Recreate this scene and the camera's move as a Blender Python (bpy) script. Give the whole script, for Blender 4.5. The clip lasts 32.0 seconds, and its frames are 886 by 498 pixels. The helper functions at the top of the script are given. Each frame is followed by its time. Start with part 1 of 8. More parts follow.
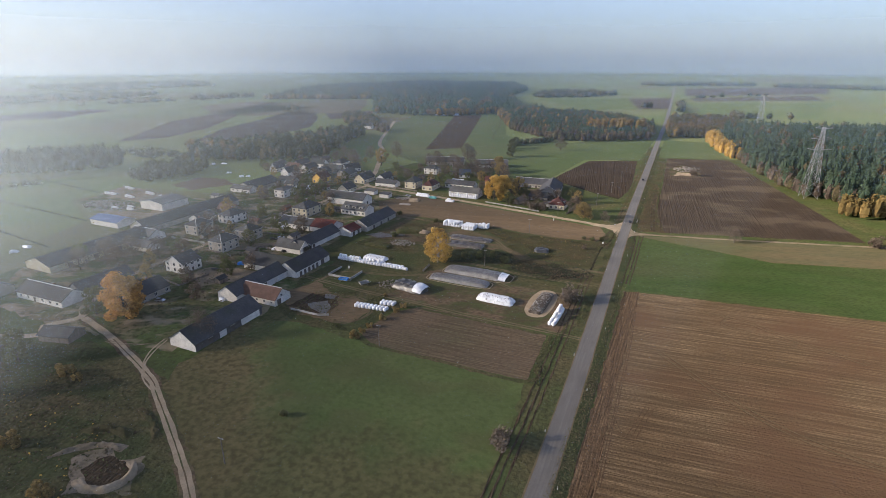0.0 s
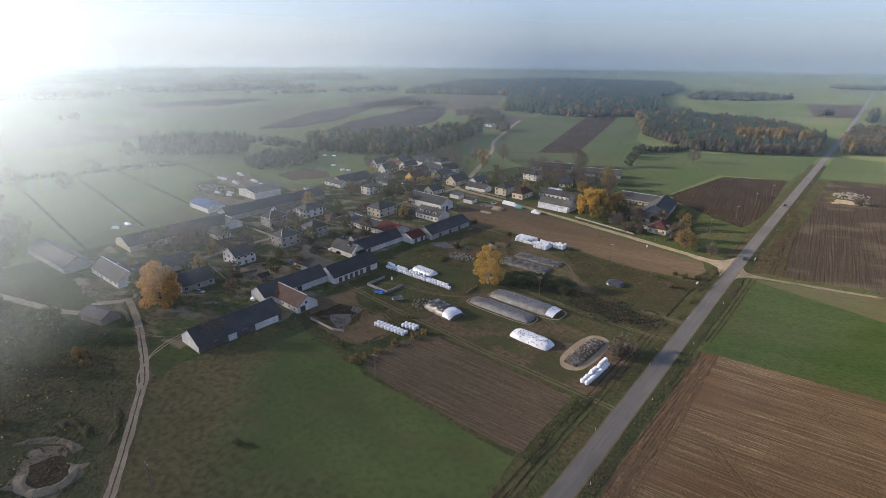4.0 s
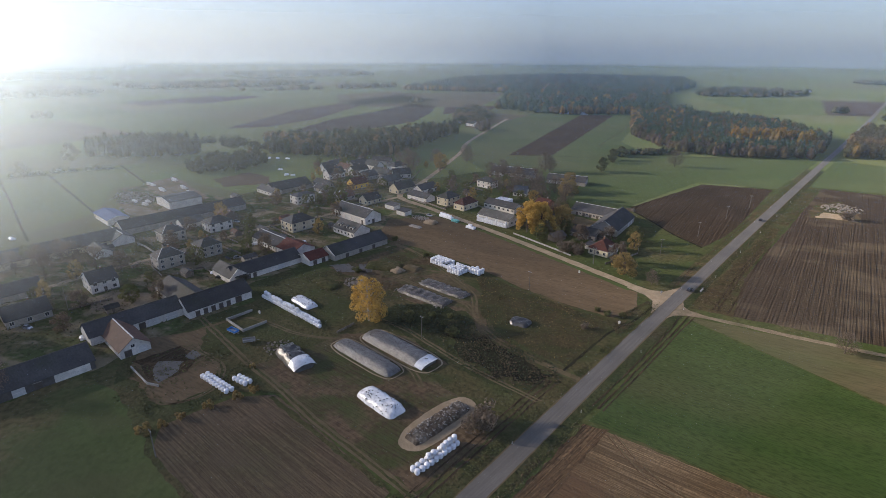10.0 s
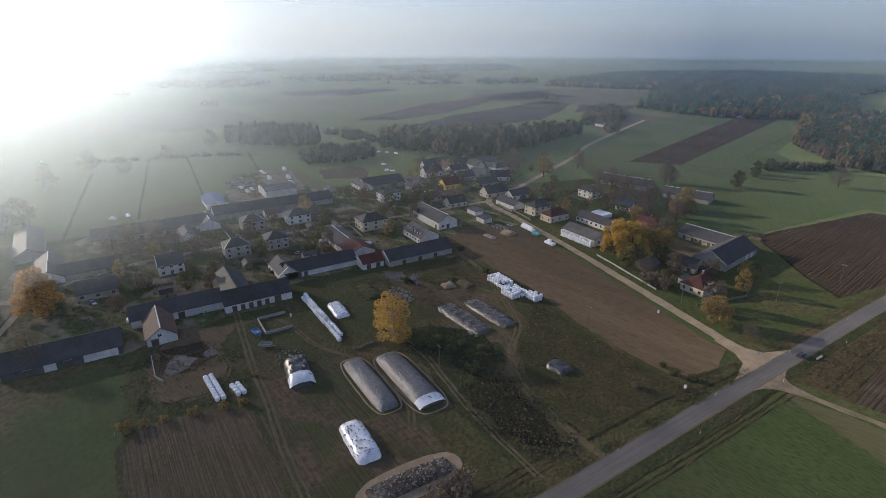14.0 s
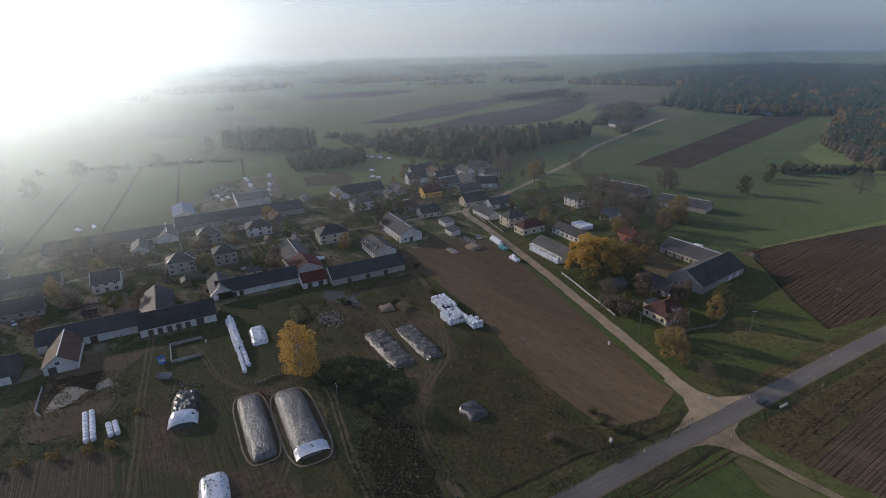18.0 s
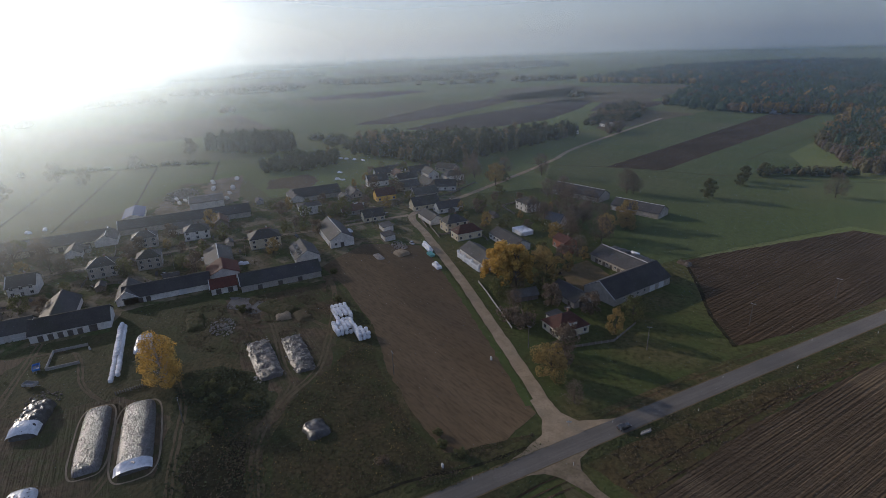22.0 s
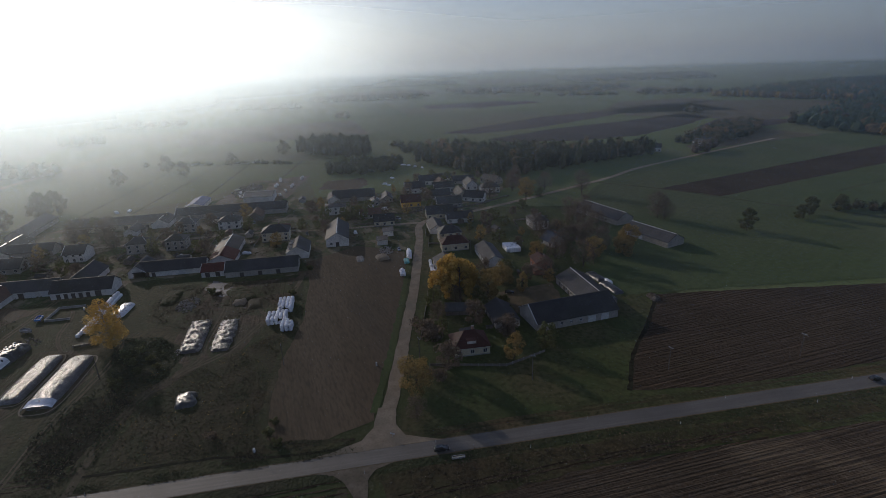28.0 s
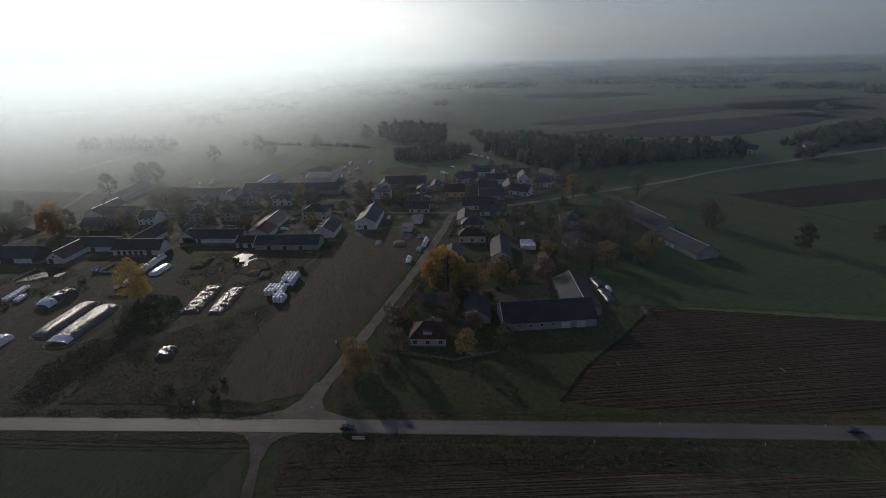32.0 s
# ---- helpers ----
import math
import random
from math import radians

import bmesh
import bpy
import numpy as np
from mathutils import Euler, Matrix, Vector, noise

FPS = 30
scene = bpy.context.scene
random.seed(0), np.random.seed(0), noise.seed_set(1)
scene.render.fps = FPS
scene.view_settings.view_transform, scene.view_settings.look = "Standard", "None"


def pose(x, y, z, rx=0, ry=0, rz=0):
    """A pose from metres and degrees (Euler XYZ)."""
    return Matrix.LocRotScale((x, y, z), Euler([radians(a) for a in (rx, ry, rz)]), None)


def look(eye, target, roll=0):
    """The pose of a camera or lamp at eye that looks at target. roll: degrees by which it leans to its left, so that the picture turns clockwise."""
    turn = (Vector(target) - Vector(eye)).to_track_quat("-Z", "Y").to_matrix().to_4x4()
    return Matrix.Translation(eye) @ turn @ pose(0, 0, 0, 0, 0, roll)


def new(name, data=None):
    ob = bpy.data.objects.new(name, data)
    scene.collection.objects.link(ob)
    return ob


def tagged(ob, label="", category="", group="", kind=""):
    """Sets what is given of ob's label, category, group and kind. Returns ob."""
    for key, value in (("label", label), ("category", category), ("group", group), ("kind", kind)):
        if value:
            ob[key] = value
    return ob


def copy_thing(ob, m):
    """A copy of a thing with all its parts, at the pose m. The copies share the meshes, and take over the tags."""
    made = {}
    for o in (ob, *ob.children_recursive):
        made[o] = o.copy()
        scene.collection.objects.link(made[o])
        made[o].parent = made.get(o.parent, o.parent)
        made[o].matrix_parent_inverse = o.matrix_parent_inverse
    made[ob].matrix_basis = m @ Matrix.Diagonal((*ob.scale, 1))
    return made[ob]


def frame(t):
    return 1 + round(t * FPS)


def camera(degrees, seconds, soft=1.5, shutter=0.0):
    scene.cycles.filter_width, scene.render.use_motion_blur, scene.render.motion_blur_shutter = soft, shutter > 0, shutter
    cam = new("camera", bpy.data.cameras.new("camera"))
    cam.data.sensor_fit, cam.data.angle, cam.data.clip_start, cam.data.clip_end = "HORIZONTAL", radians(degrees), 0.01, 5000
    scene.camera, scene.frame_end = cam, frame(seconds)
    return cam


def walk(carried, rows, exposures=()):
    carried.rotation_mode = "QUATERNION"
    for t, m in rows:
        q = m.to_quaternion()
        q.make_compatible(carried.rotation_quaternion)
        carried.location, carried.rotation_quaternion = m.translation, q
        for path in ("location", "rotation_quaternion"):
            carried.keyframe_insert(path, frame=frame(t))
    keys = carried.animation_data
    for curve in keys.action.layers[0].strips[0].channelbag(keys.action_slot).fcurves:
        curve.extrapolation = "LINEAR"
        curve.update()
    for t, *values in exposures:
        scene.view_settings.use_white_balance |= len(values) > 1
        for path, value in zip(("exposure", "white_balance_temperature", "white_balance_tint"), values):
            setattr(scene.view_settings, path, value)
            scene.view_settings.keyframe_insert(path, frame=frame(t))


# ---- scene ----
cam = camera(80.2, 32.0, soft=0.5)
METRES, EYE, TILT, LEAN, TURN = 404.9, 100.0, 0.0, 0.0, 24.2
ROWS = [
    (0.0, 0.0, 0.0, 0.0, 0.01, -19.72, -0.03),
    (0.5, 0.013, 0.0101, 0.0003, 1.65, -19.74, -0.11),
    (1.0, 0.0262, 0.0203, 0.0005, 3.93, -19.76, -0.18),
    (1.5, 0.0387, 0.0304, 0.0009, 6.87, -19.83, -0.28),
    (2.0, 0.051, 0.0406, 0.0013, 9.49, -19.9, -0.33),
    (2.5, 0.0624, 0.0512, 0.0018, 11.81, -20.0, -0.4),
    (4.5, 0.1043, 0.094, 0.0026, 16.37, -20.28, -0.54),
    (5.0, 0.1139, 0.1053, 0.0026, 16.46, -20.34, -0.52),
    (5.5, 0.123, 0.1166, 0.0028, 16.51, -20.37, -0.51),
    (6.0, 0.1321, 0.1282, 0.003, 16.57, -20.39, -0.49),
    (6.5, 0.1409, 0.1398, 0.0031, 16.79, -20.43, -0.48),
    (7.0, 0.1497, 0.1515, 0.0031, 16.87, -20.46, -0.47),
    (7.5, 0.1586, 0.1632, 0.0032, 16.35, -20.49, -0.41),
    (8.0, 0.1676, 0.1748, 0.0031, 15.56, -20.47, -0.37),
    (8.5, 0.1765, 0.1864, 0.0032, 15.21, -20.49, -0.35),
    (9.0, 0.1856, 0.1981, 0.0032, 15.74, -20.52, -0.32),
    (9.5, 0.1946, 0.2097, 0.0032, 16.97, -20.6, -0.32),
    (10.0, 0.2037, 0.2212, 0.003, 17.99, -20.65, -0.3),
    (10.5, 0.2127, 0.2328, 0.0031, 19.08, -20.72, -0.3),
    (11.0, 0.2214, 0.2443, 0.0031, 20.75, -20.78, -0.28),
    (11.5, 0.2296, 0.2562, 0.0033, 23.26, -20.89, -0.3),
    (12.0, 0.2374, 0.2681, 0.0036, 25.92, -20.97, -0.31),
    (12.5, 0.2444, 0.2802, 0.0038, 28.81, -21.09, -0.32),
    (13.0, 0.2508, 0.2927, 0.004, 31.26, -21.21, -0.33),
    (13.5, 0.2569, 0.3052, 0.0039, 32.83, -21.25, -0.24),
    (15.5, 0.2785, 0.357, 0.0041, 35.43, -21.23, 0.32),
    (16.0, 0.2847, 0.3698, 0.0044, 35.66, -21.2, 0.51),
    (16.5, 0.2912, 0.3826, 0.0046, 35.97, -21.2, 0.69),
    (17.0, 0.2988, 0.3952, 0.0046, 36.52, -21.19, 0.87),
    (17.5, 0.307, 0.4079, 0.005, 37.16, -21.26, 1.02),
    (18.0, 0.3161, 0.4203, 0.005, 37.73, -21.29, 1.19),
    (18.5, 0.326, 0.433, 0.0048, 38.22, -21.29, 1.37),
    (19.0, 0.3366, 0.4456, 0.0045, 38.67, -21.32, 1.51),
    (19.5, 0.3471, 0.458, 0.0043, 39.06, -21.37, 1.62),
    (20.0, 0.3583, 0.4705, 0.0039, 39.52, -21.39, 1.72),
    (20.5, 0.3694, 0.4825, 0.0035, 39.93, -21.44, 1.83),
    (21.0, 0.381, 0.4946, 0.0031, 40.22, -21.46, 1.9),
    (21.5, 0.3929, 0.5067, 0.0029, 40.54, -21.4, 1.94),
    (22.0, 0.4049, 0.5184, 0.0027, 40.77, -21.25, 1.96),
    (22.5, 0.4173, 0.5297, 0.0024, 40.93, -21.02, 2.02),
    (23.0, 0.4299, 0.5408, 0.0025, 41.49, -20.75, 2.06),
    (23.5, 0.4425, 0.552, 0.0023, 42.4, -20.46, 2.16),
    (24.0, 0.4554, 0.5633, 0.0024, 43.19, -20.26, 2.23),
    (24.5, 0.4681, 0.5742, 0.0023, 43.88, -20.11, 2.29),
    (25.0, 0.4805, 0.5854, 0.0023, 45.78, -19.96, 2.24),
    (25.5, 0.4926, 0.5974, 0.0022, 47.82, -19.8, 2.23),
    (27.5, 0.5378, 0.6489, 0.0017, 54.46, -19.73, 2.08),
    (28.0, 0.5478, 0.6622, 0.0018, 56.24, -19.81, 2.0),
    (28.5, 0.5575, 0.6759, 0.0018, 57.83, -19.88, 1.96),
    (29.0, 0.5667, 0.6899, 0.0017, 59.45, -19.94, 1.94),
    (29.5, 0.5755, 0.7038, 0.0018, 60.99, -20.05, 1.86),
    (30.0, 0.5839, 0.718, 0.002, 62.46, -20.14, 1.81),
    (30.5, 0.5917, 0.7324, 0.0026, 64.07, -20.29, 1.71),
    (31.0, 0.5994, 0.747, 0.0027, 65.83, -20.38, 1.67),
    (31.5, 0.6066, 0.7619, 0.0029, 67.6, -20.51, 1.59),
    (32.0, 0.6133, 0.7771, 0.0032, 69.4, -20.67, 1.55),
]
EXPOSURES = [(0, 0.74, 6100, 14), (9, 0.63, 6100, 14), (13, 0.49, 6050, 14), (19, 0.16, 6050, 14), (23, -0.07, 6000, 14), (28, -0.62, 5950, 14), (32, -0.93, 5950, 14)]
walk(cam, [(t, pose(0, 0, EYE, TILT, LEAN, TURN) @ pose(METRES * x, METRES * y, METRES * z, 90 + pitch, roll, yaw)) for t, x, y, z, yaw, pitch, roll in ROWS], EXPOSURES)
from mathutils import geometry

# ---------------------------------------------------------------- light
SUN_AZ = Vector((-0.84, -0.545, 0.0)).normalized()      # towards the sun, on the ground
SUN_EL = radians(17.0)
world = bpy.data.worlds.new("hazy_sky")
scene.world = world
world.use_nodes = True
wt = world.node_tree
bg = wt.nodes["Background"]
sky = wt.nodes.new("ShaderNodeTexSky")
sky.sky_type = 'NISHITA'
sky.sun_disc = False
sky.sun_elevation = SUN_EL
sky.sun_rotation = math.atan2(SUN_AZ.x, SUN_AZ.y)
sky.air_density, sky.dust_density, sky.ozone_density = 1.0, 1.2, 1.5
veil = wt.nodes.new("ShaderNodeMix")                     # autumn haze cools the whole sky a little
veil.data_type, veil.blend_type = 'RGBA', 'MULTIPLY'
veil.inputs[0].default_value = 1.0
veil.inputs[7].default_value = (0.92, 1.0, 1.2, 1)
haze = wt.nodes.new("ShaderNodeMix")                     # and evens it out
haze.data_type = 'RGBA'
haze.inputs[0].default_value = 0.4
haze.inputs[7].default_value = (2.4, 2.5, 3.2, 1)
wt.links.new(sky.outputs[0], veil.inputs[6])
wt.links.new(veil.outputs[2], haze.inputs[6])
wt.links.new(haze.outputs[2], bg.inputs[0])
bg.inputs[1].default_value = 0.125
sun_data = bpy.data.lights.new("sun", 'SUN')
sun_data.energy, sun_data.angle, sun_data.color = 5.0, radians(0.6), (1.0, 0.84, 0.64)
sun = new("sun", sun_data)
sun_dir = Vector((SUN_AZ.x * math.cos(SUN_EL), SUN_AZ.y * math.cos(SUN_EL), math.sin(SUN_EL)))
sun.matrix_world = look(sun_dir * 900, (0, 0, 0))
scene.cycles.transparent_max_bounces = 48              # the haze stands in many thin veils


# ---------------------------------------------------------------- materials
def material(name, c1, c2, scale=0.3, rough=0.9, bump=0.0, bump_scale=4.0, metal=0.0, c3=None, fine=8.0,
             stretch=(1, 1, 1), object_random=0.0, spec=0.07, wave=None, island=0.0, lo=0.38, hi=0.62, fine_mix=0.35, trans=None, turn=0.0, streak=None, lines=(), patch=None, blend=()):
    """Two or three colours mixed by coarse and fine noise in world metres, with relief."""
    m = bpy.data.materials.new(name)
    m.use_nodes = True
    t = m.node_tree
    b = t.nodes["Principled BSDF"]
    b.inputs["Roughness"].default_value = rough
    b.inputs["Metallic"].default_value = metal
    b.inputs["Diffuse Roughness"].default_value = 1.0
    b.inputs["Specular IOR Level"].default_value = spec
    geo = t.nodes.new("ShaderNodeNewGeometry")
    mp = t.nodes.new("ShaderNodeMapping")
    mp.inputs["Scale"].default_value = stretch
    rot = t.nodes.new("ShaderNodeMapping")
    rot.inputs["Rotation"].default_value = (0, 0, radians(turn))
    t.links.new(geo.outputs["Position"], rot.inputs[0])
    t.links.new(rot.outputs[0], mp.inputs[0])

    def nz(sc, detail=4.0):
        n = t.nodes.new("ShaderNodeTexNoise")
        n.inputs["Scale"].default_value = sc
        n.inputs["Detail"].default_value = detail
        t.links.new(mp.outputs[0], n.inputs["Vector"])
        return n.outputs["Fac"]

    def ramp(src, a, z):
        r = t.nodes.new("ShaderNodeMapRange")
        r.inputs[1].default_value, r.inputs[2].default_value = a, z
        t.links.new(src, r.inputs[0])
        return r.outputs[0]

    def mix(f, a, z, kind='MIX'):
        x = t.nodes.new("ShaderNodeMix")
        x.data_type, x.blend_type = 'RGBA', kind
        for s, v in ((0, f), (6, a), (7, z)):
            if isinstance(v, (int, float)):
                x.inputs[s].default_value = v
            elif isinstance(v, tuple):
                x.inputs[s].default_value = (*v, 1)
            else:
                t.links.new(v, x.inputs[s])
        return x.outputs[2]

    col = mix(ramp(nz(scale, 5), lo, hi), c1, c2)
    if c3:
        col = mix(ramp(nz(scale * 0.37, 6), 0.5, 0.68), col, c3)
    dark = tuple(v * 0.42 for v in c1)
    col = mix(ramp(nz(fine, 6), 0.45, 0.66), col, mix(fine_mix, col, dark))
    def aligned(angle, length, width, detail=3.0):
        """Noise drawn out along one heading of the ground."""
        r2, s2, n = t.nodes.new("ShaderNodeMapping"), t.nodes.new("ShaderNodeMapping"), t.nodes.new("ShaderNodeTexNoise")
        r2.inputs["Rotation"].default_value = (0, 0, radians(-angle))
        s2.inputs["Scale"].default_value = (1 / length, 1 / width, 1)
        n.inputs["Scale"].default_value, n.inputs["Detail"].default_value = 1.0, detail
        t.links.new(geo.outputs["Position"], r2.inputs[0])
        t.links.new(r2.outputs[0], s2.inputs[0])
        t.links.new(s2.outputs[0], n.inputs["Vector"])
        return n.outputs["Fac"]

    ridge = None
    for angle, length, width, amount in lines:
        ridge = ridge or aligned(angle, length, width)
        col = mix(ramp(aligned(angle, length, width), 0.42, 0.58), col, mix(amount, col, dark))
    if patch:                                                # wide patches: (size in metres, amount, colour)
        col = mix(ramp(aligned(20, patch[0], patch[0] * 0.6, 5), 0.5, 0.62), col, mix(patch[1], col, patch[2]))
    for nx, ny, start, width, colour in blend:               # one cover gives way to another across a ragged line
        dot, add, cut = t.nodes.new("ShaderNodeVectorMath"), t.nodes.new("ShaderNodeMath"), t.nodes.new("ShaderNodeMapRange")
        dot.operation, add.operation = 'DOT_PRODUCT', 'MULTIPLY_ADD'
        dot.inputs[1].default_value = (nx, ny, 0)
        t.links.new(geo.outputs["Position"], dot.inputs[0])
        t.links.new(aligned(0, width * 0.7, width * 0.7, 6), add.inputs[0])
        add.inputs[1].default_value = width * 3
        t.links.new(dot.outputs["Value"], add.inputs[2])
        cut.inputs[1].default_value, cut.inputs[2].default_value = start + width, start + width * 2
        t.links.new(add.outputs[0], cut.inputs[0])
        col = mix(cut.outputs[0], col, mix(ramp(nz(0.5, 6), 0.4, 0.62), colour, tuple(v * 0.6 for v in colour)))
    if streak:
        col = mix(ramp(nz(streak[0], 3), 0.4, 0.6), col, mix(streak[1], col, tuple(v * 0.5 for v in c1)))
    if wave:
        w = t.nodes.new("ShaderNodeTexWave")
        w.bands_direction = wave[0]
        w.inputs["Scale"].default_value = wave[1]
        w.inputs["Distortion"].default_value = wave[3] if len(wave) > 3 else 1.5
        w.inputs["Detail"].default_value = 3
        w.inputs["Detail Scale"].default_value = 0.6
        t.links.new(geo.outputs["Position"], w.inputs["Vector"])
        col = mix(ramp(w.outputs["Fac"], 0.2, 1.0), col, mix(wave[2], col, dark))
    if object_random:
        oi = t.nodes.new("ShaderNodeObjectInfo")
        hs = t.nodes.new("ShaderNodeHueSaturation")
        hs.inputs["Value"].default_value = 1
        rr = t.nodes.new("ShaderNodeMapRange")
        rr.inputs[3].default_value, rr.inputs[4].default_value = 1 - object_random, 1 + object_random
        t.links.new(oi.outputs["Random"], rr.inputs[0])
        t.links.new(rr.outputs[0], hs.inputs["Value"])
        t.links.new(col, hs.inputs["Color"])
        col = hs.outputs[0]
    if island:
        hs = t.nodes.new("ShaderNodeHueSaturation")
        rr = t.nodes.new("ShaderNodeMapRange")
        rr.inputs[3].default_value, rr.inputs[4].default_value = 1 - island, 1 + island
        t.links.new(geo.outputs["Random Per Island"], rr.inputs[0])
        t.links.new(rr.outputs[0], hs.inputs["Value"])
        t.links.new(col, hs.inputs["Color"])
        col = hs.outputs[0]
    t.links.new(col, b.inputs["Base Color"])
    if bump:
        bp = t.nodes.new("ShaderNodeBump")
        bp.inputs["Strength"].default_value = 1.0
        bp.inputs["Distance"].default_value = bump
        h = nz(bump_scale, 5)
        if wave and len(wave) > 4:
            ad = t.nodes.new("ShaderNodeMath")
            ad.operation = 'MULTIPLY_ADD'
            t.links.new(w.outputs["Fac"], ad.inputs[0])
            ad.inputs[1].default_value = wave[4]
            t.links.new(h, ad.inputs[2])
            h = ad.outputs[0]
        if ridge:                                            # furrows stand in the relief too
            both = t.nodes.new("ShaderNodeMath")
            both.operation = 'MULTIPLY_ADD'
            both.inputs[1].default_value = 1.6
            t.links.new(ridge, both.inputs[0])
            t.links.new(h, both.inputs[2])
            h = both.outputs[0]
        t.links.new(h, bp.inputs["Height"])
        t.links.new(bp.outputs[0], b.inputs["Normal"])
    if trans:
        tl = t.nodes.new("ShaderNodeBsdfTranslucent")
        t.links.new(col, tl.inputs[0])
        ms = t.nodes.new("ShaderNodeMixShader")
        ms.inputs[0].default_value = trans
        t.links.new(b.outputs[0], ms.inputs[1])
        t.links.new(tl.outputs[0], ms.inputs[2])
        t.links.new(ms.outputs[0], t.nodes["Material Output"].inputs[0])
    return m


M = {}
M["meadow"] = material("meadow_grass", (0.098, 0.128, 0.043), (0.128, 0.145, 0.060), 0.008, bump=0.25, bump_scale=0.9, c3=(0.123, 0.111, 0.060), fine=0.6, fine_mix=0.5)
M["lawn"] = material("short_green_grass", (0.059, 0.087, 0.023), (0.077, 0.100, 0.031), 0.02, bump=0.20, bump_scale=0.8, c3=(0.092, 0.095, 0.036), fine=0.5, fine_mix=0.35, streak=(0.05, 0.3), patch=(26, 0.6, (0.067, 0.072, 0.026)), blend=((0.15, -1, -112, 16, (0.090, 0.087, 0.033)), (-0.75, -0.66, 14, 14, (0.110, 0.090, 0.038))))
M["crop"] = material("young_winter_crop", (0.039, 0.065, 0.016), (0.054, 0.074, 0.023), 0.03, bump=0.33, bump_scale=1.2, c3=(0.068, 0.063, 0.028), fine=0.9, fine_mix=0.6, stretch=(0.5, 1.6, 1), turn=-7.0, streak=(0.09, 0.2))
M["north"] = material("pale_green_pasture", (0.059, 0.085, 0.028), (0.077, 0.099, 0.039), 0.012, bump=0.12, bump_scale=0.6, c3=(0.092, 0.099, 0.046), fine=0.35, fine_mix=0.35, patch=(60, 0.5, (0.055, 0.072, 0.026)), lines=((122, 60, 3, 0.12),))
# pasture grass with the sunlit paleness of the west side put into its colour
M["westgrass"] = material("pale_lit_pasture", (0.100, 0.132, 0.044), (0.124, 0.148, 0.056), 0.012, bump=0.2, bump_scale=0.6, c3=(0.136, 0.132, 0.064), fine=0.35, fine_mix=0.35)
M["rough"] = material("rough_autumn_weeds", (0.053, 0.063, 0.021), (0.085, 0.069, 0.030), 0.05, bump=0.54, bump_scale=0.9, c3=(0.106, 0.076, 0.037), fine=0.7, fine_mix=0.7, streak=(0.2, 0.3), patch=(18, 0.8, (0.039, 0.049, 0.016)))
M["village"] = material("village_grass_and_earth", (0.057, 0.077, 0.024), (0.124, 0.096, 0.055), 0.06, bump=0.25, bump_scale=0.8, c3=(0.069, 0.077, 0.027), fine=0.5, fine_mix=0.75, lo=0.44, hi=0.6, patch=(12, 0.7, (0.214, 0.173, 0.117)))
M["yard"] = material("trodden_yard_earth", (0.121, 0.083, 0.049), (0.057, 0.060, 0.022), 0.07, bump=0.3, bump_scale=0.8, c3=(0.138, 0.101, 0.060), fine=0.6, fine_mix=0.75, lo=0.43, hi=0.55, patch=(14, 0.6, (0.046, 0.062, 0.018)), lines=((4, 14, 0.9, 0.25), (70, 9, 1.1, 0.25)))
M["till"] = material("tilled_brown_soil", (0.180, 0.122, 0.064), (0.235, 0.169, 0.095), 0.04, bump=0.4, bump_scale=1.3, fine=1.1, fine_mix=0.6, lines=((6, 45, 0.9, 0.8), (6, 12, 0.4, 0.75), (8, 120, 2.6, 0.4)), patch=(60, 0.8, (0.099, 0.059, 0.032)))
M["waste"] = material("brown_olive_fallow", (0.065, 0.053, 0.023), (0.048, 0.054, 0.019), 0.05, bump=0.32, bump_scale=0.8, c3=(0.088, 0.058, 0.029), fine=0.8, fine_mix=0.8, streak=(0.25, 0.35), patch=(16, 0.7, (0.034, 0.044, 0.014)))
M["headland"] = material("churned_headland_soil", (0.13, 0.082, 0.043), (0.165, 0.108, 0.058), 0.12, bump=0.5, bump_scale=1.2, fine=0.9, fine_mix=0.8, lines=((89, 18, 0.5, 0.8), (89, 5, 0.3, 0.6)))
# the shade inside furrows is put into this darker soil colour
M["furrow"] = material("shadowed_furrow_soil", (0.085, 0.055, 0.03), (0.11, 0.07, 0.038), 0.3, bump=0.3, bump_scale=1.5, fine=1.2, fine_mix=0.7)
M["olive"] = material("olive_stubble_soil", (0.088, 0.08, 0.04), (0.105, 0.085, 0.045), 0.05, bump=0.2, bump_scale=1.2, c3=(0.075, 0.08, 0.034), fine=0.7, fine_mix=0.4, stretch=(0.3, 1.4, 1), turn=-14.0, streak=(0.12, 0.2))
M["sward"] = material("patchy_weeds_and_grass", (0.060, 0.076, 0.022), (0.086, 0.076, 0.032), 0.04, bump=0.3, bump_scale=0.8, c3=(0.053, 0.076, 0.018), fine=0.55, fine_mix=0.7, streak=(0.16, 0.3), patch=(22, 0.7, (0.041, 0.060, 0.017)))
M["soil"] = material("smooth_bare_soil", (0.115, 0.080, 0.044), (0.141, 0.100, 0.057), 0.03, bump=0.15, bump_scale=1.2, c3=(0.088, 0.066, 0.042), fine=0.7, fine_mix=0.5, stretch=(0.35, 1.6, 1), turn=-12.0, streak=(0.14, 0.22))
M["garden"] = material("raked_garden_soil", (0.118, 0.084, 0.050), (0.147, 0.106, 0.064), 0.06, bump=0.2, bump_scale=1.1, c3=(0.106, 0.092, 0.046), fine=0.8, fine_mix=0.5, lines=((2, 40, 0.6, 0.55), (2, 9, 0.3, 0.5)), patch=(16, 0.5, (0.087, 0.064, 0.041)))
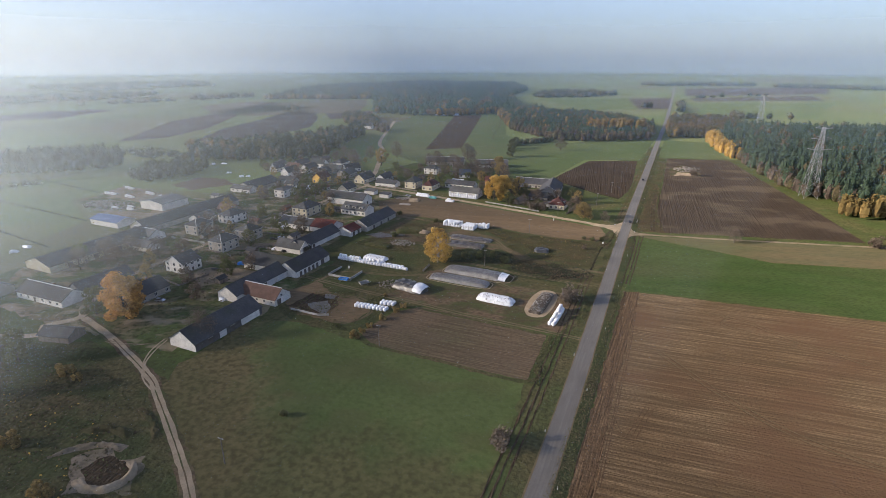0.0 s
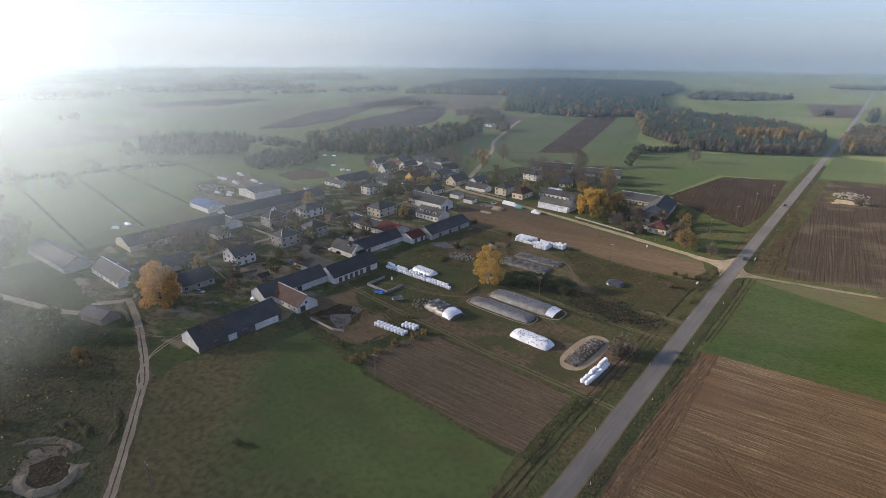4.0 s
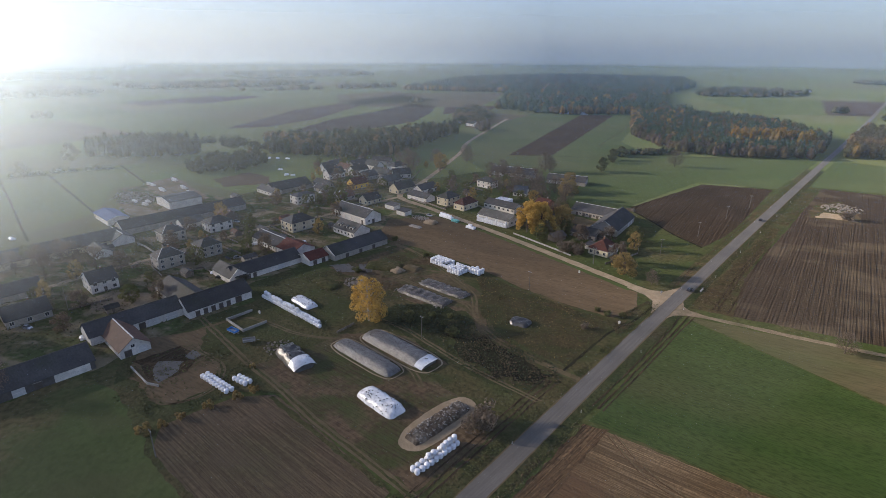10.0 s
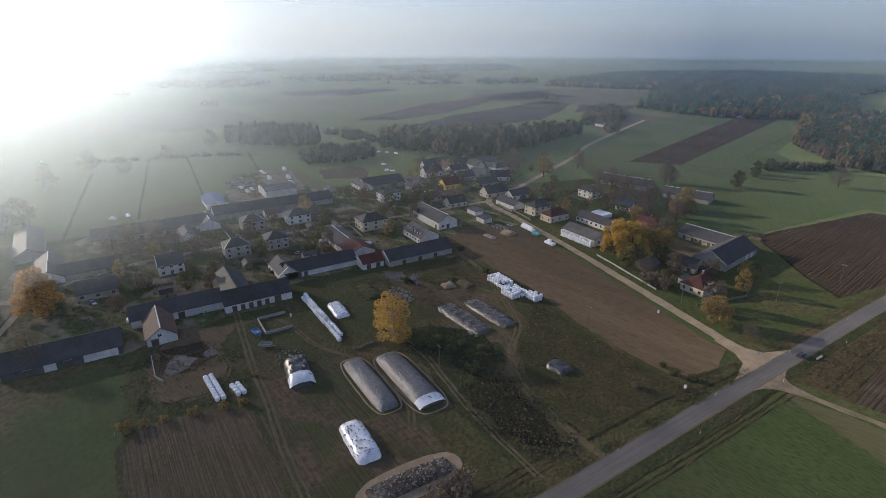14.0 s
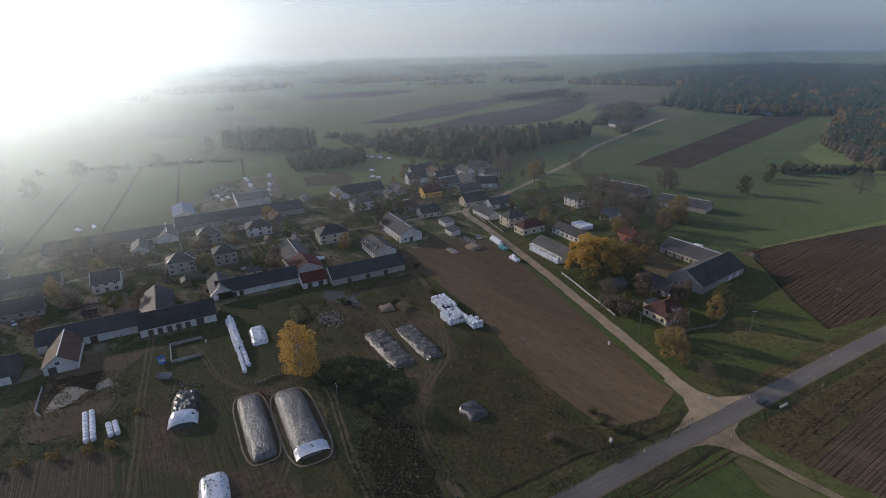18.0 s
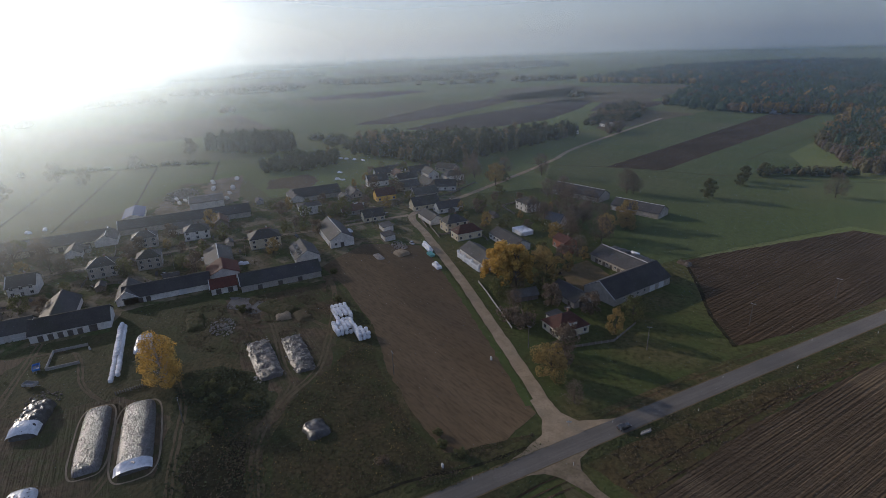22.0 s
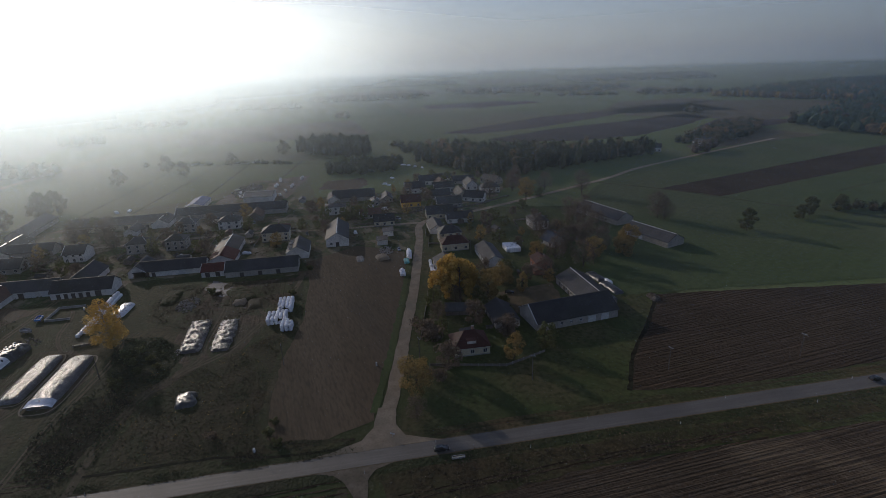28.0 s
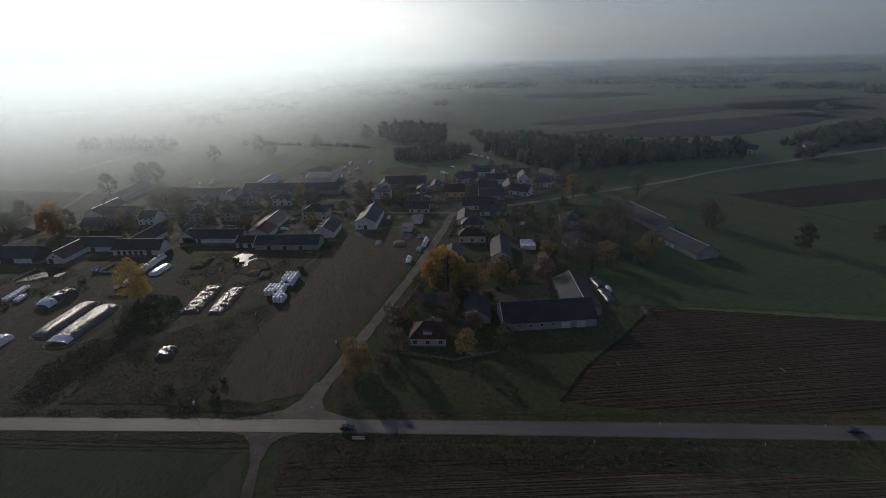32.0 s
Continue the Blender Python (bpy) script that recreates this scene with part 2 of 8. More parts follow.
M["harrow"] = material("harrowed_field_soil", (0.063, 0.046, 0.030), (0.078, 0.057, 0.037), 0.04, bump=0.66, bump_scale=0.9, fine=0.7, fine_mix=0.5, lines=((95, 70, 0.8, 0.35), (95, 16, 0.4, 0.35)), patch=(40, 0.6, (0.110, 0.084, 0.055)))
M["plough"] = material("fresh_ploughed_soil", (0.057, 0.039, 0.022), (0.075, 0.051, 0.031), 0.05, bump=0.80, bump_scale=0.9, c3=(0.043, 0.030, 0.019), fine=0.8, fine_mix=0.7, lines=((98, 50, 0.9, 0.4), (98, 10, 0.45, 0.4)))
M["farsoil"] = material("distant_bare_soil", (0.062, 0.046, 0.038), (0.08, 0.06, 0.048), 0.012, fine=0.1, fine_mix=0.5, stretch=(0.4, 1.6, 1), turn=-30.0, streak=(0.02, 0.4))
M["fardark"] = material("distant_fresh_plough", (0.04, 0.031, 0.027), (0.056, 0.043, 0.036), 0.012, fine=0.1, fine_mix=0.5, stretch=(0.4, 1.6, 1), turn=-30.0, streak=(0.02, 0.4))
M["farstubble"] = material("distant_stubble", (0.12, 0.098, 0.06), (0.10, 0.09, 0.048), 0.01, fine=0.09, fine_mix=0.4, stretch=(0.4, 1.6, 1), turn=-30.0, streak=(0.02, 0.35))
M["farcrop"] = material("distant_green_crop", (0.085, 0.118, 0.036), (0.105, 0.125, 0.045), 0.01, fine=0.09, fine_mix=0.4, stretch=(0.4, 1.6, 1), turn=-30.0, streak=(0.02, 0.3))
M["asphalt"] = material("worn_grey_asphalt", (0.104, 0.095, 0.083), (0.119, 0.108, 0.094), 0.12, rough=0.7, bump=0.01, bump_scale=20, c3=(0.079, 0.074, 0.066), fine=2.5, fine_mix=0.3, spec=0.42, lines=((91, 60, 1.1, 0.25), (91, 9, 0.6, 0.18)))
M["sand"] = material("pale_sandy_track", (0.31, 0.245, 0.165), (0.24, 0.185, 0.12), 0.25, bump=0.12, bump_scale=1.5, c3=(0.22, 0.18, 0.125), fine=1.6, fine_mix=0.25)
M["yardsand"] = material("pale_brown_yard_sand", (0.21, 0.165, 0.115), (0.15, 0.12, 0.08), 0.2, bump=0.2, bump_scale=1.2, c3=(0.11, 0.10, 0.06), fine=1.0, fine_mix=0.5)
M["dirt"] = material("brown_dirt_track", (0.127, 0.096, 0.056), (0.094, 0.076, 0.039), 0.3, bump=0.12, bump_scale=1.5, fine=1.6)
M["pit"] = material("dark_peaty_hollow", (0.016, 0.015, 0.01), (0.03, 0.027, 0.016), 0.15, bump=0.15, bump_scale=1.0, c3=(0.036, 0.036, 0.018), fine=0.7, fine_mix=0.6, spec=0.02)
M["rank"] = material("rank_dark_weeds", (0.03, 0.04, 0.014), (0.045, 0.05, 0.018), 0.12, bump=0.6, bump_scale=0.9, c3=(0.05, 0.042, 0.022), fine=0.8, fine_mix=0.6)
M["concrete"] = material("weathered_concrete", (0.30, 0.29, 0.27), (0.24, 0.23, 0.21), 0.3, bump=0.02, bump_scale=6, fine=2, spec=0.4)
M["white"] = material("white_wall_render", (0.638, 0.613, 0.560), (0.509, 0.484, 0.437), 0.25, fine=1.2, fine_mix=0.35, object_random=0.06)
M["darkwall"] = material("dark_grey_rendered_wall", (0.105, 0.10, 0.095), (0.085, 0.08, 0.075), 0.4, fine=1.4, fine_mix=0.4)
M["wetmud"] = material("wet_grey_mud", (0.05, 0.043, 0.035), (0.075, 0.063, 0.05), 0.3, rough=0.4, spec=0.4, bump=0.05, bump_scale=1.5, fine=1.2, fine_mix=0.5)
M["cream"] = material("cream_wall_render", (0.506, 0.455, 0.332), (0.455, 0.402, 0.288), 0.4, fine=1.6, fine_mix=0.2)
M["greywall"] = material("grey_wall_render", (0.337, 0.308, 0.266), (0.281, 0.262, 0.229), 0.35, fine=1.4, fine_mix=0.3, object_random=0.12)
M["brickwall"] = material("dull_red_brick", (0.27, 0.12, 0.08), (0.22, 0.10, 0.07), 0.5, fine=4, fine_mix=0.4)
M["yellow"] = material("yellow_wall_render", (0.66, 0.43, 0.10), (0.60, 0.39, 0.09), 0.4, fine=2, fine_mix=0.2)
M["roofdark"] = material("dark_fibre_cement_roof", (0.052, 0.052, 0.056), (0.070, 0.068, 0.068), 0.2, rough=0.7, spec=0.14, bump=0.06, bump_scale=3, c3=(0.046, 0.051, 0.042), fine=1.5, object_random=0.25, wave=('X', 0.9, 0.25, 0.1))
M["roofgrey"] = material("grey_fibre_cement_roof", (0.115, 0.113, 0.109), (0.089, 0.088, 0.085), 0.25, rough=0.75, spec=0.12, bump=0.06, bump_scale=3, c3=(0.072, 0.075, 0.065), fine=1.5, object_random=0.15, wave=('Y', 0.9, 0.25, 0.1))
M["roofred"] = material("red_sheet_roof", (0.110, 0.035, 0.028), (0.088, 0.028, 0.024), 0.3, rough=0.75, fine=1.2, spec=0.1)
M["roofmaroon"] = material("maroon_tile_roof", (0.085, 0.034, 0.029), (0.066, 0.028, 0.024), 0.4, rough=0.75, bump=0.04, bump_scale=4, fine=2, spec=0.1)
M["roofbrown"] = material("brown_sheet_roof", (0.15, 0.088, 0.066), (0.12, 0.07, 0.053), 0.4, rough=0.75, bump=0.03, bump_scale=4, fine=2, wave=('X', 1.1, 0.3, 0.1), spec=0.1)
M["roofslate"] = material("blue_grey_slate_roof", (0.085, 0.10, 0.13), (0.07, 0.085, 0.11), 0.4, rough=0.75, fine=2, spec=0.1)
M["roofblue"] = material("blue_sheet_roof", (0.12, 0.16, 0.27), (0.10, 0.135, 0.23), 0.4, rough=0.75, fine=2, spec=0.1)
M["trim"] = material("pale_metal_trim", (0.62, 0.60, 0.57), (0.52, 0.50, 0.48), 0.6, rough=0.45, metal=0.2, fine=3, fine_mix=0.2, spec=0.4)
M["frame"] = material("white_window_frame", (0.5, 0.5, 0.48), (0.44, 0.44, 0.42), 1, rough=0.5, fine=4, fine_mix=0.1, spec=0.4)
M["glass"] = material("dark_window_glass", (0.02, 0.024, 0.03), (0.03, 0.035, 0.04), 1, rough=0.08, spec=0.6, fine=2, fine_mix=0.1)
M["door"] = material("dark_timber_door", (0.06, 0.05, 0.042), (0.085, 0.07, 0.06), 1, rough=0.7, fine=4, spec=0.4)
M["brick"] = material("chimney_brick", (0.25, 0.15, 0.11), (0.2, 0.12, 0.09), 1, fine=5)
M["wrap"] = material("white_bale_wrap", (0.74, 0.75, 0.76), (0.66, 0.67, 0.69), 0.8, rough=0.32, bump=0.05, bump_scale=3, fine=2.2, fine_mix=0.22, object_random=0.09, spec=0.5)
M["teal"] = material("teal_bale_wrap", (0.16, 0.42, 0.40), (0.2, 0.48, 0.45), 0.8, rough=0.35, bump=0.05, bump_scale=3, fine=2, object_random=0.15)
M["film"] = material("white_silage_film", (0.74, 0.75, 0.75), (0.64, 0.65, 0.66), 0.3, rough=0.25, bump=0.18, bump_scale=1.1, fine=0.9, fine_mix=0.4, spec=0.5)
M["blackfilm"] = material("black_silage_film", (0.022, 0.022, 0.024), (0.045, 0.045, 0.045), 0.4, rough=0.38, bump=0.2, bump_scale=1.2, fine=1.2, spec=0.5)
M["netfilm"] = material("crumpled_grey_film", (0.105, 0.10, 0.096), (0.16, 0.155, 0.15), 0.8, rough=0.3, bump=0.5, bump_scale=2.2, c3=(0.08, 0.076, 0.072), fine=3.0, fine_mix=0.8, spec=0.7)
M["oldfilm"] = material("weathered_dark_film", (0.068, 0.055, 0.043), (0.1, 0.083, 0.066), 0.6, rough=0.32, bump=0.5, bump_scale=1.8, c3=(0.05, 0.045, 0.04), fine=2.0, fine_mix=0.7, spec=0.6)
M["polewood"] = material("grey_weathered_pole", (0.15, 0.14, 0.125), (0.11, 0.10, 0.09), 1.0, fine=4)
M["tuft"] = material("olive_grass_tufts", (0.06, 0.07, 0.024), (0.082, 0.078, 0.03), 0.2, fine=0.8, fine_mix=0.3, island=0.3, rough=0.85, spec=0.1)
M["stalk"] = material("dry_brown_stalks", (0.105, 0.078, 0.045), (0.085, 0.066, 0.036), 0.2, fine=0.8, fine_mix=0.3, island=0.3, rough=0.85, spec=0.1)
M["tyre"] = material("old_rubber_tyre", (0.07, 0.066, 0.06), (0.13, 0.124, 0.115), 1.5, rough=0.5, spec=0.5, fine=4, object_random=0.5)
# a paler grey version of the tyre material
M["greytyre"] = material("pale_grey_tyre", (0.24, 0.225, 0.2), (0.32, 0.3, 0.27), 1.5, rough=0.6, spec=0.3, fine=4, object_random=0.4)
M["manure"] = material("dark_manure_heap", (0.06, 0.045, 0.033), (0.12, 0.10, 0.08), 0.9, bump=0.5, bump_scale=1.8, fine=1.8, c3=(0.2, 0.18, 0.15))
M["wood"] = material("weathered_timber", (0.20, 0.17, 0.14), (0.15, 0.13, 0.11), 1.0, fine=4, stretch=(1, 1, 0.2))
M["bark"] = material("grey_brown_bark", (0.10, 0.08, 0.062), (0.07, 0.055, 0.045), 1.2, bump=0.05, bump_scale=4, fine=5)
M["birchbark"] = material("pale_birch_bark", (0.45, 0.43, 0.40), (0.2, 0.18, 0.16), 1.5, fine=4)
M["steel"] = material("galvanised_steel", (0.36, 0.37, 0.38), (0.30, 0.31, 0.32), 1, rough=0.5, metal=0.5, fine=3)
LEAF = dict(fine=0.8, fine_mix=0.4, island=0.35, rough=0.8, spec=0.15, trans=0.35)
M["leafgold"] = material("golden_birch_leaves", (0.46, 0.29, 0.065), (0.5, 0.345, 0.09), 0.25, **LEAF)
M["leaforange"] = material("orange_maple_leaves", (0.48, 0.255, 0.065), (0.52, 0.31, 0.085), 0.25, **LEAF)
M["leafochre"] = material("ochre_thin_leaves", (0.27, 0.19, 0.07), (0.22, 0.165, 0.06), 0.25, **LEAF)
M["leafgreen"] = material("late_green_leaves", (0.085, 0.098, 0.036), (0.115, 0.115, 0.045), 0.2, **LEAF)
M["leafdark"] = material("dark_scrub_leaves", (0.036, 0.051, 0.026), (0.055, 0.065, 0.034), 0.2, **LEAF)
M["leafbare"] = material("bare_brown_twigs", (0.15, 0.118, 0.088), (0.12, 0.095, 0.074), 0.2, **LEAF)
M["pine"] = material("pine_needles", (0.056, 0.09, 0.056), (0.08, 0.115, 0.068), 0.1, **LEAF)
M["wood_mix"] = material("mixed_woodland_foliage", (0.085, 0.088, 0.045), (0.125, 0.10, 0.058), 0.05, c3=(0.18, 0.125, 0.065), **LEAF)
M["autumn"] = material("autumn_wood_edge_leaves", (0.252, 0.156, 0.047), (0.185, 0.131, 0.043), 0.08, **LEAF)
M["carpaint"] = material("dark_car_paint", (0.02, 0.021, 0.024), (0.022, 0.023, 0.026), 1, rough=0.2, spec=0.6, fine=3, fine_mix=0.1)
M["silverpaint"] = material("silver_car_paint", (0.42, 0.43, 0.45), (0.40, 0.41, 0.43), 1, rough=0.25, spec=0.6, metal=0.4, fine=3, fine_mix=0.1)
M["bluetarp"] = material("blue_tarpaulin", (0.04, 0.17, 0.46), (0.05, 0.2, 0.5), 1, rough=0.4, bump=0.1, bump_scale=2, fine=2)
M["rubble"] = material("pale_rubble_stones", (0.32, 0.29, 0.25), (0.24, 0.21, 0.18), 0.8, fine=2, object_random=0.2)


# ---------------------------------------------------------------- mesh helpers
def mesh_of(name, verts, faces, mat, smooth=False):
    me = bpy.data.meshes.new(name)
    me.from_pydata([tuple(v) for v in verts], [], [tuple(f) for f in faces])
    me.materials.append(mat)
    if smooth:
        me.polygons.foreach_set("use_smooth", [True] * len(me.polygons))
    me.update()
    return me


def mesh_fast(name, verts, quads, mat):
    """A mesh of many loose quads from numpy arrays."""
    me = bpy.data.meshes.new(name)
    n, f = len(verts), len(quads)
    me.vertices.add(n)
    me.vertices.foreach_set("co", np.asarray(verts, np.float32).ravel())
    me.loops.add(4 * f)
    me.loops.foreach_set("vertex_index", np.asarray(quads, np.int32).ravel())
    me.polygons.add(f)
    me.polygons.foreach_set("loop_start", np.arange(0, 4 * f, 4, dtype=np.int32))
    me.update(calc_edges=True)
    me.materials.append(mat)
    return me


def child(name, me, parent, label=""):
    ob = new(name, me)
    ob.parent = parent
    if label:
        ob["label"] = label
    return ob


def part(name, bm, mat, parent, label="", smooth=False):
    me = bpy.data.meshes.new(name)
    bm.to_mesh(me)
    bm.free()
    me.materials.append(mat)
    if smooth:
        me.polygons.foreach_set("use_smooth", [True] * len(me.polygons))
    return child(name, me, parent, label)


def root(name, m, label, category, group="", kind=""):
    ob = new(name)
    ob.empty_display_size = 0.5
    ob.matrix_world = m
    return tagged(ob, label, category, group, kind)


def box_data(x0, x1, y0, y1, z0, z1):
    v = [(x, y, z) for z in (z0, z1) for y in (y0, y1) for x in (x0, x1)]
    f = [(0, 2, 3, 1), (4, 5, 7, 6), (0, 1, 5, 4), (2, 6, 7, 3), (0, 4, 6, 2), (1, 3, 7, 5)]
    return v, f


def box(name, dims, mat, parent, label=""):
    v, f = box_data(*dims)
    return child(name, mesh_of(name, v, f, mat), parent, label)


def slab(name, quad, thick, mat, parent, label=""):
    """A flat board: a polygon of points, thickened downwards along its normal."""
    p = [Vector(q) for q in quad]
    nrm = (p[1] - p[0]).cross(p[2] - p[0]).normalized()
    if nrm.z < 0:
        p.reverse()
        nrm = -nrm
    k = len(p)
    v = p + [q - nrm * thick for q in p]
    f = [tuple(range(k)), tuple(range(2 * k - 1, k - 1, -1))] + [(i, i + k, (i + 1) % k + k, (i + 1) % k) for i in range(k)]
    return child(name, mesh_of(name, v, f, mat), parent, label)


# ---------------------------------------------------------------- ground
def ragged(poly, step, jitter, seed, smooth=0.25):
    """The outline of a plot with its edges cut every few metres and worn irregular."""
    out = []
    for i, a in enumerate(poly):
        b = poly[(i + 1) % len(poly)]
        d = math.dist(a, b)
        n = max(1, int(d / step))
        for k in range(n):
            t = k / n
            x, y = a[0] + (b[0] - a[0]) * t, a[1] + (b[1] - a[1]) * t
            q = Vector((x * smooth, y * smooth, seed * 7.1))
            out.append((x + jitter * noise.noise(q), y + jitter * noise.noise(q + Vector((31, 17, 5)))))
    return out


def plot(name, label, poly, z, mat, category="field", step=3.0, jitter=0.8, seed=1, kind="structure"):
    """A patch of ground with its own cover, lying a little above the sheet below it."""
    pts = ragged(poly, step, jitter, seed)
    n = len(pts)
    got = geometry.delaunay_2d_cdt([Vector(p) for p in pts], [(k, (k + 1) % n) for k in range(n)], [], 1, 1e-4)
    me = mesh_of(name, [(p.x, p.y, z) for p in got[0]], got[2], mat)
    return tagged(new(name, me), label, category, "", kind)


def spline(pts, step):
    """Points along a smooth curve through pts."""
    P = [Vector((p[0], p[1], 0)) for p in pts]
    P = [2 * P[0] - P[1]] + P + [2 * P[-1] - P[-2]]
    out = []
    for i in range(1, len(P) - 2):
        n = max(2, int((P[i + 1] - P[i]).length / step))
        for k in range(n):
            t = k / n
            a, b, c, d = P[i - 1:i + 3]
            out.append(0.5 * (2 * b + (c - a) * t + (2 * a - 5 * b + 4 * c - d) * t * t + (3 * b - a - 3 * c + d) * t ** 3))
    out.append(P[-2])
    return out


def strip(name, label, pts, width, z, mat, category="road", step=3.0, jitter=0.15, seed=1, kind="structure"):
    """A way of even width along a curve."""
    c = spline(pts, step)
    v, f = [], []
    for i, p in enumerate(c):
        d = (c[min(i + 1, len(c) - 1)] - c[max(i - 1, 0)]).normalized()
        s = Vector((-d.y, d.x, 0))
        for side in (1, -1):
            j = jitter * noise.noise(Vector((p.x * 0.3, p.y * 0.3, seed * 3.3 + side)))
            q = p + s * side * (width / 2 + j)
            v.append((q.x, q.y, z))
        if i:
            f.append((2 * i - 2, 2 * i - 1, 2 * i + 1, 2 * i))
    return tagged(new(name, mesh_of(name, v, f, mat)), label, category, "", kind)


v, f = [], []
rings = [0, 150, 300, 500, 800, 1300, 2100, 3200, 4900]
for r in rings[1:]:
    for k in range(48):
        a = 2 * math.pi * k / 48
        v.append((-60 + r * math.cos(a), 300 + r * math.sin(a), -0.12))
v.append((-60, 300, -0.12))
for k in range(48):
    f.append((len(v) - 1, k, (k + 1) % 48))
for i in range(len(rings) - 2):
    for k in range(48):
        a, b = i * 48 + k, i * 48 + (k + 1) % 48
        f.append((a, a + 48, b + 48, b))
tagged(new("ground", mesh_of("ground", v, f, M["meadow"])), "wide flat meadow land in late autumn", "ground", "", "structure")

plot("near_grass", "rough grass land between fields and village", [(-300, -300), (310, -300), (310, 430), (130, 470), (70, 640), (-40, 640), (-100, 470), (-260, 440), (-300, 200)], -0.03, M["sward"], category="ground", seed=90, jitter=2, step=8)
plot("crop_field", "bright green young winter crop beside the road", [(-14, 238), (86, 249), (300, 273), (300, 370), (53, 305), (-14, 322)], 0.03, M["crop"], seed=2)
plot("tilled_field", "light brown tilled field with wheel marks", [(-12, -300), (-9, 60), (-9, 150), (-12, 237), (86, 248), (300, 272), (300, -300)], 0.03, M["till"], seed=3, jitter=1.0)
plot("stubble_strip", "dull brown strip between crop and farm track", [(-15, 323), (53, 306), (300, 370), (300, 402), (106, 355), (-15, 325)], 0.045, M["olive"], seed=4)
plot("harrowed_field", "large harrowed brown field bordering the pine wood", [(-9, 336), (106, 365), (97, 414), (83, 473), (48, 632), (-12, 620), (-10, 480)], 0.03, M["harrow"], seed=5)
plot("pasture", "green pasture between road and wood", [(-20, 622), (47, 640), (28, 765), (-22, 770)], 0.04, M["north"], seed=6)
plot("verge", "rough grass verge with wheel tracks", [(-19, 332), (-9, 337), (-11, 480), (-13, 618), (-23, 618), (-22.5, 450)], 0.035, M["rough"], seed=7, category="verge")
plot("lawn_field", "short green meadow thinning into weeds by the track", [(-84, 52), (-97, 64), (-118, 77), (-141, 90), (-150, 108), (-150, 146), (-128, 150), (-95, 146), (-36, 147), (-29, 60), (-26, -200), (-60, -200)], 0.03, M["lawn"], seed=8, jitter=2.0)
plot("weedy_ground", "weedy fallow ground in autumn browns", [(-97, 58), (-130, 0), (-330, -60), (-330, 60), (-230, 88), (-190, 106), (-150, 100), (-110, 92)], 0.02, M["rough"], seed=9, jitter=3.0)
plot("garden_plot", "bare harrowed plot beside the farm track", [(-95, 147), (-104, 153), (-101, 174), (-93, 183), (-60, 182), (-37, 181), (-36, 147.5)], 0.05, M["garden"], seed=10)
plot("farm_yard", "trodden earth yard with thin grass round silage clamps", [(-128, 148), (-105, 153), (-103, 176), (-94, 184), (-31, 183), (-30, 300), (-115, 307), (-165, 303), (-162, 255), (-178, 250), (-176, 216), (-158, 213), (-160, 187), (-147, 155)], 0.025, M["rough"], seed=11, jitter=1.5)
plot("yard_earth", "bare brown earth between the clamps", [(-112, 186), (-33, 185), (-31, 222), (-66, 222), (-64, 236), (-86, 238), (-108, 222)], 0.04, M["yard"], seed=12, jitter=2.5)
plot("yard_earth", "bare brown earth by the barns", [(-146, 160), (-136, 155.5), (-119, 156), (-111, 160), (-110, 169), (-120, 178.5), (-136, 178), (-150, 187), (-158, 170)], 0.055, M["soil"], seed=13, jitter=2.0, step=1.5)
plot("yard_earth", "bare earth round two old clamps", [(-165, 256), (-128, 256), (-92, 258), (-80, 266), (-92, 284), (-112, 292), (-160, 300)], 0.04, M["yard"], seed=14, jitter=2.5)
plot("pond_hollow", "dark peaty hollow fringed by weeds", [(-75, 245), (-66, 239.5), (-53, 238), (-39, 241), (-34, 249), (-38, 253.5), (-50, 253.5), (-60, 255), (-70, 252)], 0.05, M["pit"], category="hollow", seed=15, jitter=4.0, step=0.8)
plot("weedy_hollow", "dark green weeds round the hollow", [(-106, 238), (-112, 243), (-110, 252), (-98, 264), (-84, 266), (-76, 260), (-72, 254), (-78, 246), (-66, 236), (-40, 237), (-34, 234), (-60, 232), (-84, 236)], 0.042, M["rank"], category="ground", seed=62, jitter=2.5, step=1.5)
plot("bare_field", "smooth brown bare field along the sandy road", [(-203, 331), (-185, 357), (-147, 354.5), (-100, 346), (-40, 333), (-33, 316), (-38, 302), (-77, 301), (-114, 307), (-151, 307), (-182, 303)], 0.05, M["soil"], seed=16)
plot("ploughed_field", "dark ploughed plot behind the farmstead", [(-101, 460), (-99, 483), (-87, 570), (-40, 590), (-33, 453), (-38, 414), (-58, 426)], 0.05, M["plough"], seed=17)
plot("north_pasture", "wide green pasture north of the village", [(-290, 515), (-197, 455), (-105, 440), (-103, 470), (-92, 575), (-38, 595), (-34, 760), (-130, 695), (-180, 680), (-230, 730), (-330, 1050), (-480, 960), (-461, 819), (-330, 552)], 0.03, M["north"], seed=18, jitter=2, step=6)
plot("ploughed_strip", "long dark ploughed strip in green pasture", [(-277, 565), (-243, 595), (-360, 985), (-408, 965)], 0.06, M["plough"], seed=19, jitter=1.5, step=6)
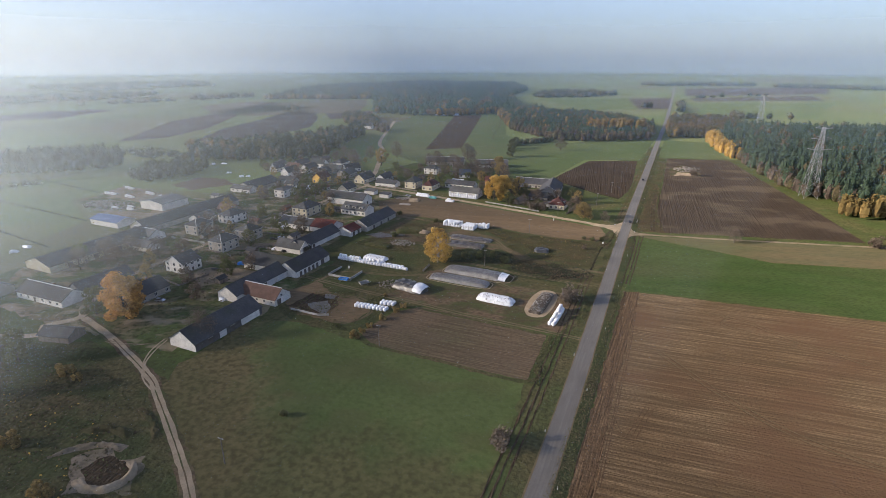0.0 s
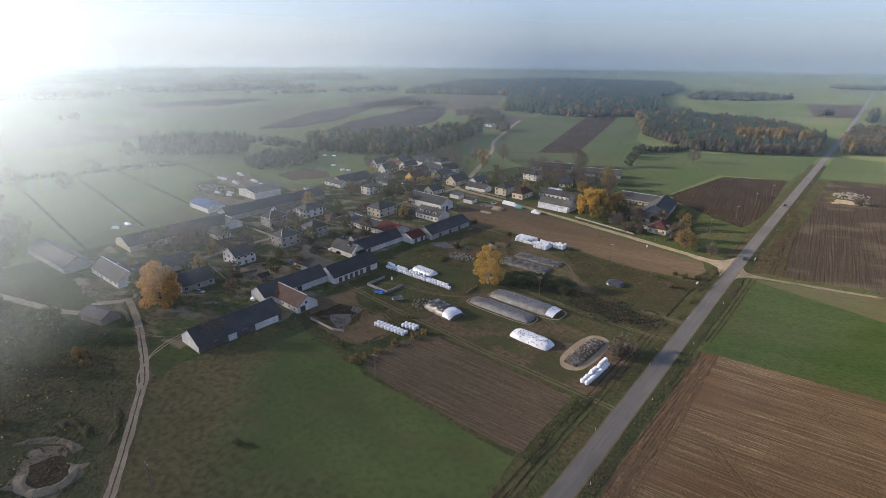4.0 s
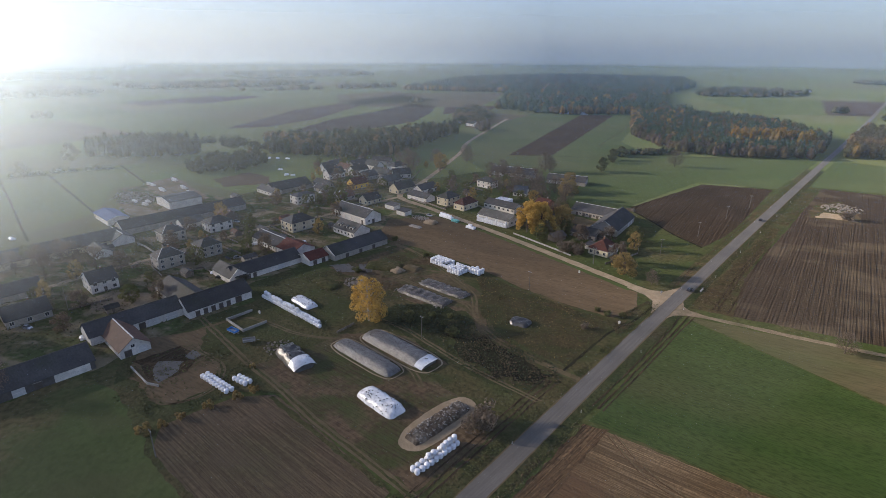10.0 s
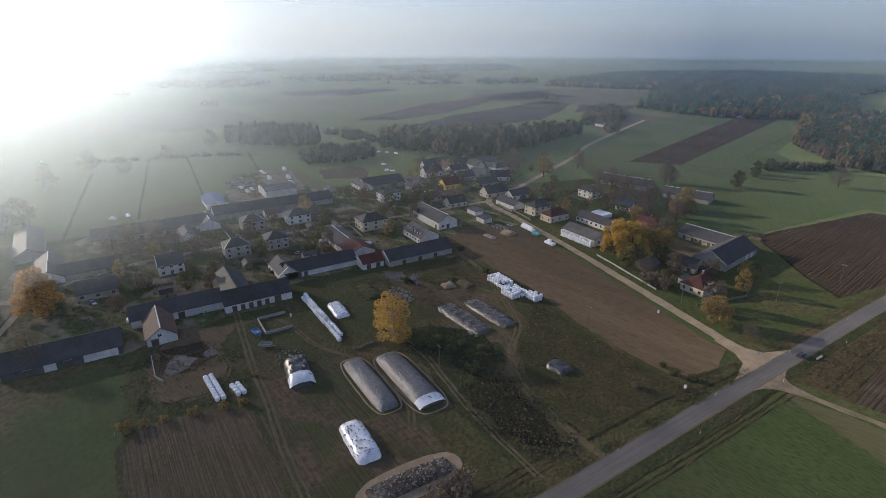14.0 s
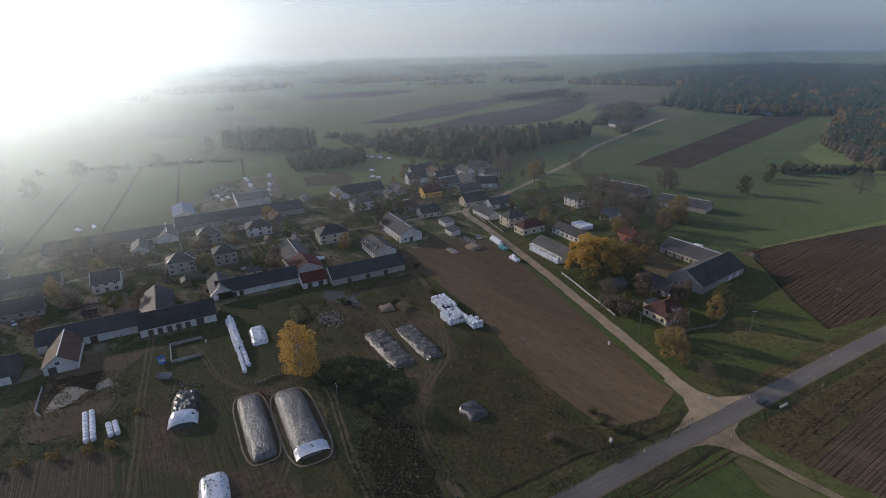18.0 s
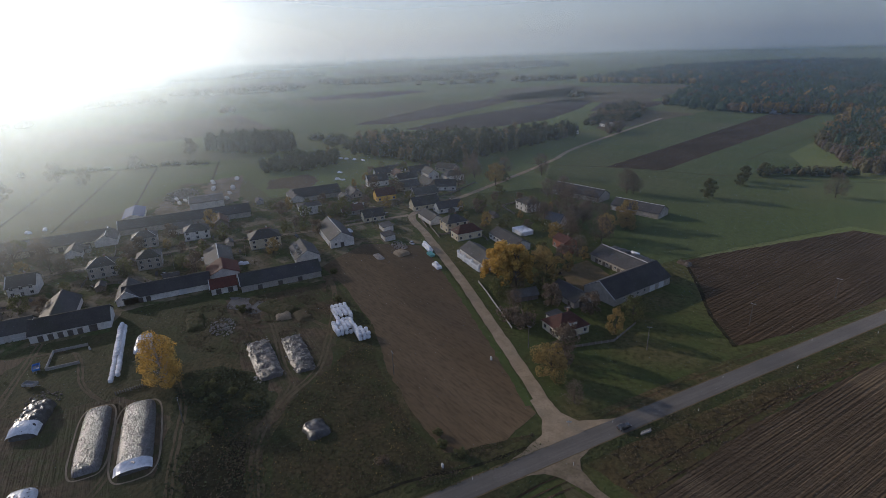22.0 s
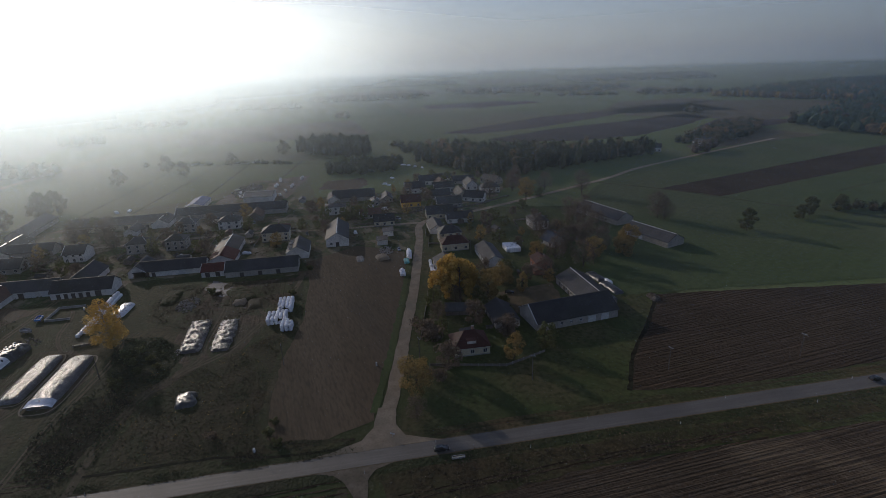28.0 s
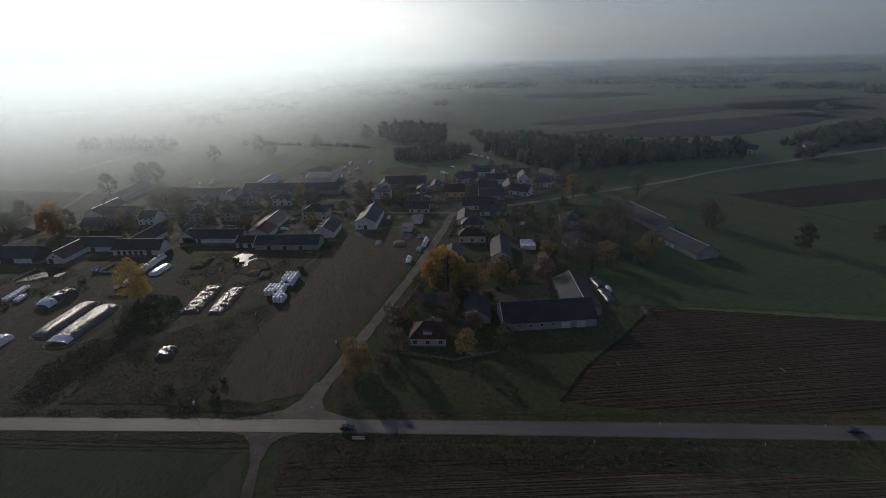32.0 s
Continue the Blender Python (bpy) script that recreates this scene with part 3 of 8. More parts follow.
for label, poly, mat in (("distant dark ploughed field", [(-672, 458), (-815, 662), (-846, 760), (-848, 874), (-760, 745), (-678, 612), (-645, 510)], "farsoil"),
                         ("distant dark ploughed field", [(-586, 505), (-655, 625), (-692, 745), (-750, 888), (-684, 895), (-597, 780), (-540, 690), (-532, 600), (-552, 525)], "fardark"),
                         ("distant pale stubble field", [(-850, 770), (-885, 813), (-1029, 915), (-1029, 1095), (-930, 1085), (-852, 884)], "farstubble"),
                         ("distant brown field in the haze", [(-1186, 495), (-1215, 704), (-1088, 719), (-1075, 494)], "farsoil"),
                         ("distant brown field in the haze", [(-1040, 600), (-1110, 765), (-1184, 752), (-1090, 560)], "farsoil"),
                         ("distant tan field before the wood", [(-760, 790), (-884, 815), (-954, 1066), (-900, 1185), (-790, 1262), (-690, 1090), (-612, 940)], "farstubble"),
                         ("distant brown field edge by the wood", [(-660, 890), (-600, 985), (-562, 905), (-560, 876), (-580, 800)], "farsoil"),
                         ("distant bright grass strip", [(-800, 800), (-860, 830), (-900, 1010), (-760, 1000)], "farcrop"),
                         ("trodden farm yard in the distance", [(-539, 869), (-463, 887), (-440, 766), (-425, 690), (-450, 700), (-516, 824)], "farstubble"),
                         ("distant field behind the wood", [(-390, 1490), (-154, 1600), (-95, 1240), (-192, 1190)], "farcrop"),
                         ("distant brown field behind the wood", [(-154, 1600), (-40, 1670), (-36, 1290), (-95, 1255)], "farsoil"),
                         ("distant brown field beyond the road", [(-17, 2264), (515, 2686), (405, 2083), (-9, 1778)], "farsoil"),
                         ("distant pale field beyond the road", [(269, 3685), (693, 3668), (611, 3216), (287, 3234)], "farstubble"),
                         ("distant brown field beyond the road", [(0, 1690), (20, 1560), (330, 1720), (340, 1950)], "farsoil"),
                         ("distant green field beyond the road", [(20, 1140), (220, 1190), (330, 1620), (30, 1480)], "farcrop"),
                         ("hazy tan field towards the low sun", [(-900, 60), (-930, 330), (-700, 360), (-680, 90)], "farstubble"),
                         ("hazy crop field towards the low sun", [(-1250, 20), (-1300, 420), (-960, 440), (-930, 40)], "farcrop"),
                         ("hazy stubble field towards the low sun", [(-960, -380), (-900, -110), (-620, -60), (-600, -330)], "farstubble"),
                         ("hazy brown field in the distance", [(-1900, 250), (-1950, 560), (-1620, 600), (-1600, 300)], "farsoil"),
                         ("hazy brown field in the distance", [(-1800, -300), (-1820, 60), (-1500, 100), (-1450, -250)], "farsoil"),
                         ("hazy stubble field in the distance", [(-2600, 900), (-2500, 1300), (-2000, 1150), (-2100, 800)], "farstubble"),
                         ("hazy crop field in the distance", [(-1500, 1350), (-1350, 1300), (-1200, 1700), (-1400, 1800)], "farcrop"),
                         ("hazy tan strip in the pasture", [(-720, 380), (-700, 300), (-620, 310), (-640, 395)], "farcrop")):
    plot("distant_field", label, poly, 0.05, M[mat], seed=len(label) + int(abs(poly[0][0])) % 50, jitter=5, step=14)
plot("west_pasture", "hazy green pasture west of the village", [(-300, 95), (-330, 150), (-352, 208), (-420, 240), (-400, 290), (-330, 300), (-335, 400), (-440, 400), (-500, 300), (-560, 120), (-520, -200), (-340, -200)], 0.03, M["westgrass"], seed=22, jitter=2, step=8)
plot("village_ground", "worn village ground with gardens and yards", [(-150, 150), (-160, 215), (-178, 252), (-163, 302), (-205, 331), (-186, 358), (-240, 372), (-262, 420), (-330, 460), (-345, 400), (-335, 300), (-305, 290), (-410, 268), (-412, 240), (-350, 222), (-305, 200), (-300, 140), (-270, 108), (-225, 108), (-160, 112)], 0.015, M["village"], seed=23, jitter=3)
plot("farmstead_ground", "shaded farmstead ground with grass", [(-200, 372), (-105, 356), (-68, 350), (-30, 342), (-36, 410), (-60, 424), (-100, 455), (-190, 455), (-245, 500), (-262, 430), (-245, 378)], 0.02, M["sward"], seed=24, jitter=2)
plot("farm_court", "bare court between the barns", [(-120, 393), (-98, 394), (-100, 418), (-124, 420)], 0.04, M["dirt"], seed=25, jitter=1)

plot("waste_ground", "fallow ground with brown and olive weeds", [(-34, 258), (-33, 300), (-36, 303), (-78, 300), (-112, 305), (-92, 286), (-80, 270), (-66, 262)], 0.03, M["waste"], category="ground", seed=66, jitter=1.5, step=2)
plot("field_corner", "scrubby bank between field and road", [(-36, 298), (-36.3, 311), (-33.5, 328), (-29, 325), (-29, 304), (-30, 290), (-34, 288)], 0.06, M["waste"], category="verge", seed=67, jitter=0.8, step=1.5)
plot("road_mouth", "sandy mouth of the village road", [(-46, 335), (-37, 333), (-32, 329.5), (-29.2, 322), (-27.6, 317), (-27.9, 352), (-29.4, 348), (-32, 342), (-37, 339.6), (-46, 340.5)], 0.115, M["sand"], category="road", seed=68, jitter=0.3, step=0.7)
plot("track_mouth", "earthy mouth of the field track", [(-21.4, 317), (-20, 322), (-16.5, 325), (-10, 327.6), (-10, 330.6), (-16.5, 330.8), (-20, 333), (-21.8, 338)], 0.108, M["yardsand"], category="road", seed=69, jitter=0.3, step=0.7)
plot("rough_margin", "weedy unploughed margin of the harrowed field", [(-18, 334), (-2, 337), (-5, 360), (-9, 384), (-11.5, 420), (-13, 480), (-18, 480)], 0.05, M["waste"], category="verge", seed=70, jitter=1.2, step=2)
for k, off in enumerate((0, 1.6, 5.5)):
    strip("furrow", "ridge furrow along the field margin", [(-9.8 + off, 338), (-11 + off, 360), (-13 + off * 0.9, 394), (-14 + off * 0.7, 440)], 0.7, 0.075, M["plough"], "track", 2, 0.4, 71 + k)

ROAD = [(-16, -300), (-20.3, 100), (-21.8, 190), (-24.2, 300), (-25.7, 400), (-26.5, 500), (-28, 700), (-33, 1200), (-60, 2600)]
strip("main_road", "worn grey asphalt country road", ROAD, 5.9, 0.10, M["asphalt"], step=8, jitter=0.12)
strip("roadside_verge", "grassy verge with ruts beside the asphalt", [(x + (4.6 if y < 300 else 4.4), y) for x, y in ROAD[:7]], 4.4, 0.07, M["rank"], "verge", 4, 0.6, 2)
strip("roadside_verge", "grassy verge with ruts beside the asphalt", [(x - 5.2, y) for x, y in ROAD[:7]], 5.5, 0.065, M["rough"], "verge", 4, 0.6, 3)
strip("road_edge", "dark crumbled edge of the asphalt", [(x + 3.05, y) for x, y in ROAD[:7]], 0.4, 0.105, M["dirt"], "road edge", 4, 0.15, 74)
strip("road_edge", "dark crumbled edge of the asphalt", [(x - 3.05, y) for x, y in ROAD[:7]], 0.4, 0.105, M["dirt"], "road edge", 4, 0.15, 75)
strip("roadside_ditch", "shallow dark ditch beside the road", [(-33, 256), (-33.2, 290), (-30.5, 305), (-29.5, 326)], 1.0, 0.088, M["pit"], "ditch", 2, 0.4, 76)
strip("roadside_ditch", "shallow dark ditch beside the road", [(-30, 346), (-31.5, 380), (-32, 430), (-33, 520)], 1.0, 0.088, M["waste"], "ditch", 2, 0.4, 77)
strip("village_road", "pale sandy village road", [(-28.2, 335.8), (-36, 336.4), (-60, 341.5), (-122, 354), (-147, 358.5), (-200, 367), (-238, 374), (-252, 402), (-262, 426), (-292, 485), (-326, 548), (-365, 610), (-461, 819)], 4.6, 0.12, M["sand"], jitter=0.5, seed=4)
strip("dirt_track", "pale brown field track between crops", [(-20, 327), (30, 338), (106, 357), (300, 405)], 2.8, 0.09, M["yardsand"], jitter=0.5, seed=5)
strip("sandy_track", "pale two-rut sandy track", [(-80, 52), (-97, 66), (-118, 79), (-141, 92), (-152, 98), (-187, 110), (-215, 117)], 2.7, 0.07, M["sand"], jitter=0.4, seed=6)
strip("sandy_track", "pale sandy lane into the village", [(-330, 60), (-224, 95), (-222, 106), (-217, 117), (-228, 128), (-240, 160), (-242, 200), (-246, 260), (-240, 310), (-239, 372)], 3.6, 0.08, M["sand"], jitter=0.5, seed=7)
strip("farm_track", "brown farm track with a grass middle", [(-160, 190), (-118, 186.5), (-99, 186), (-71, 184), (-48, 184), (-24, 183)], 2.5, 0.08, M["dirt"], jitter=0.4, seed=8)
for label, pts in (("wheel ruts through the yard", [(-151, 186.5), (-146, 203), (-121, 209), (-108, 216), (-102, 221), (-92, 223)]), ("wheel ruts between two clamps", [(-62, 217), (-71, 221.3), (-80, 222), (-94, 222.5), (-104, 221)]),
                   ("wheel ruts along the hollow", [(-30, 236), (-58, 236), (-78, 238), (-93, 239.5), (-108, 238)]), ("wheel ruts between old clamps", [(-136, 271), (-128, 272), (-104, 271), (-90, 272), (-83, 269)]),
                   ("wheel ruts by the dung yard", [(-150, 178), (-136, 178.5), (-120, 179), (-110, 170), (-112, 159), (-119, 156)]), ("wheel ruts round the old clamps", [(-120, 291), (-132, 284), (-136, 271), (-140, 258), (-150, 250)])):
    for s in (-0.85, 0.85):
        strip("wheel_rut", label, [(x + s * 0.5, y + s * 0.8) for x, y in pts], 0.75, 0.087, M["dirt"], "track", 1.5, 0.35, 63)
strip("farm_track", "winding brown farm track", [(-24, 255), (-41, 255), (-65, 258), (-81, 268), (-93, 281), (-111, 289), (-125, 294), (-149, 301), (-170, 303)], 2.4, 0.08, M["dirt"], jitter=0.5, seed=9)
strip("track_middle", "grassy middle of the farm track", [(-160, 190), (-118, 186.5), (-99, 186), (-71, 184), (-48, 184), (-24, 183)], 0.8, 0.086, M["rough"], "track", 1, 0.35, 64)
strip("track_middle", "grassy middle of the winding track", [(-41, 255), (-65, 258), (-81, 268), (-93, 281), (-111, 289), (-125, 294), (-149, 301)], 0.8, 0.09, M["yard"], "track", 1, 0.35, 65)
strip("track_shoulder", "trodden shoulder of the winding track", [(-24, 255), (-41, 255), (-65, 258), (-81, 268), (-93, 281), (-111, 289), (-125, 294), (-149, 301), (-170, 303)], 5.0, 0.066, M["yard"], "track", 1, 1.6, 66)
for s in (0.8, -0.8):
    strip("wheel_rut", "pale wheel rut branching to the barn", [(-143 + s * 0.6, 93 - s), (-153.3 + s * 0.6, 97 - s), (-161 + s, 103 - s * 0.6), (-166 + s, 110.5), (-168.5 + s, 118)], 0.6, 0.08 + 0.002 * s, M["sand"], "track", 2, 0.15, 10)
    strip("wheel_rut", "faint wheel rut towards the lane", [(-168 + s * 0.5, 117 + s * 0.5), (-173 + s * 0.5, 112 + s * 0.6), (-181, 108.8 + s * 0.7), (-188, 108 + s * 0.7)], 0.4, 0.078, M["yardsand"], "track", 2, 0.15, 11)
strip("track_middle", "grassy middle of the sandy track", [(-80, 52), (-97, 66), (-118, 79), (-141, 92), (-152, 98), (-187, 110)], 0.38, 0.076, M["yard"], "track", 1, 0.12, 12)
strip("track_shoulder", "trodden brown shoulder of the track", [(-80, 52), (-97, 66), (-118, 79), (-141, 92), (-152, 98), (-187, 110), (-215, 117)], 4.6, 0.062, M["yard"], "track", 1, 0.9, 13)

TRACK = [(3, 185), (22, 166), (36, 155), (51, 149), (70, 145), (120, 138), (200, 132)]
TRACK_C = [(-6.8, 237), (6, 229.4), (18.7, 227), (28, 225.6), (37, 223), (46, 217), (70, 206)]
TRACK_D = [(22, 225), (24.7, 228), (26.5, 225.5), (24.8, 219.5), (28, 216.8), (32.6, 215.7), (50, 212)]
TRACK_E = [(-8.3, 186), (4, 187.5), (15, 188.2), (27, 191), (60, 200)]
TRACK_B = [(-7, 140.3), (15, 140.4), (37, 138), (60, 128), (110, 112)]
# darker strips of each track carry the rut's shade as colour
for line, label in ((TRACK, "wheel tracks across the tilled field"), (TRACK_B, "faint wheel tracks in the tilled field"), (TRACK_C, "curving wheel tracks in the tilled field"), (TRACK_D, "looped turning tracks in the tilled field"), (TRACK_E, "pale wheel tracks in the tilled field")):
    for off in (-1.1, -0.6, 0.6, 1.1):
        if line in (TRACK, TRACK_C, TRACK_D) or off == 0.6:
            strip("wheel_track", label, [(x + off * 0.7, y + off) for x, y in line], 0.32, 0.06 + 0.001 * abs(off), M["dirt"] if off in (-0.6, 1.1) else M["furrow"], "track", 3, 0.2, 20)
plot("headland", "churned headland of the tilled field", [(-14, 60), (-13.6, 150), (-14.4, 190), (-14.8, 236), (-7.8, 238.5), (-8.4, 213), (-8, 188), (-8.6, 160), (-7.5, 110), (-7, 60)], 0.05, M["headland"], seed=78, jitter=1.2, step=1.5)
# flat dark strips paint the shaded furrows of the headland
for k in range(58):
    y = 92 + 2.5 * k
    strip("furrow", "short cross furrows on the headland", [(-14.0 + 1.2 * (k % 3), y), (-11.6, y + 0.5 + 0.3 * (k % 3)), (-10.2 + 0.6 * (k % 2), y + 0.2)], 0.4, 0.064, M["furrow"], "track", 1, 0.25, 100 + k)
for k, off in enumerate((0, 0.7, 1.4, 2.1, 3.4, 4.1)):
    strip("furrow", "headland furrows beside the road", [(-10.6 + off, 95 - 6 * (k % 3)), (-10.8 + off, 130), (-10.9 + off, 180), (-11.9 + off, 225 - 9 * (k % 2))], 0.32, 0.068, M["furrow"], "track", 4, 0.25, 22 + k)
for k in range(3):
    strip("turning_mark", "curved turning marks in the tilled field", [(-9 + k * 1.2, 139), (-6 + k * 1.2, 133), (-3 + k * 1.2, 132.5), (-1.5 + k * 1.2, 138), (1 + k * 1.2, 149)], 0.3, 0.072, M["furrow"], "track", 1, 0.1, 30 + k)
for k, off in enumerate((0, 1.9, 4.0)):
    strip("verge_rut", "muddy wheel rut along the road", [(-28.2 - off, 60), (-28.6 - off, 97), (-29 - off, 142), (-29.6 - off, 178), (-30.5 - off, 215), (-31 - off, 248)], 0.55, 0.085, M["plough"], "track", 4, 0.4, 34 + k)
for k, off in enumerate((0, 1.8, 3.4)):
    strip("verge_rut", "muddy wheel rut along the crop", [(-16.8 + off, 245), (-16.6 + off, 280), (-16.9 + off, 310), (-18 + off * 1.4, 326)], 0.5, 0.085, M["plough"], "track", 4, 0.4, 38 + k)
plot("stubble_patch", "brownish stubble patch in the pasture", [(-391, 306), (-395, 340), (-367, 343), (-345, 330), (-361, 300)], 0.045, M["garden"], seed=64, jitter=3)
strip("ditch", "dark drainage ditch across the pasture", [(-537, 121), (-516, 200), (-516, 275), (-515, 310)], 2.2, 0.05, M["rough"], "ditch", 6, 0.8, 65)
strip("ditch", "dark drainage ditch in the pasture", [(-509, 274), (-420, 263)], 1.8, 0.05, M["rough"], "ditch", 6, 0.6, 66)
strip("ditch", "dark drainage ditch in the pasture", [(-287, 126), (-380, 133), (-479, 141)], 1.6, 0.05, M["rough"], "ditch", 6, 0.6, 41)
strip("ditch", "dark drainage ditch in the pasture", [(-319, 165), (-432, 177), (-520, 186)], 1.4, 0.05, M["rough"], "ditch", 6, 0.6, 42)
strip("ditch", "dark drainage ditch in the pasture", [(-352, 208), (-512, 218)], 1.6, 0.05, M["rough"], "ditch", 6, 0.6, 43)
strip("ditch", "dark drainage ditch in the pasture", [(-537, 60), (-520, 160), (-512, 218), (-497, 266), (-451, 364)], 2.4, 0.055, M["rough"], "ditch", 6, 0.8, 44)
strip("far_track", "pale distant field road", [(-380, -12), (-491, 4), (-700, 40)], 4.0, 0.06, M["sand"], "track", 8, 0.4, 45)

strip("weedy_margin", "tan weedy margin of the garden plot", [(-104, 151), (-95, 146.6), (-70, 146.9), (-36, 147.2), (-35.2, 160), (-35.8, 181)], 1.8, 0.07, M["rough"], "margin", 2, 0.9, 50)
strip("weedy_margin", "tan weedy margin along the farm track", [(-93, 181.6), (-70, 181.2), (-40, 180.9)], 1.5, 0.07, M["rough"], "margin", 2, 0.8, 51)
strip("weedy_margin", "ragged grass edge of the bare field", [(-33, 316), (-38, 302), (-77, 300.6), (-114, 306.5)], 2.2, 0.075, M["rough"], "margin", 2, 1.2, 52)
strip("weedy_margin", "green verge of the sandy road", [(-44, 333.5), (-70, 339.5), (-122, 349.5), (-160, 356), (-196, 362)], 2.6, 0.09, M["lawn"], "margin", 2, 1.0, 53)
strip("field_edge", "dark ploughed edge of the field", [(-101, 460), (-78, 443), (-58, 426), (-38, 414)], 1.4, 0.08, M["pit"], "margin", 2, 0.5, 60)
strip("field_edge", "dark ditch across the pasture", [(-330, 520), (-311, 532), (-276, 567), (-228, 602), (-209, 616), (-105, 713), (-60, 745)], 2.4, 0.07, M["rough"], "ditch", 4, 0.6, 61)
strip("field_edge", "faint field track to the wood", [(-232, 680), (-245, 720), (-275, 839), (-326, 999)], 1.6, 0.07, M["rough"], "track", 4, 0.5, 62)


# ---------------------------------------------------------------- buildings
def opening(parent, kind, face, u, z, w, h, L, W):
    """A window or door on one face (S, N, E, W in the house's own axes); u runs along the face."""
    turn = {"S": 0, "E": 90, "N": 180, "W": 270}[face]
    off = {"S": W / 2, "N": W / 2, "E": L / 2, "W": L / 2}[face]
    m = pose(0, 0, 0, 0, 0, turn) @ pose(u, -off, z)

    def put(name, dims, mat, under, mm=None):
        v, f = box_data(*dims)
        me = mesh_of(name, v, f, mat)
        if mm:
            me.transform(mm)
        return child(name, me, under)

    if kind == "window":
        v, f = [], []
        for d in ((-w / 2 - 0.09, w / 2 + 0.09, -0.06, 0.02, h, h + 0.1), (-w / 2 - 0.09, w / 2 + 0.09, -0.06, 0.02, -0.1, 0),
                  (-w / 2 - 0.09, -w / 2, -0.06, 0.02, 0, h), (w / 2, w / 2 + 0.09, -0.06, 0.02, 0, h), (-0.04, 0.04, -0.05, 0.02, 0, h)):
            bv, bf = box_data(*d)
            f += [tuple(i + len(v) for i in q) for q in bf]
            v += bv
        fr = mesh_of("window", v, f, M["frame"])
        fr.transform(m)
        win = child("window", fr, parent)
        put("pane", (-w / 2, w / 2, -0.02, 0.01, 0, h), M["glass"], win, m)
    elif kind == "door":
        d = put("door", (-w / 2, w / 2, -0.05, 0.02, 0.02, h), M["door"], parent, m)
        put("lintel", (-w / 2 - 0.15, w / 2 + 0.15, -0.08, 0.02, h, h + 0.18), M["concrete"], d, m)
    else:
        d = put("gate", (-w / 2, w / 2, -0.06, 0.02, 0.02, h), M["frame"], parent, m)
        put("gate_rail", (-w / 2, w / 2, -0.09, -0.06, h * 0.48, h * 0.56), M["trim"], d, m)


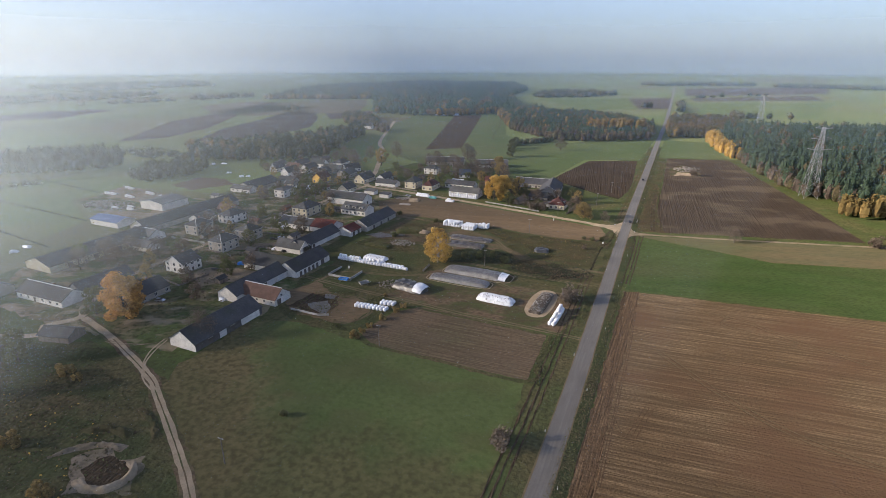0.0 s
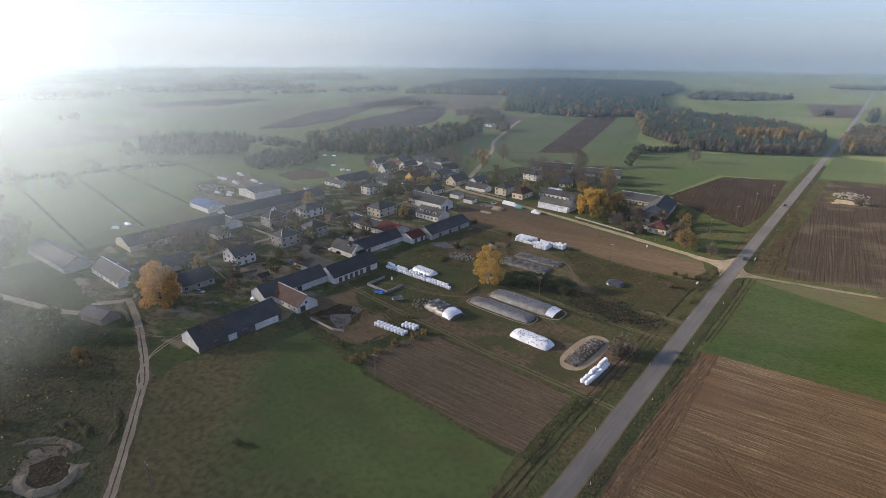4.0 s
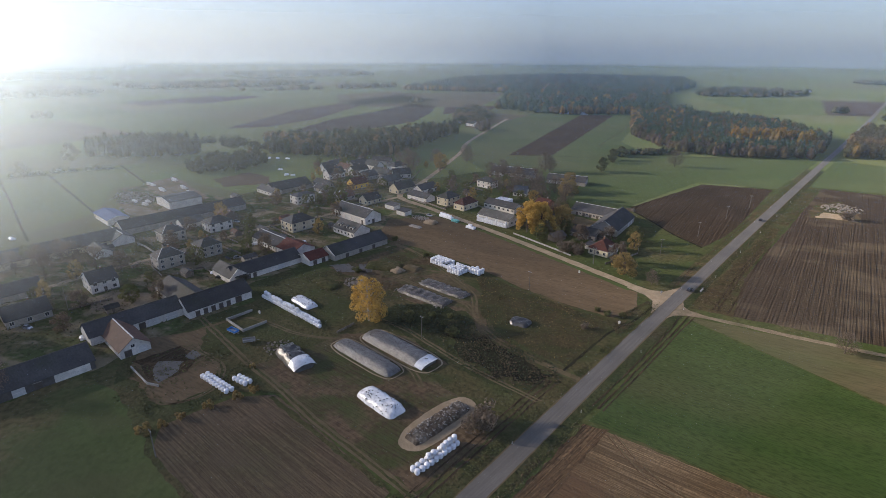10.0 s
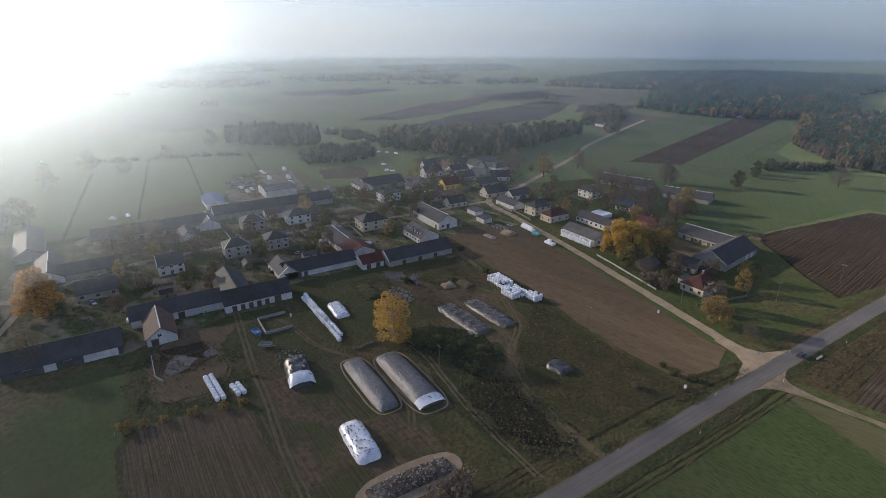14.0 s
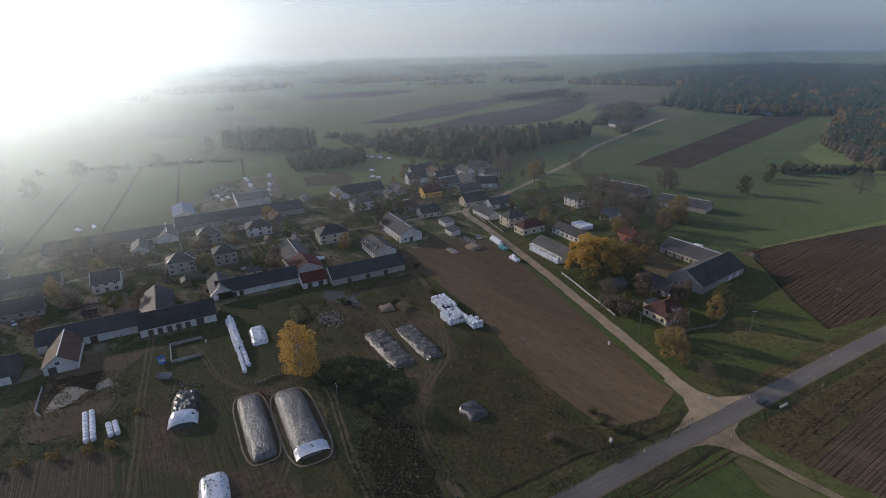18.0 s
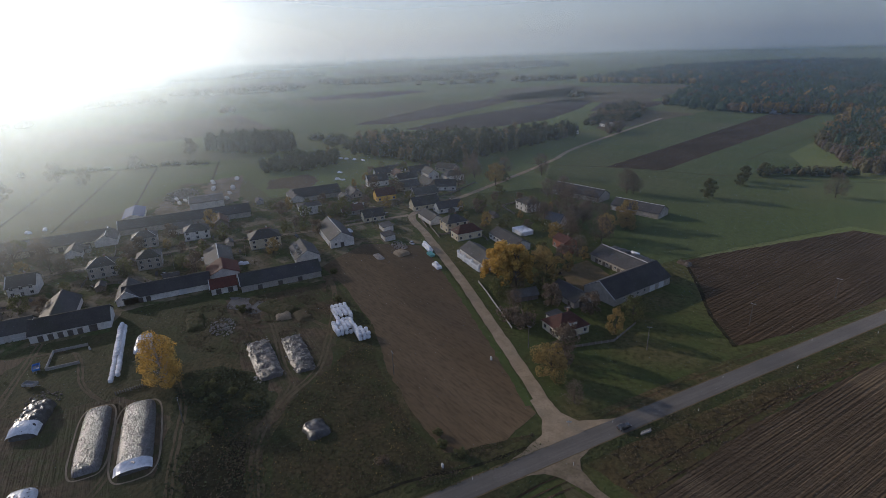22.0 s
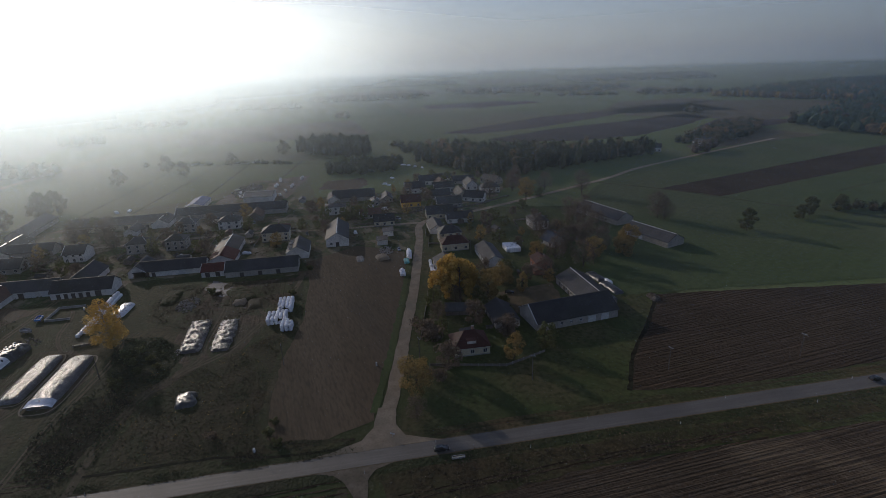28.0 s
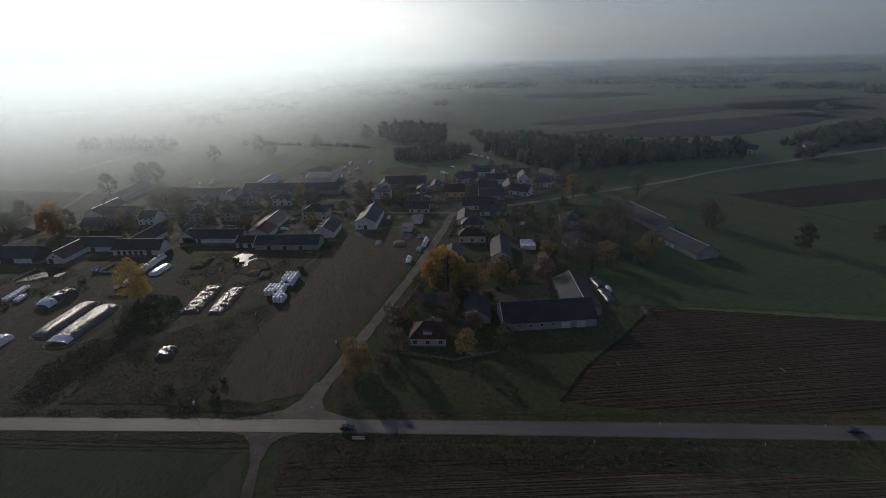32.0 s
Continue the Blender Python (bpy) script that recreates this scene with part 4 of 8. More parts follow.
def building(name, label, category, cx, cy, L, W, ang, eave, ridge, wall, roof, style="gable", over=0.45, chim=(), wins=(), trims="", plinth=True, roof2=None, group=""):
    """A house or barn: its length lies along its own x axis, turned by ang degrees.
    wins: (kind, face, count, from, to, sill, width, height)."""
    r = root(name, pose(cx, cy, 0, 0, 0, ang), label, category, group)
    a, b = L / 2, W / 2
    o = over
    slope = (ridge - eave) / b
    wt_ = M[wall]
    if style == "gable":
        v = [(-a, -b, -0.1), (a, -b, -0.1), (a, b, -0.1), (-a, b, -0.1), (-a, -b, eave), (a, -b, eave), (a, b, eave), (-a, b, eave), (-a, 0, ridge), (a, 0, ridge)]
        f = [(0, 1, 5, 4), (2, 3, 7, 6), (1, 2, 6, 9, 5), (3, 0, 4, 8, 7), (4, 5, 9, 8), (6, 7, 8, 9), (0, 3, 2, 1)]
        child("wall", mesh_of("wall", v, f, wt_), r)
        zo, t = eave - o * slope, 0.16
        slab("roof", [(-a - o, -b - o, zo + t), (a + o, -b - o, zo + t), (a + o, 0, ridge + t), (-a - o, 0, ridge + t)], t, M[roof], r)
        slab("roof", [(a + o, b + o, zo + t), (-a - o, b + o, zo + t), (-a - o, 0, ridge + t), (a + o, 0, ridge + t)], t, M[roof2 or roof], r)
        box("ridge_cap", (-a - o, a + o, -0.2, 0.2, ridge + t - 0.05, ridge + t + 0.09), M["trim" if "r" in trims else roof], r)
        for key, x in (("w", -a - o), ("e", a + o)):
            if key in trims:
                for s in (-1, 1):
                    slab("verge_board", [(x - 0.16, s * (b + o), zo + t + 0.07), (x + 0.16, s * (b + o), zo + t + 0.07), (x + 0.16, 0, ridge + t + 0.12), (x - 0.16, 0, ridge + t + 0.12)], 0.12, M["trim"], r)
    elif style == "hip":
        k = min(b * 0.85, a * 0.9)
        v = [(-a, -b, -0.1), (a, -b, -0.1), (a, b, -0.1), (-a, b, -0.1), (-a, -b, eave), (a, -b, eave), (a, b, eave), (-a, b, eave)]
        f = [(0, 1, 5, 4), (2, 3, 7, 6), (1, 2, 6, 5), (3, 0, 4, 7), (4, 5, 6, 7), (0, 3, 2, 1)]
        child("wall", mesh_of("wall", v, f, wt_), r)
        p = [(-a - o, -b - o, eave), (a + o, -b - o, eave), (a + o, b + o, eave), (-a - o, b + o, eave)]
        q0, q1 = (-a + k, 0, ridge), (a - k, 0, ridge)
        for quad in ((p[0], p[1], q1, q0), (p[2], p[3], q0, q1)):
            slab("roof", quad, 0.14, M[roof], r)
        for tri in ((p[1], p[2], q1), (p[3], p[0], q0)):
            slab("roof", tri, 0.14, M[roof2 or roof], r)
        box("eaves_board", (-a - o + 0.05, a + o - 0.05, -b - o + 0.05, b + o - 0.05, eave - 0.22, eave - 0.145), M["frame"], r)
        if trims:
            for c in p[:2] if "s" in trims else p:
                qq = q0 if c[0] < 0 else q1
                slab("hip_cap", [(c[0], c[1] - 0.15, c[2] + 0.07), (c[0], c[1] + 0.15, c[2] + 0.07), (qq[0], qq[1] + 0.15, qq[2] + 0.07), (qq[0], qq[1] - 0.15, qq[2] + 0.07)], 0.1, M["trim"], r)
    else:                                                    # lean-to or flat
        v = [(-a, -b, -0.1), (a, -b, -0.1), (a, b, -0.1), (-a, b, -0.1), (-a, -b, eave), (a, -b, eave), (a, b, ridge), (-a, b, ridge)]
        f = [(0, 1, 5, 4), (2, 3, 7, 6), (1, 2, 6, 5), (3, 0, 4, 7), (4, 5, 6, 7), (0, 3, 2, 1)]
        child("wall", mesh_of("wall", v, f, wt_), r)
        slope = (ridge - eave) / W
        slab("roof", [(-a - o, -b - o, eave - o * slope + 0.16), (a + o, -b - o, eave - o * slope + 0.16), (a + o, b + o, ridge + o * slope + 0.16), (-a - o, b + o, ridge + o * slope + 0.16)], 0.14, M[roof], r)
    if plinth:
        for d in ((-a - 0.05, a + 0.05, -b - 0.05, -b + 0.1, -0.1, 0.45), (-a - 0.05, a + 0.05, b - 0.1, b + 0.05, -0.1, 0.45)):
            box("plinth", d, M["concrete"], r)
    for x, y in chim:
        top = ridge + 0.9
        zb = eave if style != "gable" else ridge - abs(y) * slope - 0.3
        c = box("chimney", (x - 0.35, x + 0.35, y - 0.35, y + 0.35, zb, top), M["brick"], r)
        box("chimney_cap", (x - 0.45, x + 0.45, y - 0.45, y + 0.45, top, top + 0.12), M["concrete"], c)
    for kind, face, n, u0, u1, z, w, h in wins:
        for i in range(n):
            u = u0 + (u1 - u0) * (i / (n - 1) if n > 1 else 0.5)
            opening(r, kind, face, u, z, w, h, L, W)
    return r


def storeys(L, W, n, faces="SEW", rows=(1.0, 3.7)):
    out = []
    for fce in faces:
        half = (L if fce in "SN" else W) / 2 - 1.8
        for z in rows[:n]:
            out.append(("window", fce, 3 if half > 3.4 else 2, -half, half, z, 1.3, 1.4))
    return out


def barn(cx, cy, L, W, ang, eave, ridge, label, wall="white", roof="roofdark", trims="", doors=(), name="barn", **kw):
    return building(name, label, "barn", cx, cy, L, W, ang, eave, ridge, wall, roof, wins=doors, trims=trims, plinth=False, **kw)


def house(cx, cy, L, W, ang, eave, ridge, label, wall="greywall", roof="roofdark", style="hip", n=2, faces="SEW", trims="", chim=None, wins=(), **kw):
    w = list(wins) + storeys(L, W, n, faces)
    return building("house", label, "house", cx, cy, L, W, ang, eave, ridge, wall, roof, style=style, wins=w, trims=trims,
                    chim=((L * 0.12, 0.9),) if chim is None else chim, **kw)


# the row of barns at the village's open side; length along y means ang 90, whose "S" face looks along +x
b = barn(-157, 133, 34, 13, 90, 3.2, 7.4, "long dark-roofed barn with white gable", wall="darkwall", doors=(("gate", "S", 1, -4, -4, 0, 3.4, 2.6), ("window", "S", 2, 13.5, 7.6, 1.3, 1.2, 0.9), ("door", "S", 2, -10, 1, 0, 2.2, 2.4)))
v = [(-17.03, -6.48, -0.1), (-17.03, 6.48, -0.1), (-17.03, 6.48, 3.2), (-17.03, 0, 7.35), (-17.03, -6.48, 3.2)]
v += [(x + 0.12, y, z) for x, y, z in v]
child("gable", mesh_of("gable", v, [(0, 4, 3, 2, 1), (5, 6, 7, 8, 9), (0, 1, 6, 5), (1, 2, 7, 6), (2, 3, 8, 7), (3, 4, 9, 8), (4, 0, 5, 9)], M["white"]), b, "whitewashed gable wall")
box("wall_panel", (5.4, 15.6, -6.54, -6.4, 0.0, 3.0), M["white"], b, "whitewashed wall panel")
barn(-160, 162.5, 20, 10, 0, 3.0, 6.6, "white barn with brown sheet roof", roof="roofbrown", trims="r", doors=(("gate", "E", 1, 2.4, 2.4, 0, 2.6, 2.6), ("door", "E", 1, -2.4, -2.4, 0, 2.4, 2.5), ("window", "E", 1, -0.6, -0.6, 3.2, 1.2, 1.0), ("window", "S", 5, -8, 8, 1.2, 0.9, 0.8)))
barn(-173, 170, 33, 11, 90, 3.4, 7.0, "long dark-roofed barn behind the yard", doors=(("gate", "S", 2, 5, 12, 0, 4.4, 2.7), ("door", "S", 1, 1, 1, 0, 2.4, 2.6)))
barn(-168, 200, 27, 12, 90, 3.4, 7.4, "dark-roofed barn with row of stable doors", doors=(("door", "S", 5, -10, 3, 0, 1.8, 2.4), ("door", "S", 1, 7.5, 7.5, 0, 2.8, 2.8)))
barn(-182, 193, 27, 12.4, 0, 3.2, 7.2, "dark-roofed barn wing with pale verge board", trims="e")
barn(-187, 234, 35, 11, 90, 3.0, 6.6, "long dark barn facing the waste ground", doors=(("door", "S", 2, -11, -8, 0, 1.8, 2.3), ("gate", "S", 1, 6, 6, 0, 3.4, 2.4)))
barn(-190, 218, 17, 8.5, 0, 3.0, 6.4, "light grey-roofed barn wing", roof="roofgrey", trims="e")
barn(-216, 257, 24, 13, 0, 3.2, 5.8, "long white cowshed with dark roof", trims="r", doors=(("window", "S", 9, -10.5, 10.5, 1.4, 0.9, 0.8),))
barn(-196, 258, 15, 14, 0, 3.2, 6.4, "shed with red sheet roof", roof="roofred", doors=(("door", "S", 1, 3, 3, 0, 2.5, 2.4),))
barn(-179, 257, 11, 11, 90, 3.0, 5.4, "small shed with red sheet roof", roof="roofred", trims="w", doors=(("door", "S", 2, -2.5, 2.5, 0, 2.2, 2.4),))
barn(-176, 282, 36, 12, 90, 3.2, 6.8, "long dark barn with white verge boards", wall="greywall", trims="w", doors=(("door", "S", 3, -10, 8, 0, 2.0, 2.2),))
# houses inside the village
house(-222, 173, 11, 12.5, 90, 5.0, 8.6, "white two-storey house with dark gable roof", "white", style="gable", n=2, faces="SW", trims="w", wins=(("door", "S", 1, 0, 0, 0, 1.2, 2.2),))
house(-227, 204.5, 12.5, 10, 90, 6.0, 9.2, "grey cube house with dark hipped roof", "greywall", trims="sw")
house(-264, 221, 12.5, 10, 90, 6.0, 9.0, "grey cube house with dark hipped roof", "greywall", trims="sw")
house(-228, 225, 11, 10.5, 90, 6.0, 9.0, "grey house with patched hipped roof", "greywall", roof2="roofgrey")
house(-264, 248, 13.5, 11, 90, 5.4, 8.4, "white house with dark hipped roof", "white")
house(-230, 282, 16, 12, 90, 5.8, 9.2, "cream house with dark hipped roof", "cream")
barn(-220, 319.5, 31, 13, 0, 4.6, 8.4, "white-walled barn with large gates", trims="r", doors=(("gate", "S", 3, -12, 8, 0, 5, 3.4), ("door", "S", 1, 12.5, 12.5, 0, 1.6, 2.6), ("door", "E", 1, 0, 0, 0, 2, 2.6), ("window", "E", 1, -3.5, -3.5, 1.4, 1.2, 1.2)))
g = barn(-199, 298, 19, 12, 0, 3.6, 7.2, "white farm house with grey dormered roof", roof="roofgrey", doors=(("window", "S", 6, -8, 8, 1.2, 1.2, 1.2),), name="farm_house")
for x in (-5.5, 0, 5.5):
    v, f = box_data(x - 1.3, x + 1.3, -4.6, -1.5, 4.3, 5.9)
    d = child("dormer", mesh_of("dormer", v, f, M["white"]), g)
    box("dormer_roof", (x - 1.6, x + 1.6, -4.9, -1.2, 5.9, 6.05), M["roofgrey"], d)
    box("dormer_window", (x - 0.8, x + 0.8, -4.64, -4.58, 4.6, 5.6), M["glass"], d)
house(-278, 317, 14, 9.5, 90, 6.0, 7.6, "white two-storey house with low roof", "white", faces="SW")
barn(-317, 330, 32, 17, 90, 3.4, 7.6, "large dark barn on the village edge", wall="greywall")
barn(-318, 314.5, 20, 9, 0, 3.0, 5.4, "low shed with grey roof", roof="roofgrey", doors=(("window", "S", 4, -7, 7, 1.2, 1.2, 1.0),))
house(-324, 379, 16, 8.5, 90, 4.6, 8.8, "white steep-gabled village house", "white", style="gable", n=1, trims="w")
house(-283, 371, 14, 9.5, 90, 4.2, 8.4, "yellow gabled house with dark roof", "yellow", style="gable", n=1, roof="roofmaroon")
house(-249, 387, 18, 10, 90, 3.6, 8.0, "low house with pinkish gable and dark roof", "cream", style="gable", n=1)
house(-308, 437, 15, 10, 90, 4.6, 7.8, "pale house with hipped roof", "white", n=1)
house(-242, 349, 13, 9, 90, 3.4, 7.0, "small gabled house with dark roof", "cream", style="gable", n=1)
barn(-222, 380, 19, 9, 0, 3.0, 5.6, "long low shed with white wall", doors=(("gate", "S", 3, -6, 6, 0, 3, 2.2),))
building("garage", "row of pale garages", "garage", -220, 350, 9, 6, 0, 2.8, 3.3, "white", "roofgrey", style="flat", wins=(("gate", "S", 3, -2.8, 2.8, 0, 2.2, 2.2),), plinth=False)
building("garage", "flat-roofed white garage beside the field", "garage", -204, 345.5, 8, 6, 0, 2.8, 3.2, "white", "roofdark", style="flat", wins=(("gate", "S", 2, -1.8, 1.8, 0, 2.4, 2.2),), plinth=False)
house(-200, 385, 13, 10, 90, 5.6, 9.0, "cream two-storey house with dark hipped roof", "cream")
house(-184, 385, 15, 9, 90, 4.2, 7.8, "yellowish house with dark hipped roof", "cream", n=1, roof="roofmaroon")
barn(-149, 375, 24, 11, 0, 4.0, 6.8, "white shed with grey roof beside the sandy road", roof="roofgrey", doors=(("window", "E", 2, -2, 2, 1.4, 1.2, 1.4),))
barn(-163, 400, 25, 10, 0, 3.4, 6.0, "dark-roofed cowshed with white wall", doors=(("window", "S", 7, -11, 11, 1.2, 1.5, 1.3),))
house(-210, 443, 13, 10, 0, 5.4, 8.2, "white two-storey house among trees", "white")
barn(-218, 491, 38, 13, 17, 3.6, 7.4, "long dark barn on the pasture edge", roof="roofdark", trims="r", wall="greywall", doors=(("gate", "S", 2, -16, -9, 0, 3.5, 2.8),))
barn(-170, 498, 31, 13, 19, 3.4, 6.8, "grey-roofed barn on the pasture edge", trims="r", wall="greywall", doors=(("gate", "S", 3, -13, -3, 0, 2.6, 2.4),))
barn(-109, 430, 30, 14, 3, 3.4, 6.8, "long cowshed with dark roof and pale ridge", wall="greywall", trims="r", doors=(("door", "S", 5, -11, 8, 0, 1.6, 2.2), ("window", "S", 4, -8.6, 5.6, 1.2, 1.3, 1.0)))
barn(-91, 415, 36, 16, 98, 3.6, 8.4, "big dark barn with pale gable", wall="greywall", trims="w", doors=(("gate", "S", 2, 6, 12, 0, 3.4, 2.8), ("window", "S", 4, -12, 1, 1.5, 1.0, 0.9)))
barn(-95, 388, 16, 10, 2, 2.8, 5.6, "low outbuilding with dark roof", wall="greywall", doors=(("door", "S", 3, -5, 5, 0, 1.6, 2.0),))
h = house(-75, 370, 13, 11, 90, 3.4, 7.6, "small cream house with maroon hipped roof", "cream", roof="roofmaroon", n=1, trims="")
v, f = box_data(-1.6, 1.6, -4.6, -1.4, 4.2, 5.6)
d = child("dormer", mesh_of("dormer", v, f, M["white"]), h)
box("dormer_roof", (-1.9, 1.9, -4.9, -1.2, 5.6, 5.75), M["roofmaroon"], d)
building("porch", "open porch with white posts", "porch", -83.4, 371, 3.5, 5, 0, 2.5, 3.0, "white", "roofdark", style="flat", plinth=False)
barn(-105, 371.5, 10, 6.5, 80, 2.2, 4.2, "small shed with pale grey roof", roof="roofgrey", wall="wood", name="shed")
house(-176, 440, 10, 9, 20, 3.0, 7.0, "small house with blue-grey roof", "white", roof="roofslate", style="gable", n=1)
house(-144, 422, 10, 8, 0, 4.6, 6.6, "small red brick house by the barns", "brickwall", style="gable", roof="roofmaroon", n=1)
# south-west end
barn(-287, 171, 60, 20, 90, 3.6, 7.0, "very long dark barn with pale end wall", wall="cream", doors=(("door", "S", 4, -20, 20, 0, 2.4, 2.6),))
barn(-247, 124, 30, 11.5, 2, 3.0, 6.4, "white farm cottage with dark roof", trims="r", name="cottage", doors=(("window", "S", 6, -12, 12, 1.0, 1.2, 1.2), ("door", "S", 1, -3, -3, 0, 1.2, 2.1)), chim=((2, 0.5),))
barn(-292, 113, 46, 13, 4, 3.4, 7.0, "dark barn by the pasture", wall="greywall")
house(-211, 143, 15, 12, 90, 3.2, 7.0, "low house with dark gable roof", "greywall", style="gable", n=1, trims="")
barn(-238, 141, 25, 10, 90, 3.2, 6.8, "dark-roofed barn behind the houses", wall="greywall")
barn(-206, 103, 13, 8, 15, 2.6, 4.6, "old dark shed beside the sandy lane", wall="wood", name="shed")
# west side
barn(-337, 256, 22, 22, 90, 5.0, 6.6, "wide white-walled machine hall", roof="roofgrey", trims="w")
barn(-330, 211, 26, 12, 0, 3.4, 5.2, "white-walled hall with blue roof", roof="roofblue", trims="e")
barn(-298, 243, 76, 14, 90, 3.6, 7.4, "very long dark barn along the pasture", wall="greywall", trims="w")
barn(-281, 239, 13, 10, 90, 3.4, 6.0, "shed with light grey roof", roof="roofgrey")
barn(-284, 200, 18, 11, 0, 3.2, 6.2, "grey-roofed barn with pale gable", roof="roofgrey", trims="r")
barn(-268, 186, 14, 8, 0, 2.8, 5.2, "low shed with grey roof", roof="roofgrey")
barn(-281, 262, 14, 9, 0, 3.2, 6.4, "brown gabled shed with sheet roof", wall="wood", roof="roofbrown")
# the crowded north end of the village
random.seed(5)
for x, y, L, W, ang, e, rg, wl, rf in (
        (-350, 392, 13, 8, 90, 4, 8, "white", "roofdark"), (-338, 402, 14, 9, 0, 3.6, 7, "cream", "roofbrown"), (-362, 408, 16, 9, 90, 3, 6, "white", "roofgrey"),
        (-346, 423, 18, 9, 90, 3, 6.5, "greywall", "roofdark"), (-320, 402, 16, 9, 90, 4.5, 8, "white", "roofdark"), (-300, 396, 14, 9, 90, 3.4, 7, "greywall", "roofdark"),
        (-275, 398, 18, 10, 90, 3.4, 7, "greywall", "roofgrey"), (-300, 412, 20, 9, 0, 3.2, 6.6, "greywall", "roofdark"), (-326, 425, 16, 9, 0, 4.4, 8, "white", "roofdark"),
        (-285, 420, 15, 10, 60, 3.6, 7.5, "white", "roofdark"), (-306, 355, 16, 8, 0, 3, 5.6, "greywall", "roofdark"), (-262, 341, 14, 8, 90, 3, 6, "greywall", "roofbrown"),
        (-340, 447, 18, 9, 30, 3.4, 6.6, "greywall", "roofdark"), (-295, 345, 9, 7, 0, 3, 5, "greywall", "roofdark"), (-235, 398, 17, 9, 90, 3.4, 6.6, "white", "roofdark")):
    house(x, y, L, W, ang, e, rg, "village house crowded among outbuildings", wl, rf, style="gable", n=1, trims="w" if random.random() < 0.4 else "")
house(-432, 652, 12, 9, 60, 4.5, 8, "distant white gabled house by the wood", "white", style="gable", n=1)
house(-449, 716, 14, 9, 0, 4, 7, "distant white farm house", "white", style="gable", n=1)
barn(-470, 735, 30, 10, 10, 3.5, 6, "distant dark barn in the haze", wall="greywall")
for x, y, a in ((-289, 1727, 20), (-262, 1790, 70), (-240, 1830, 10), (-228, 1895, 40)):
    house(x, y, 16, 11, a, 5, 8.5, "far white house of the next village", "white", style="gable", n=1, faces="S", chim=())
barn(-432, 955, 26, 12, 30, 4, 6.5, "distant pale hall at the wood", roof="trim")
barn(-405, 965, 14, 10, 30, 4, 6, "distant pale hall at the wood", roof="roofgrey")


# ---------------------------------------------------------------- trees
def leaf_cloud(n, blobs, size, rng, flat=0.6):
    """n loose leaf sprays as quads, scattered through round clumps (x, y, z, radius)."""
    bl = np.array(blobs, float)
    wgt = bl[:, 3] ** 2
    idx = rng.choice(len(bl), n, p=wgt / wgt.sum())
    d = rng.normal(size=(n, 3))
    d /= np.linalg.norm(d, axis=1)[:, None]
    rad = rng.uniform(0.45, 1.08, n) ** 0.6
    c = bl[idx, :3] + d * (rad * bl[idx, 3])[:, None] * np.array([1, 1, 0.9])
    u = rng.normal(size=(n, 3))
    u -= d * (0.75 * np.sum(u * d, axis=1))[:, None]         # sprays lie along the skin of the crown
    u /= np.linalg.norm(u, axis=1)[:, None]
    w = np.cross(u, d + rng.normal(size=(n, 3)) * flat * 0.7)
    w /= np.linalg.norm(w, axis=1)[:, None] + 1e-6
    s = (size * rng.uniform(0.6, 1.4, n))[:, None]
    u, w = u * s, w * s * 0.7
    verts = np.stack([c - u - w * 0.4, c + u * 0.2 - w, c + u, c - u * 0.1 + w], 1).reshape(-1, 3)
    return verts, np.arange(4 * n).reshape(-1, 4)


def limb_mesh(name, segs, mat):
    """Tapered limbs: (start, end, r0, r1), six-sided."""
    v, f = [], []
    for a, b, r0, r1 in segs:
        a, b = Vector(a), Vector(b)
        q = (b - a).to_track_quat('Z', 'Y')
        base = len(v)
        for p, r in ((a, r0), (b, r1)):
            for k in range(6):
                t = k * math.pi / 3
                v.append(p + q @ Vector((r * math.cos(t), r * math.sin(t), 0)))
        f += [(base + k, base + (k + 1) % 6, base + 6 + (k + 1) % 6, base + 6 + k) for k in range(6)]
    return mesh_of(name, v, f, mat, True)


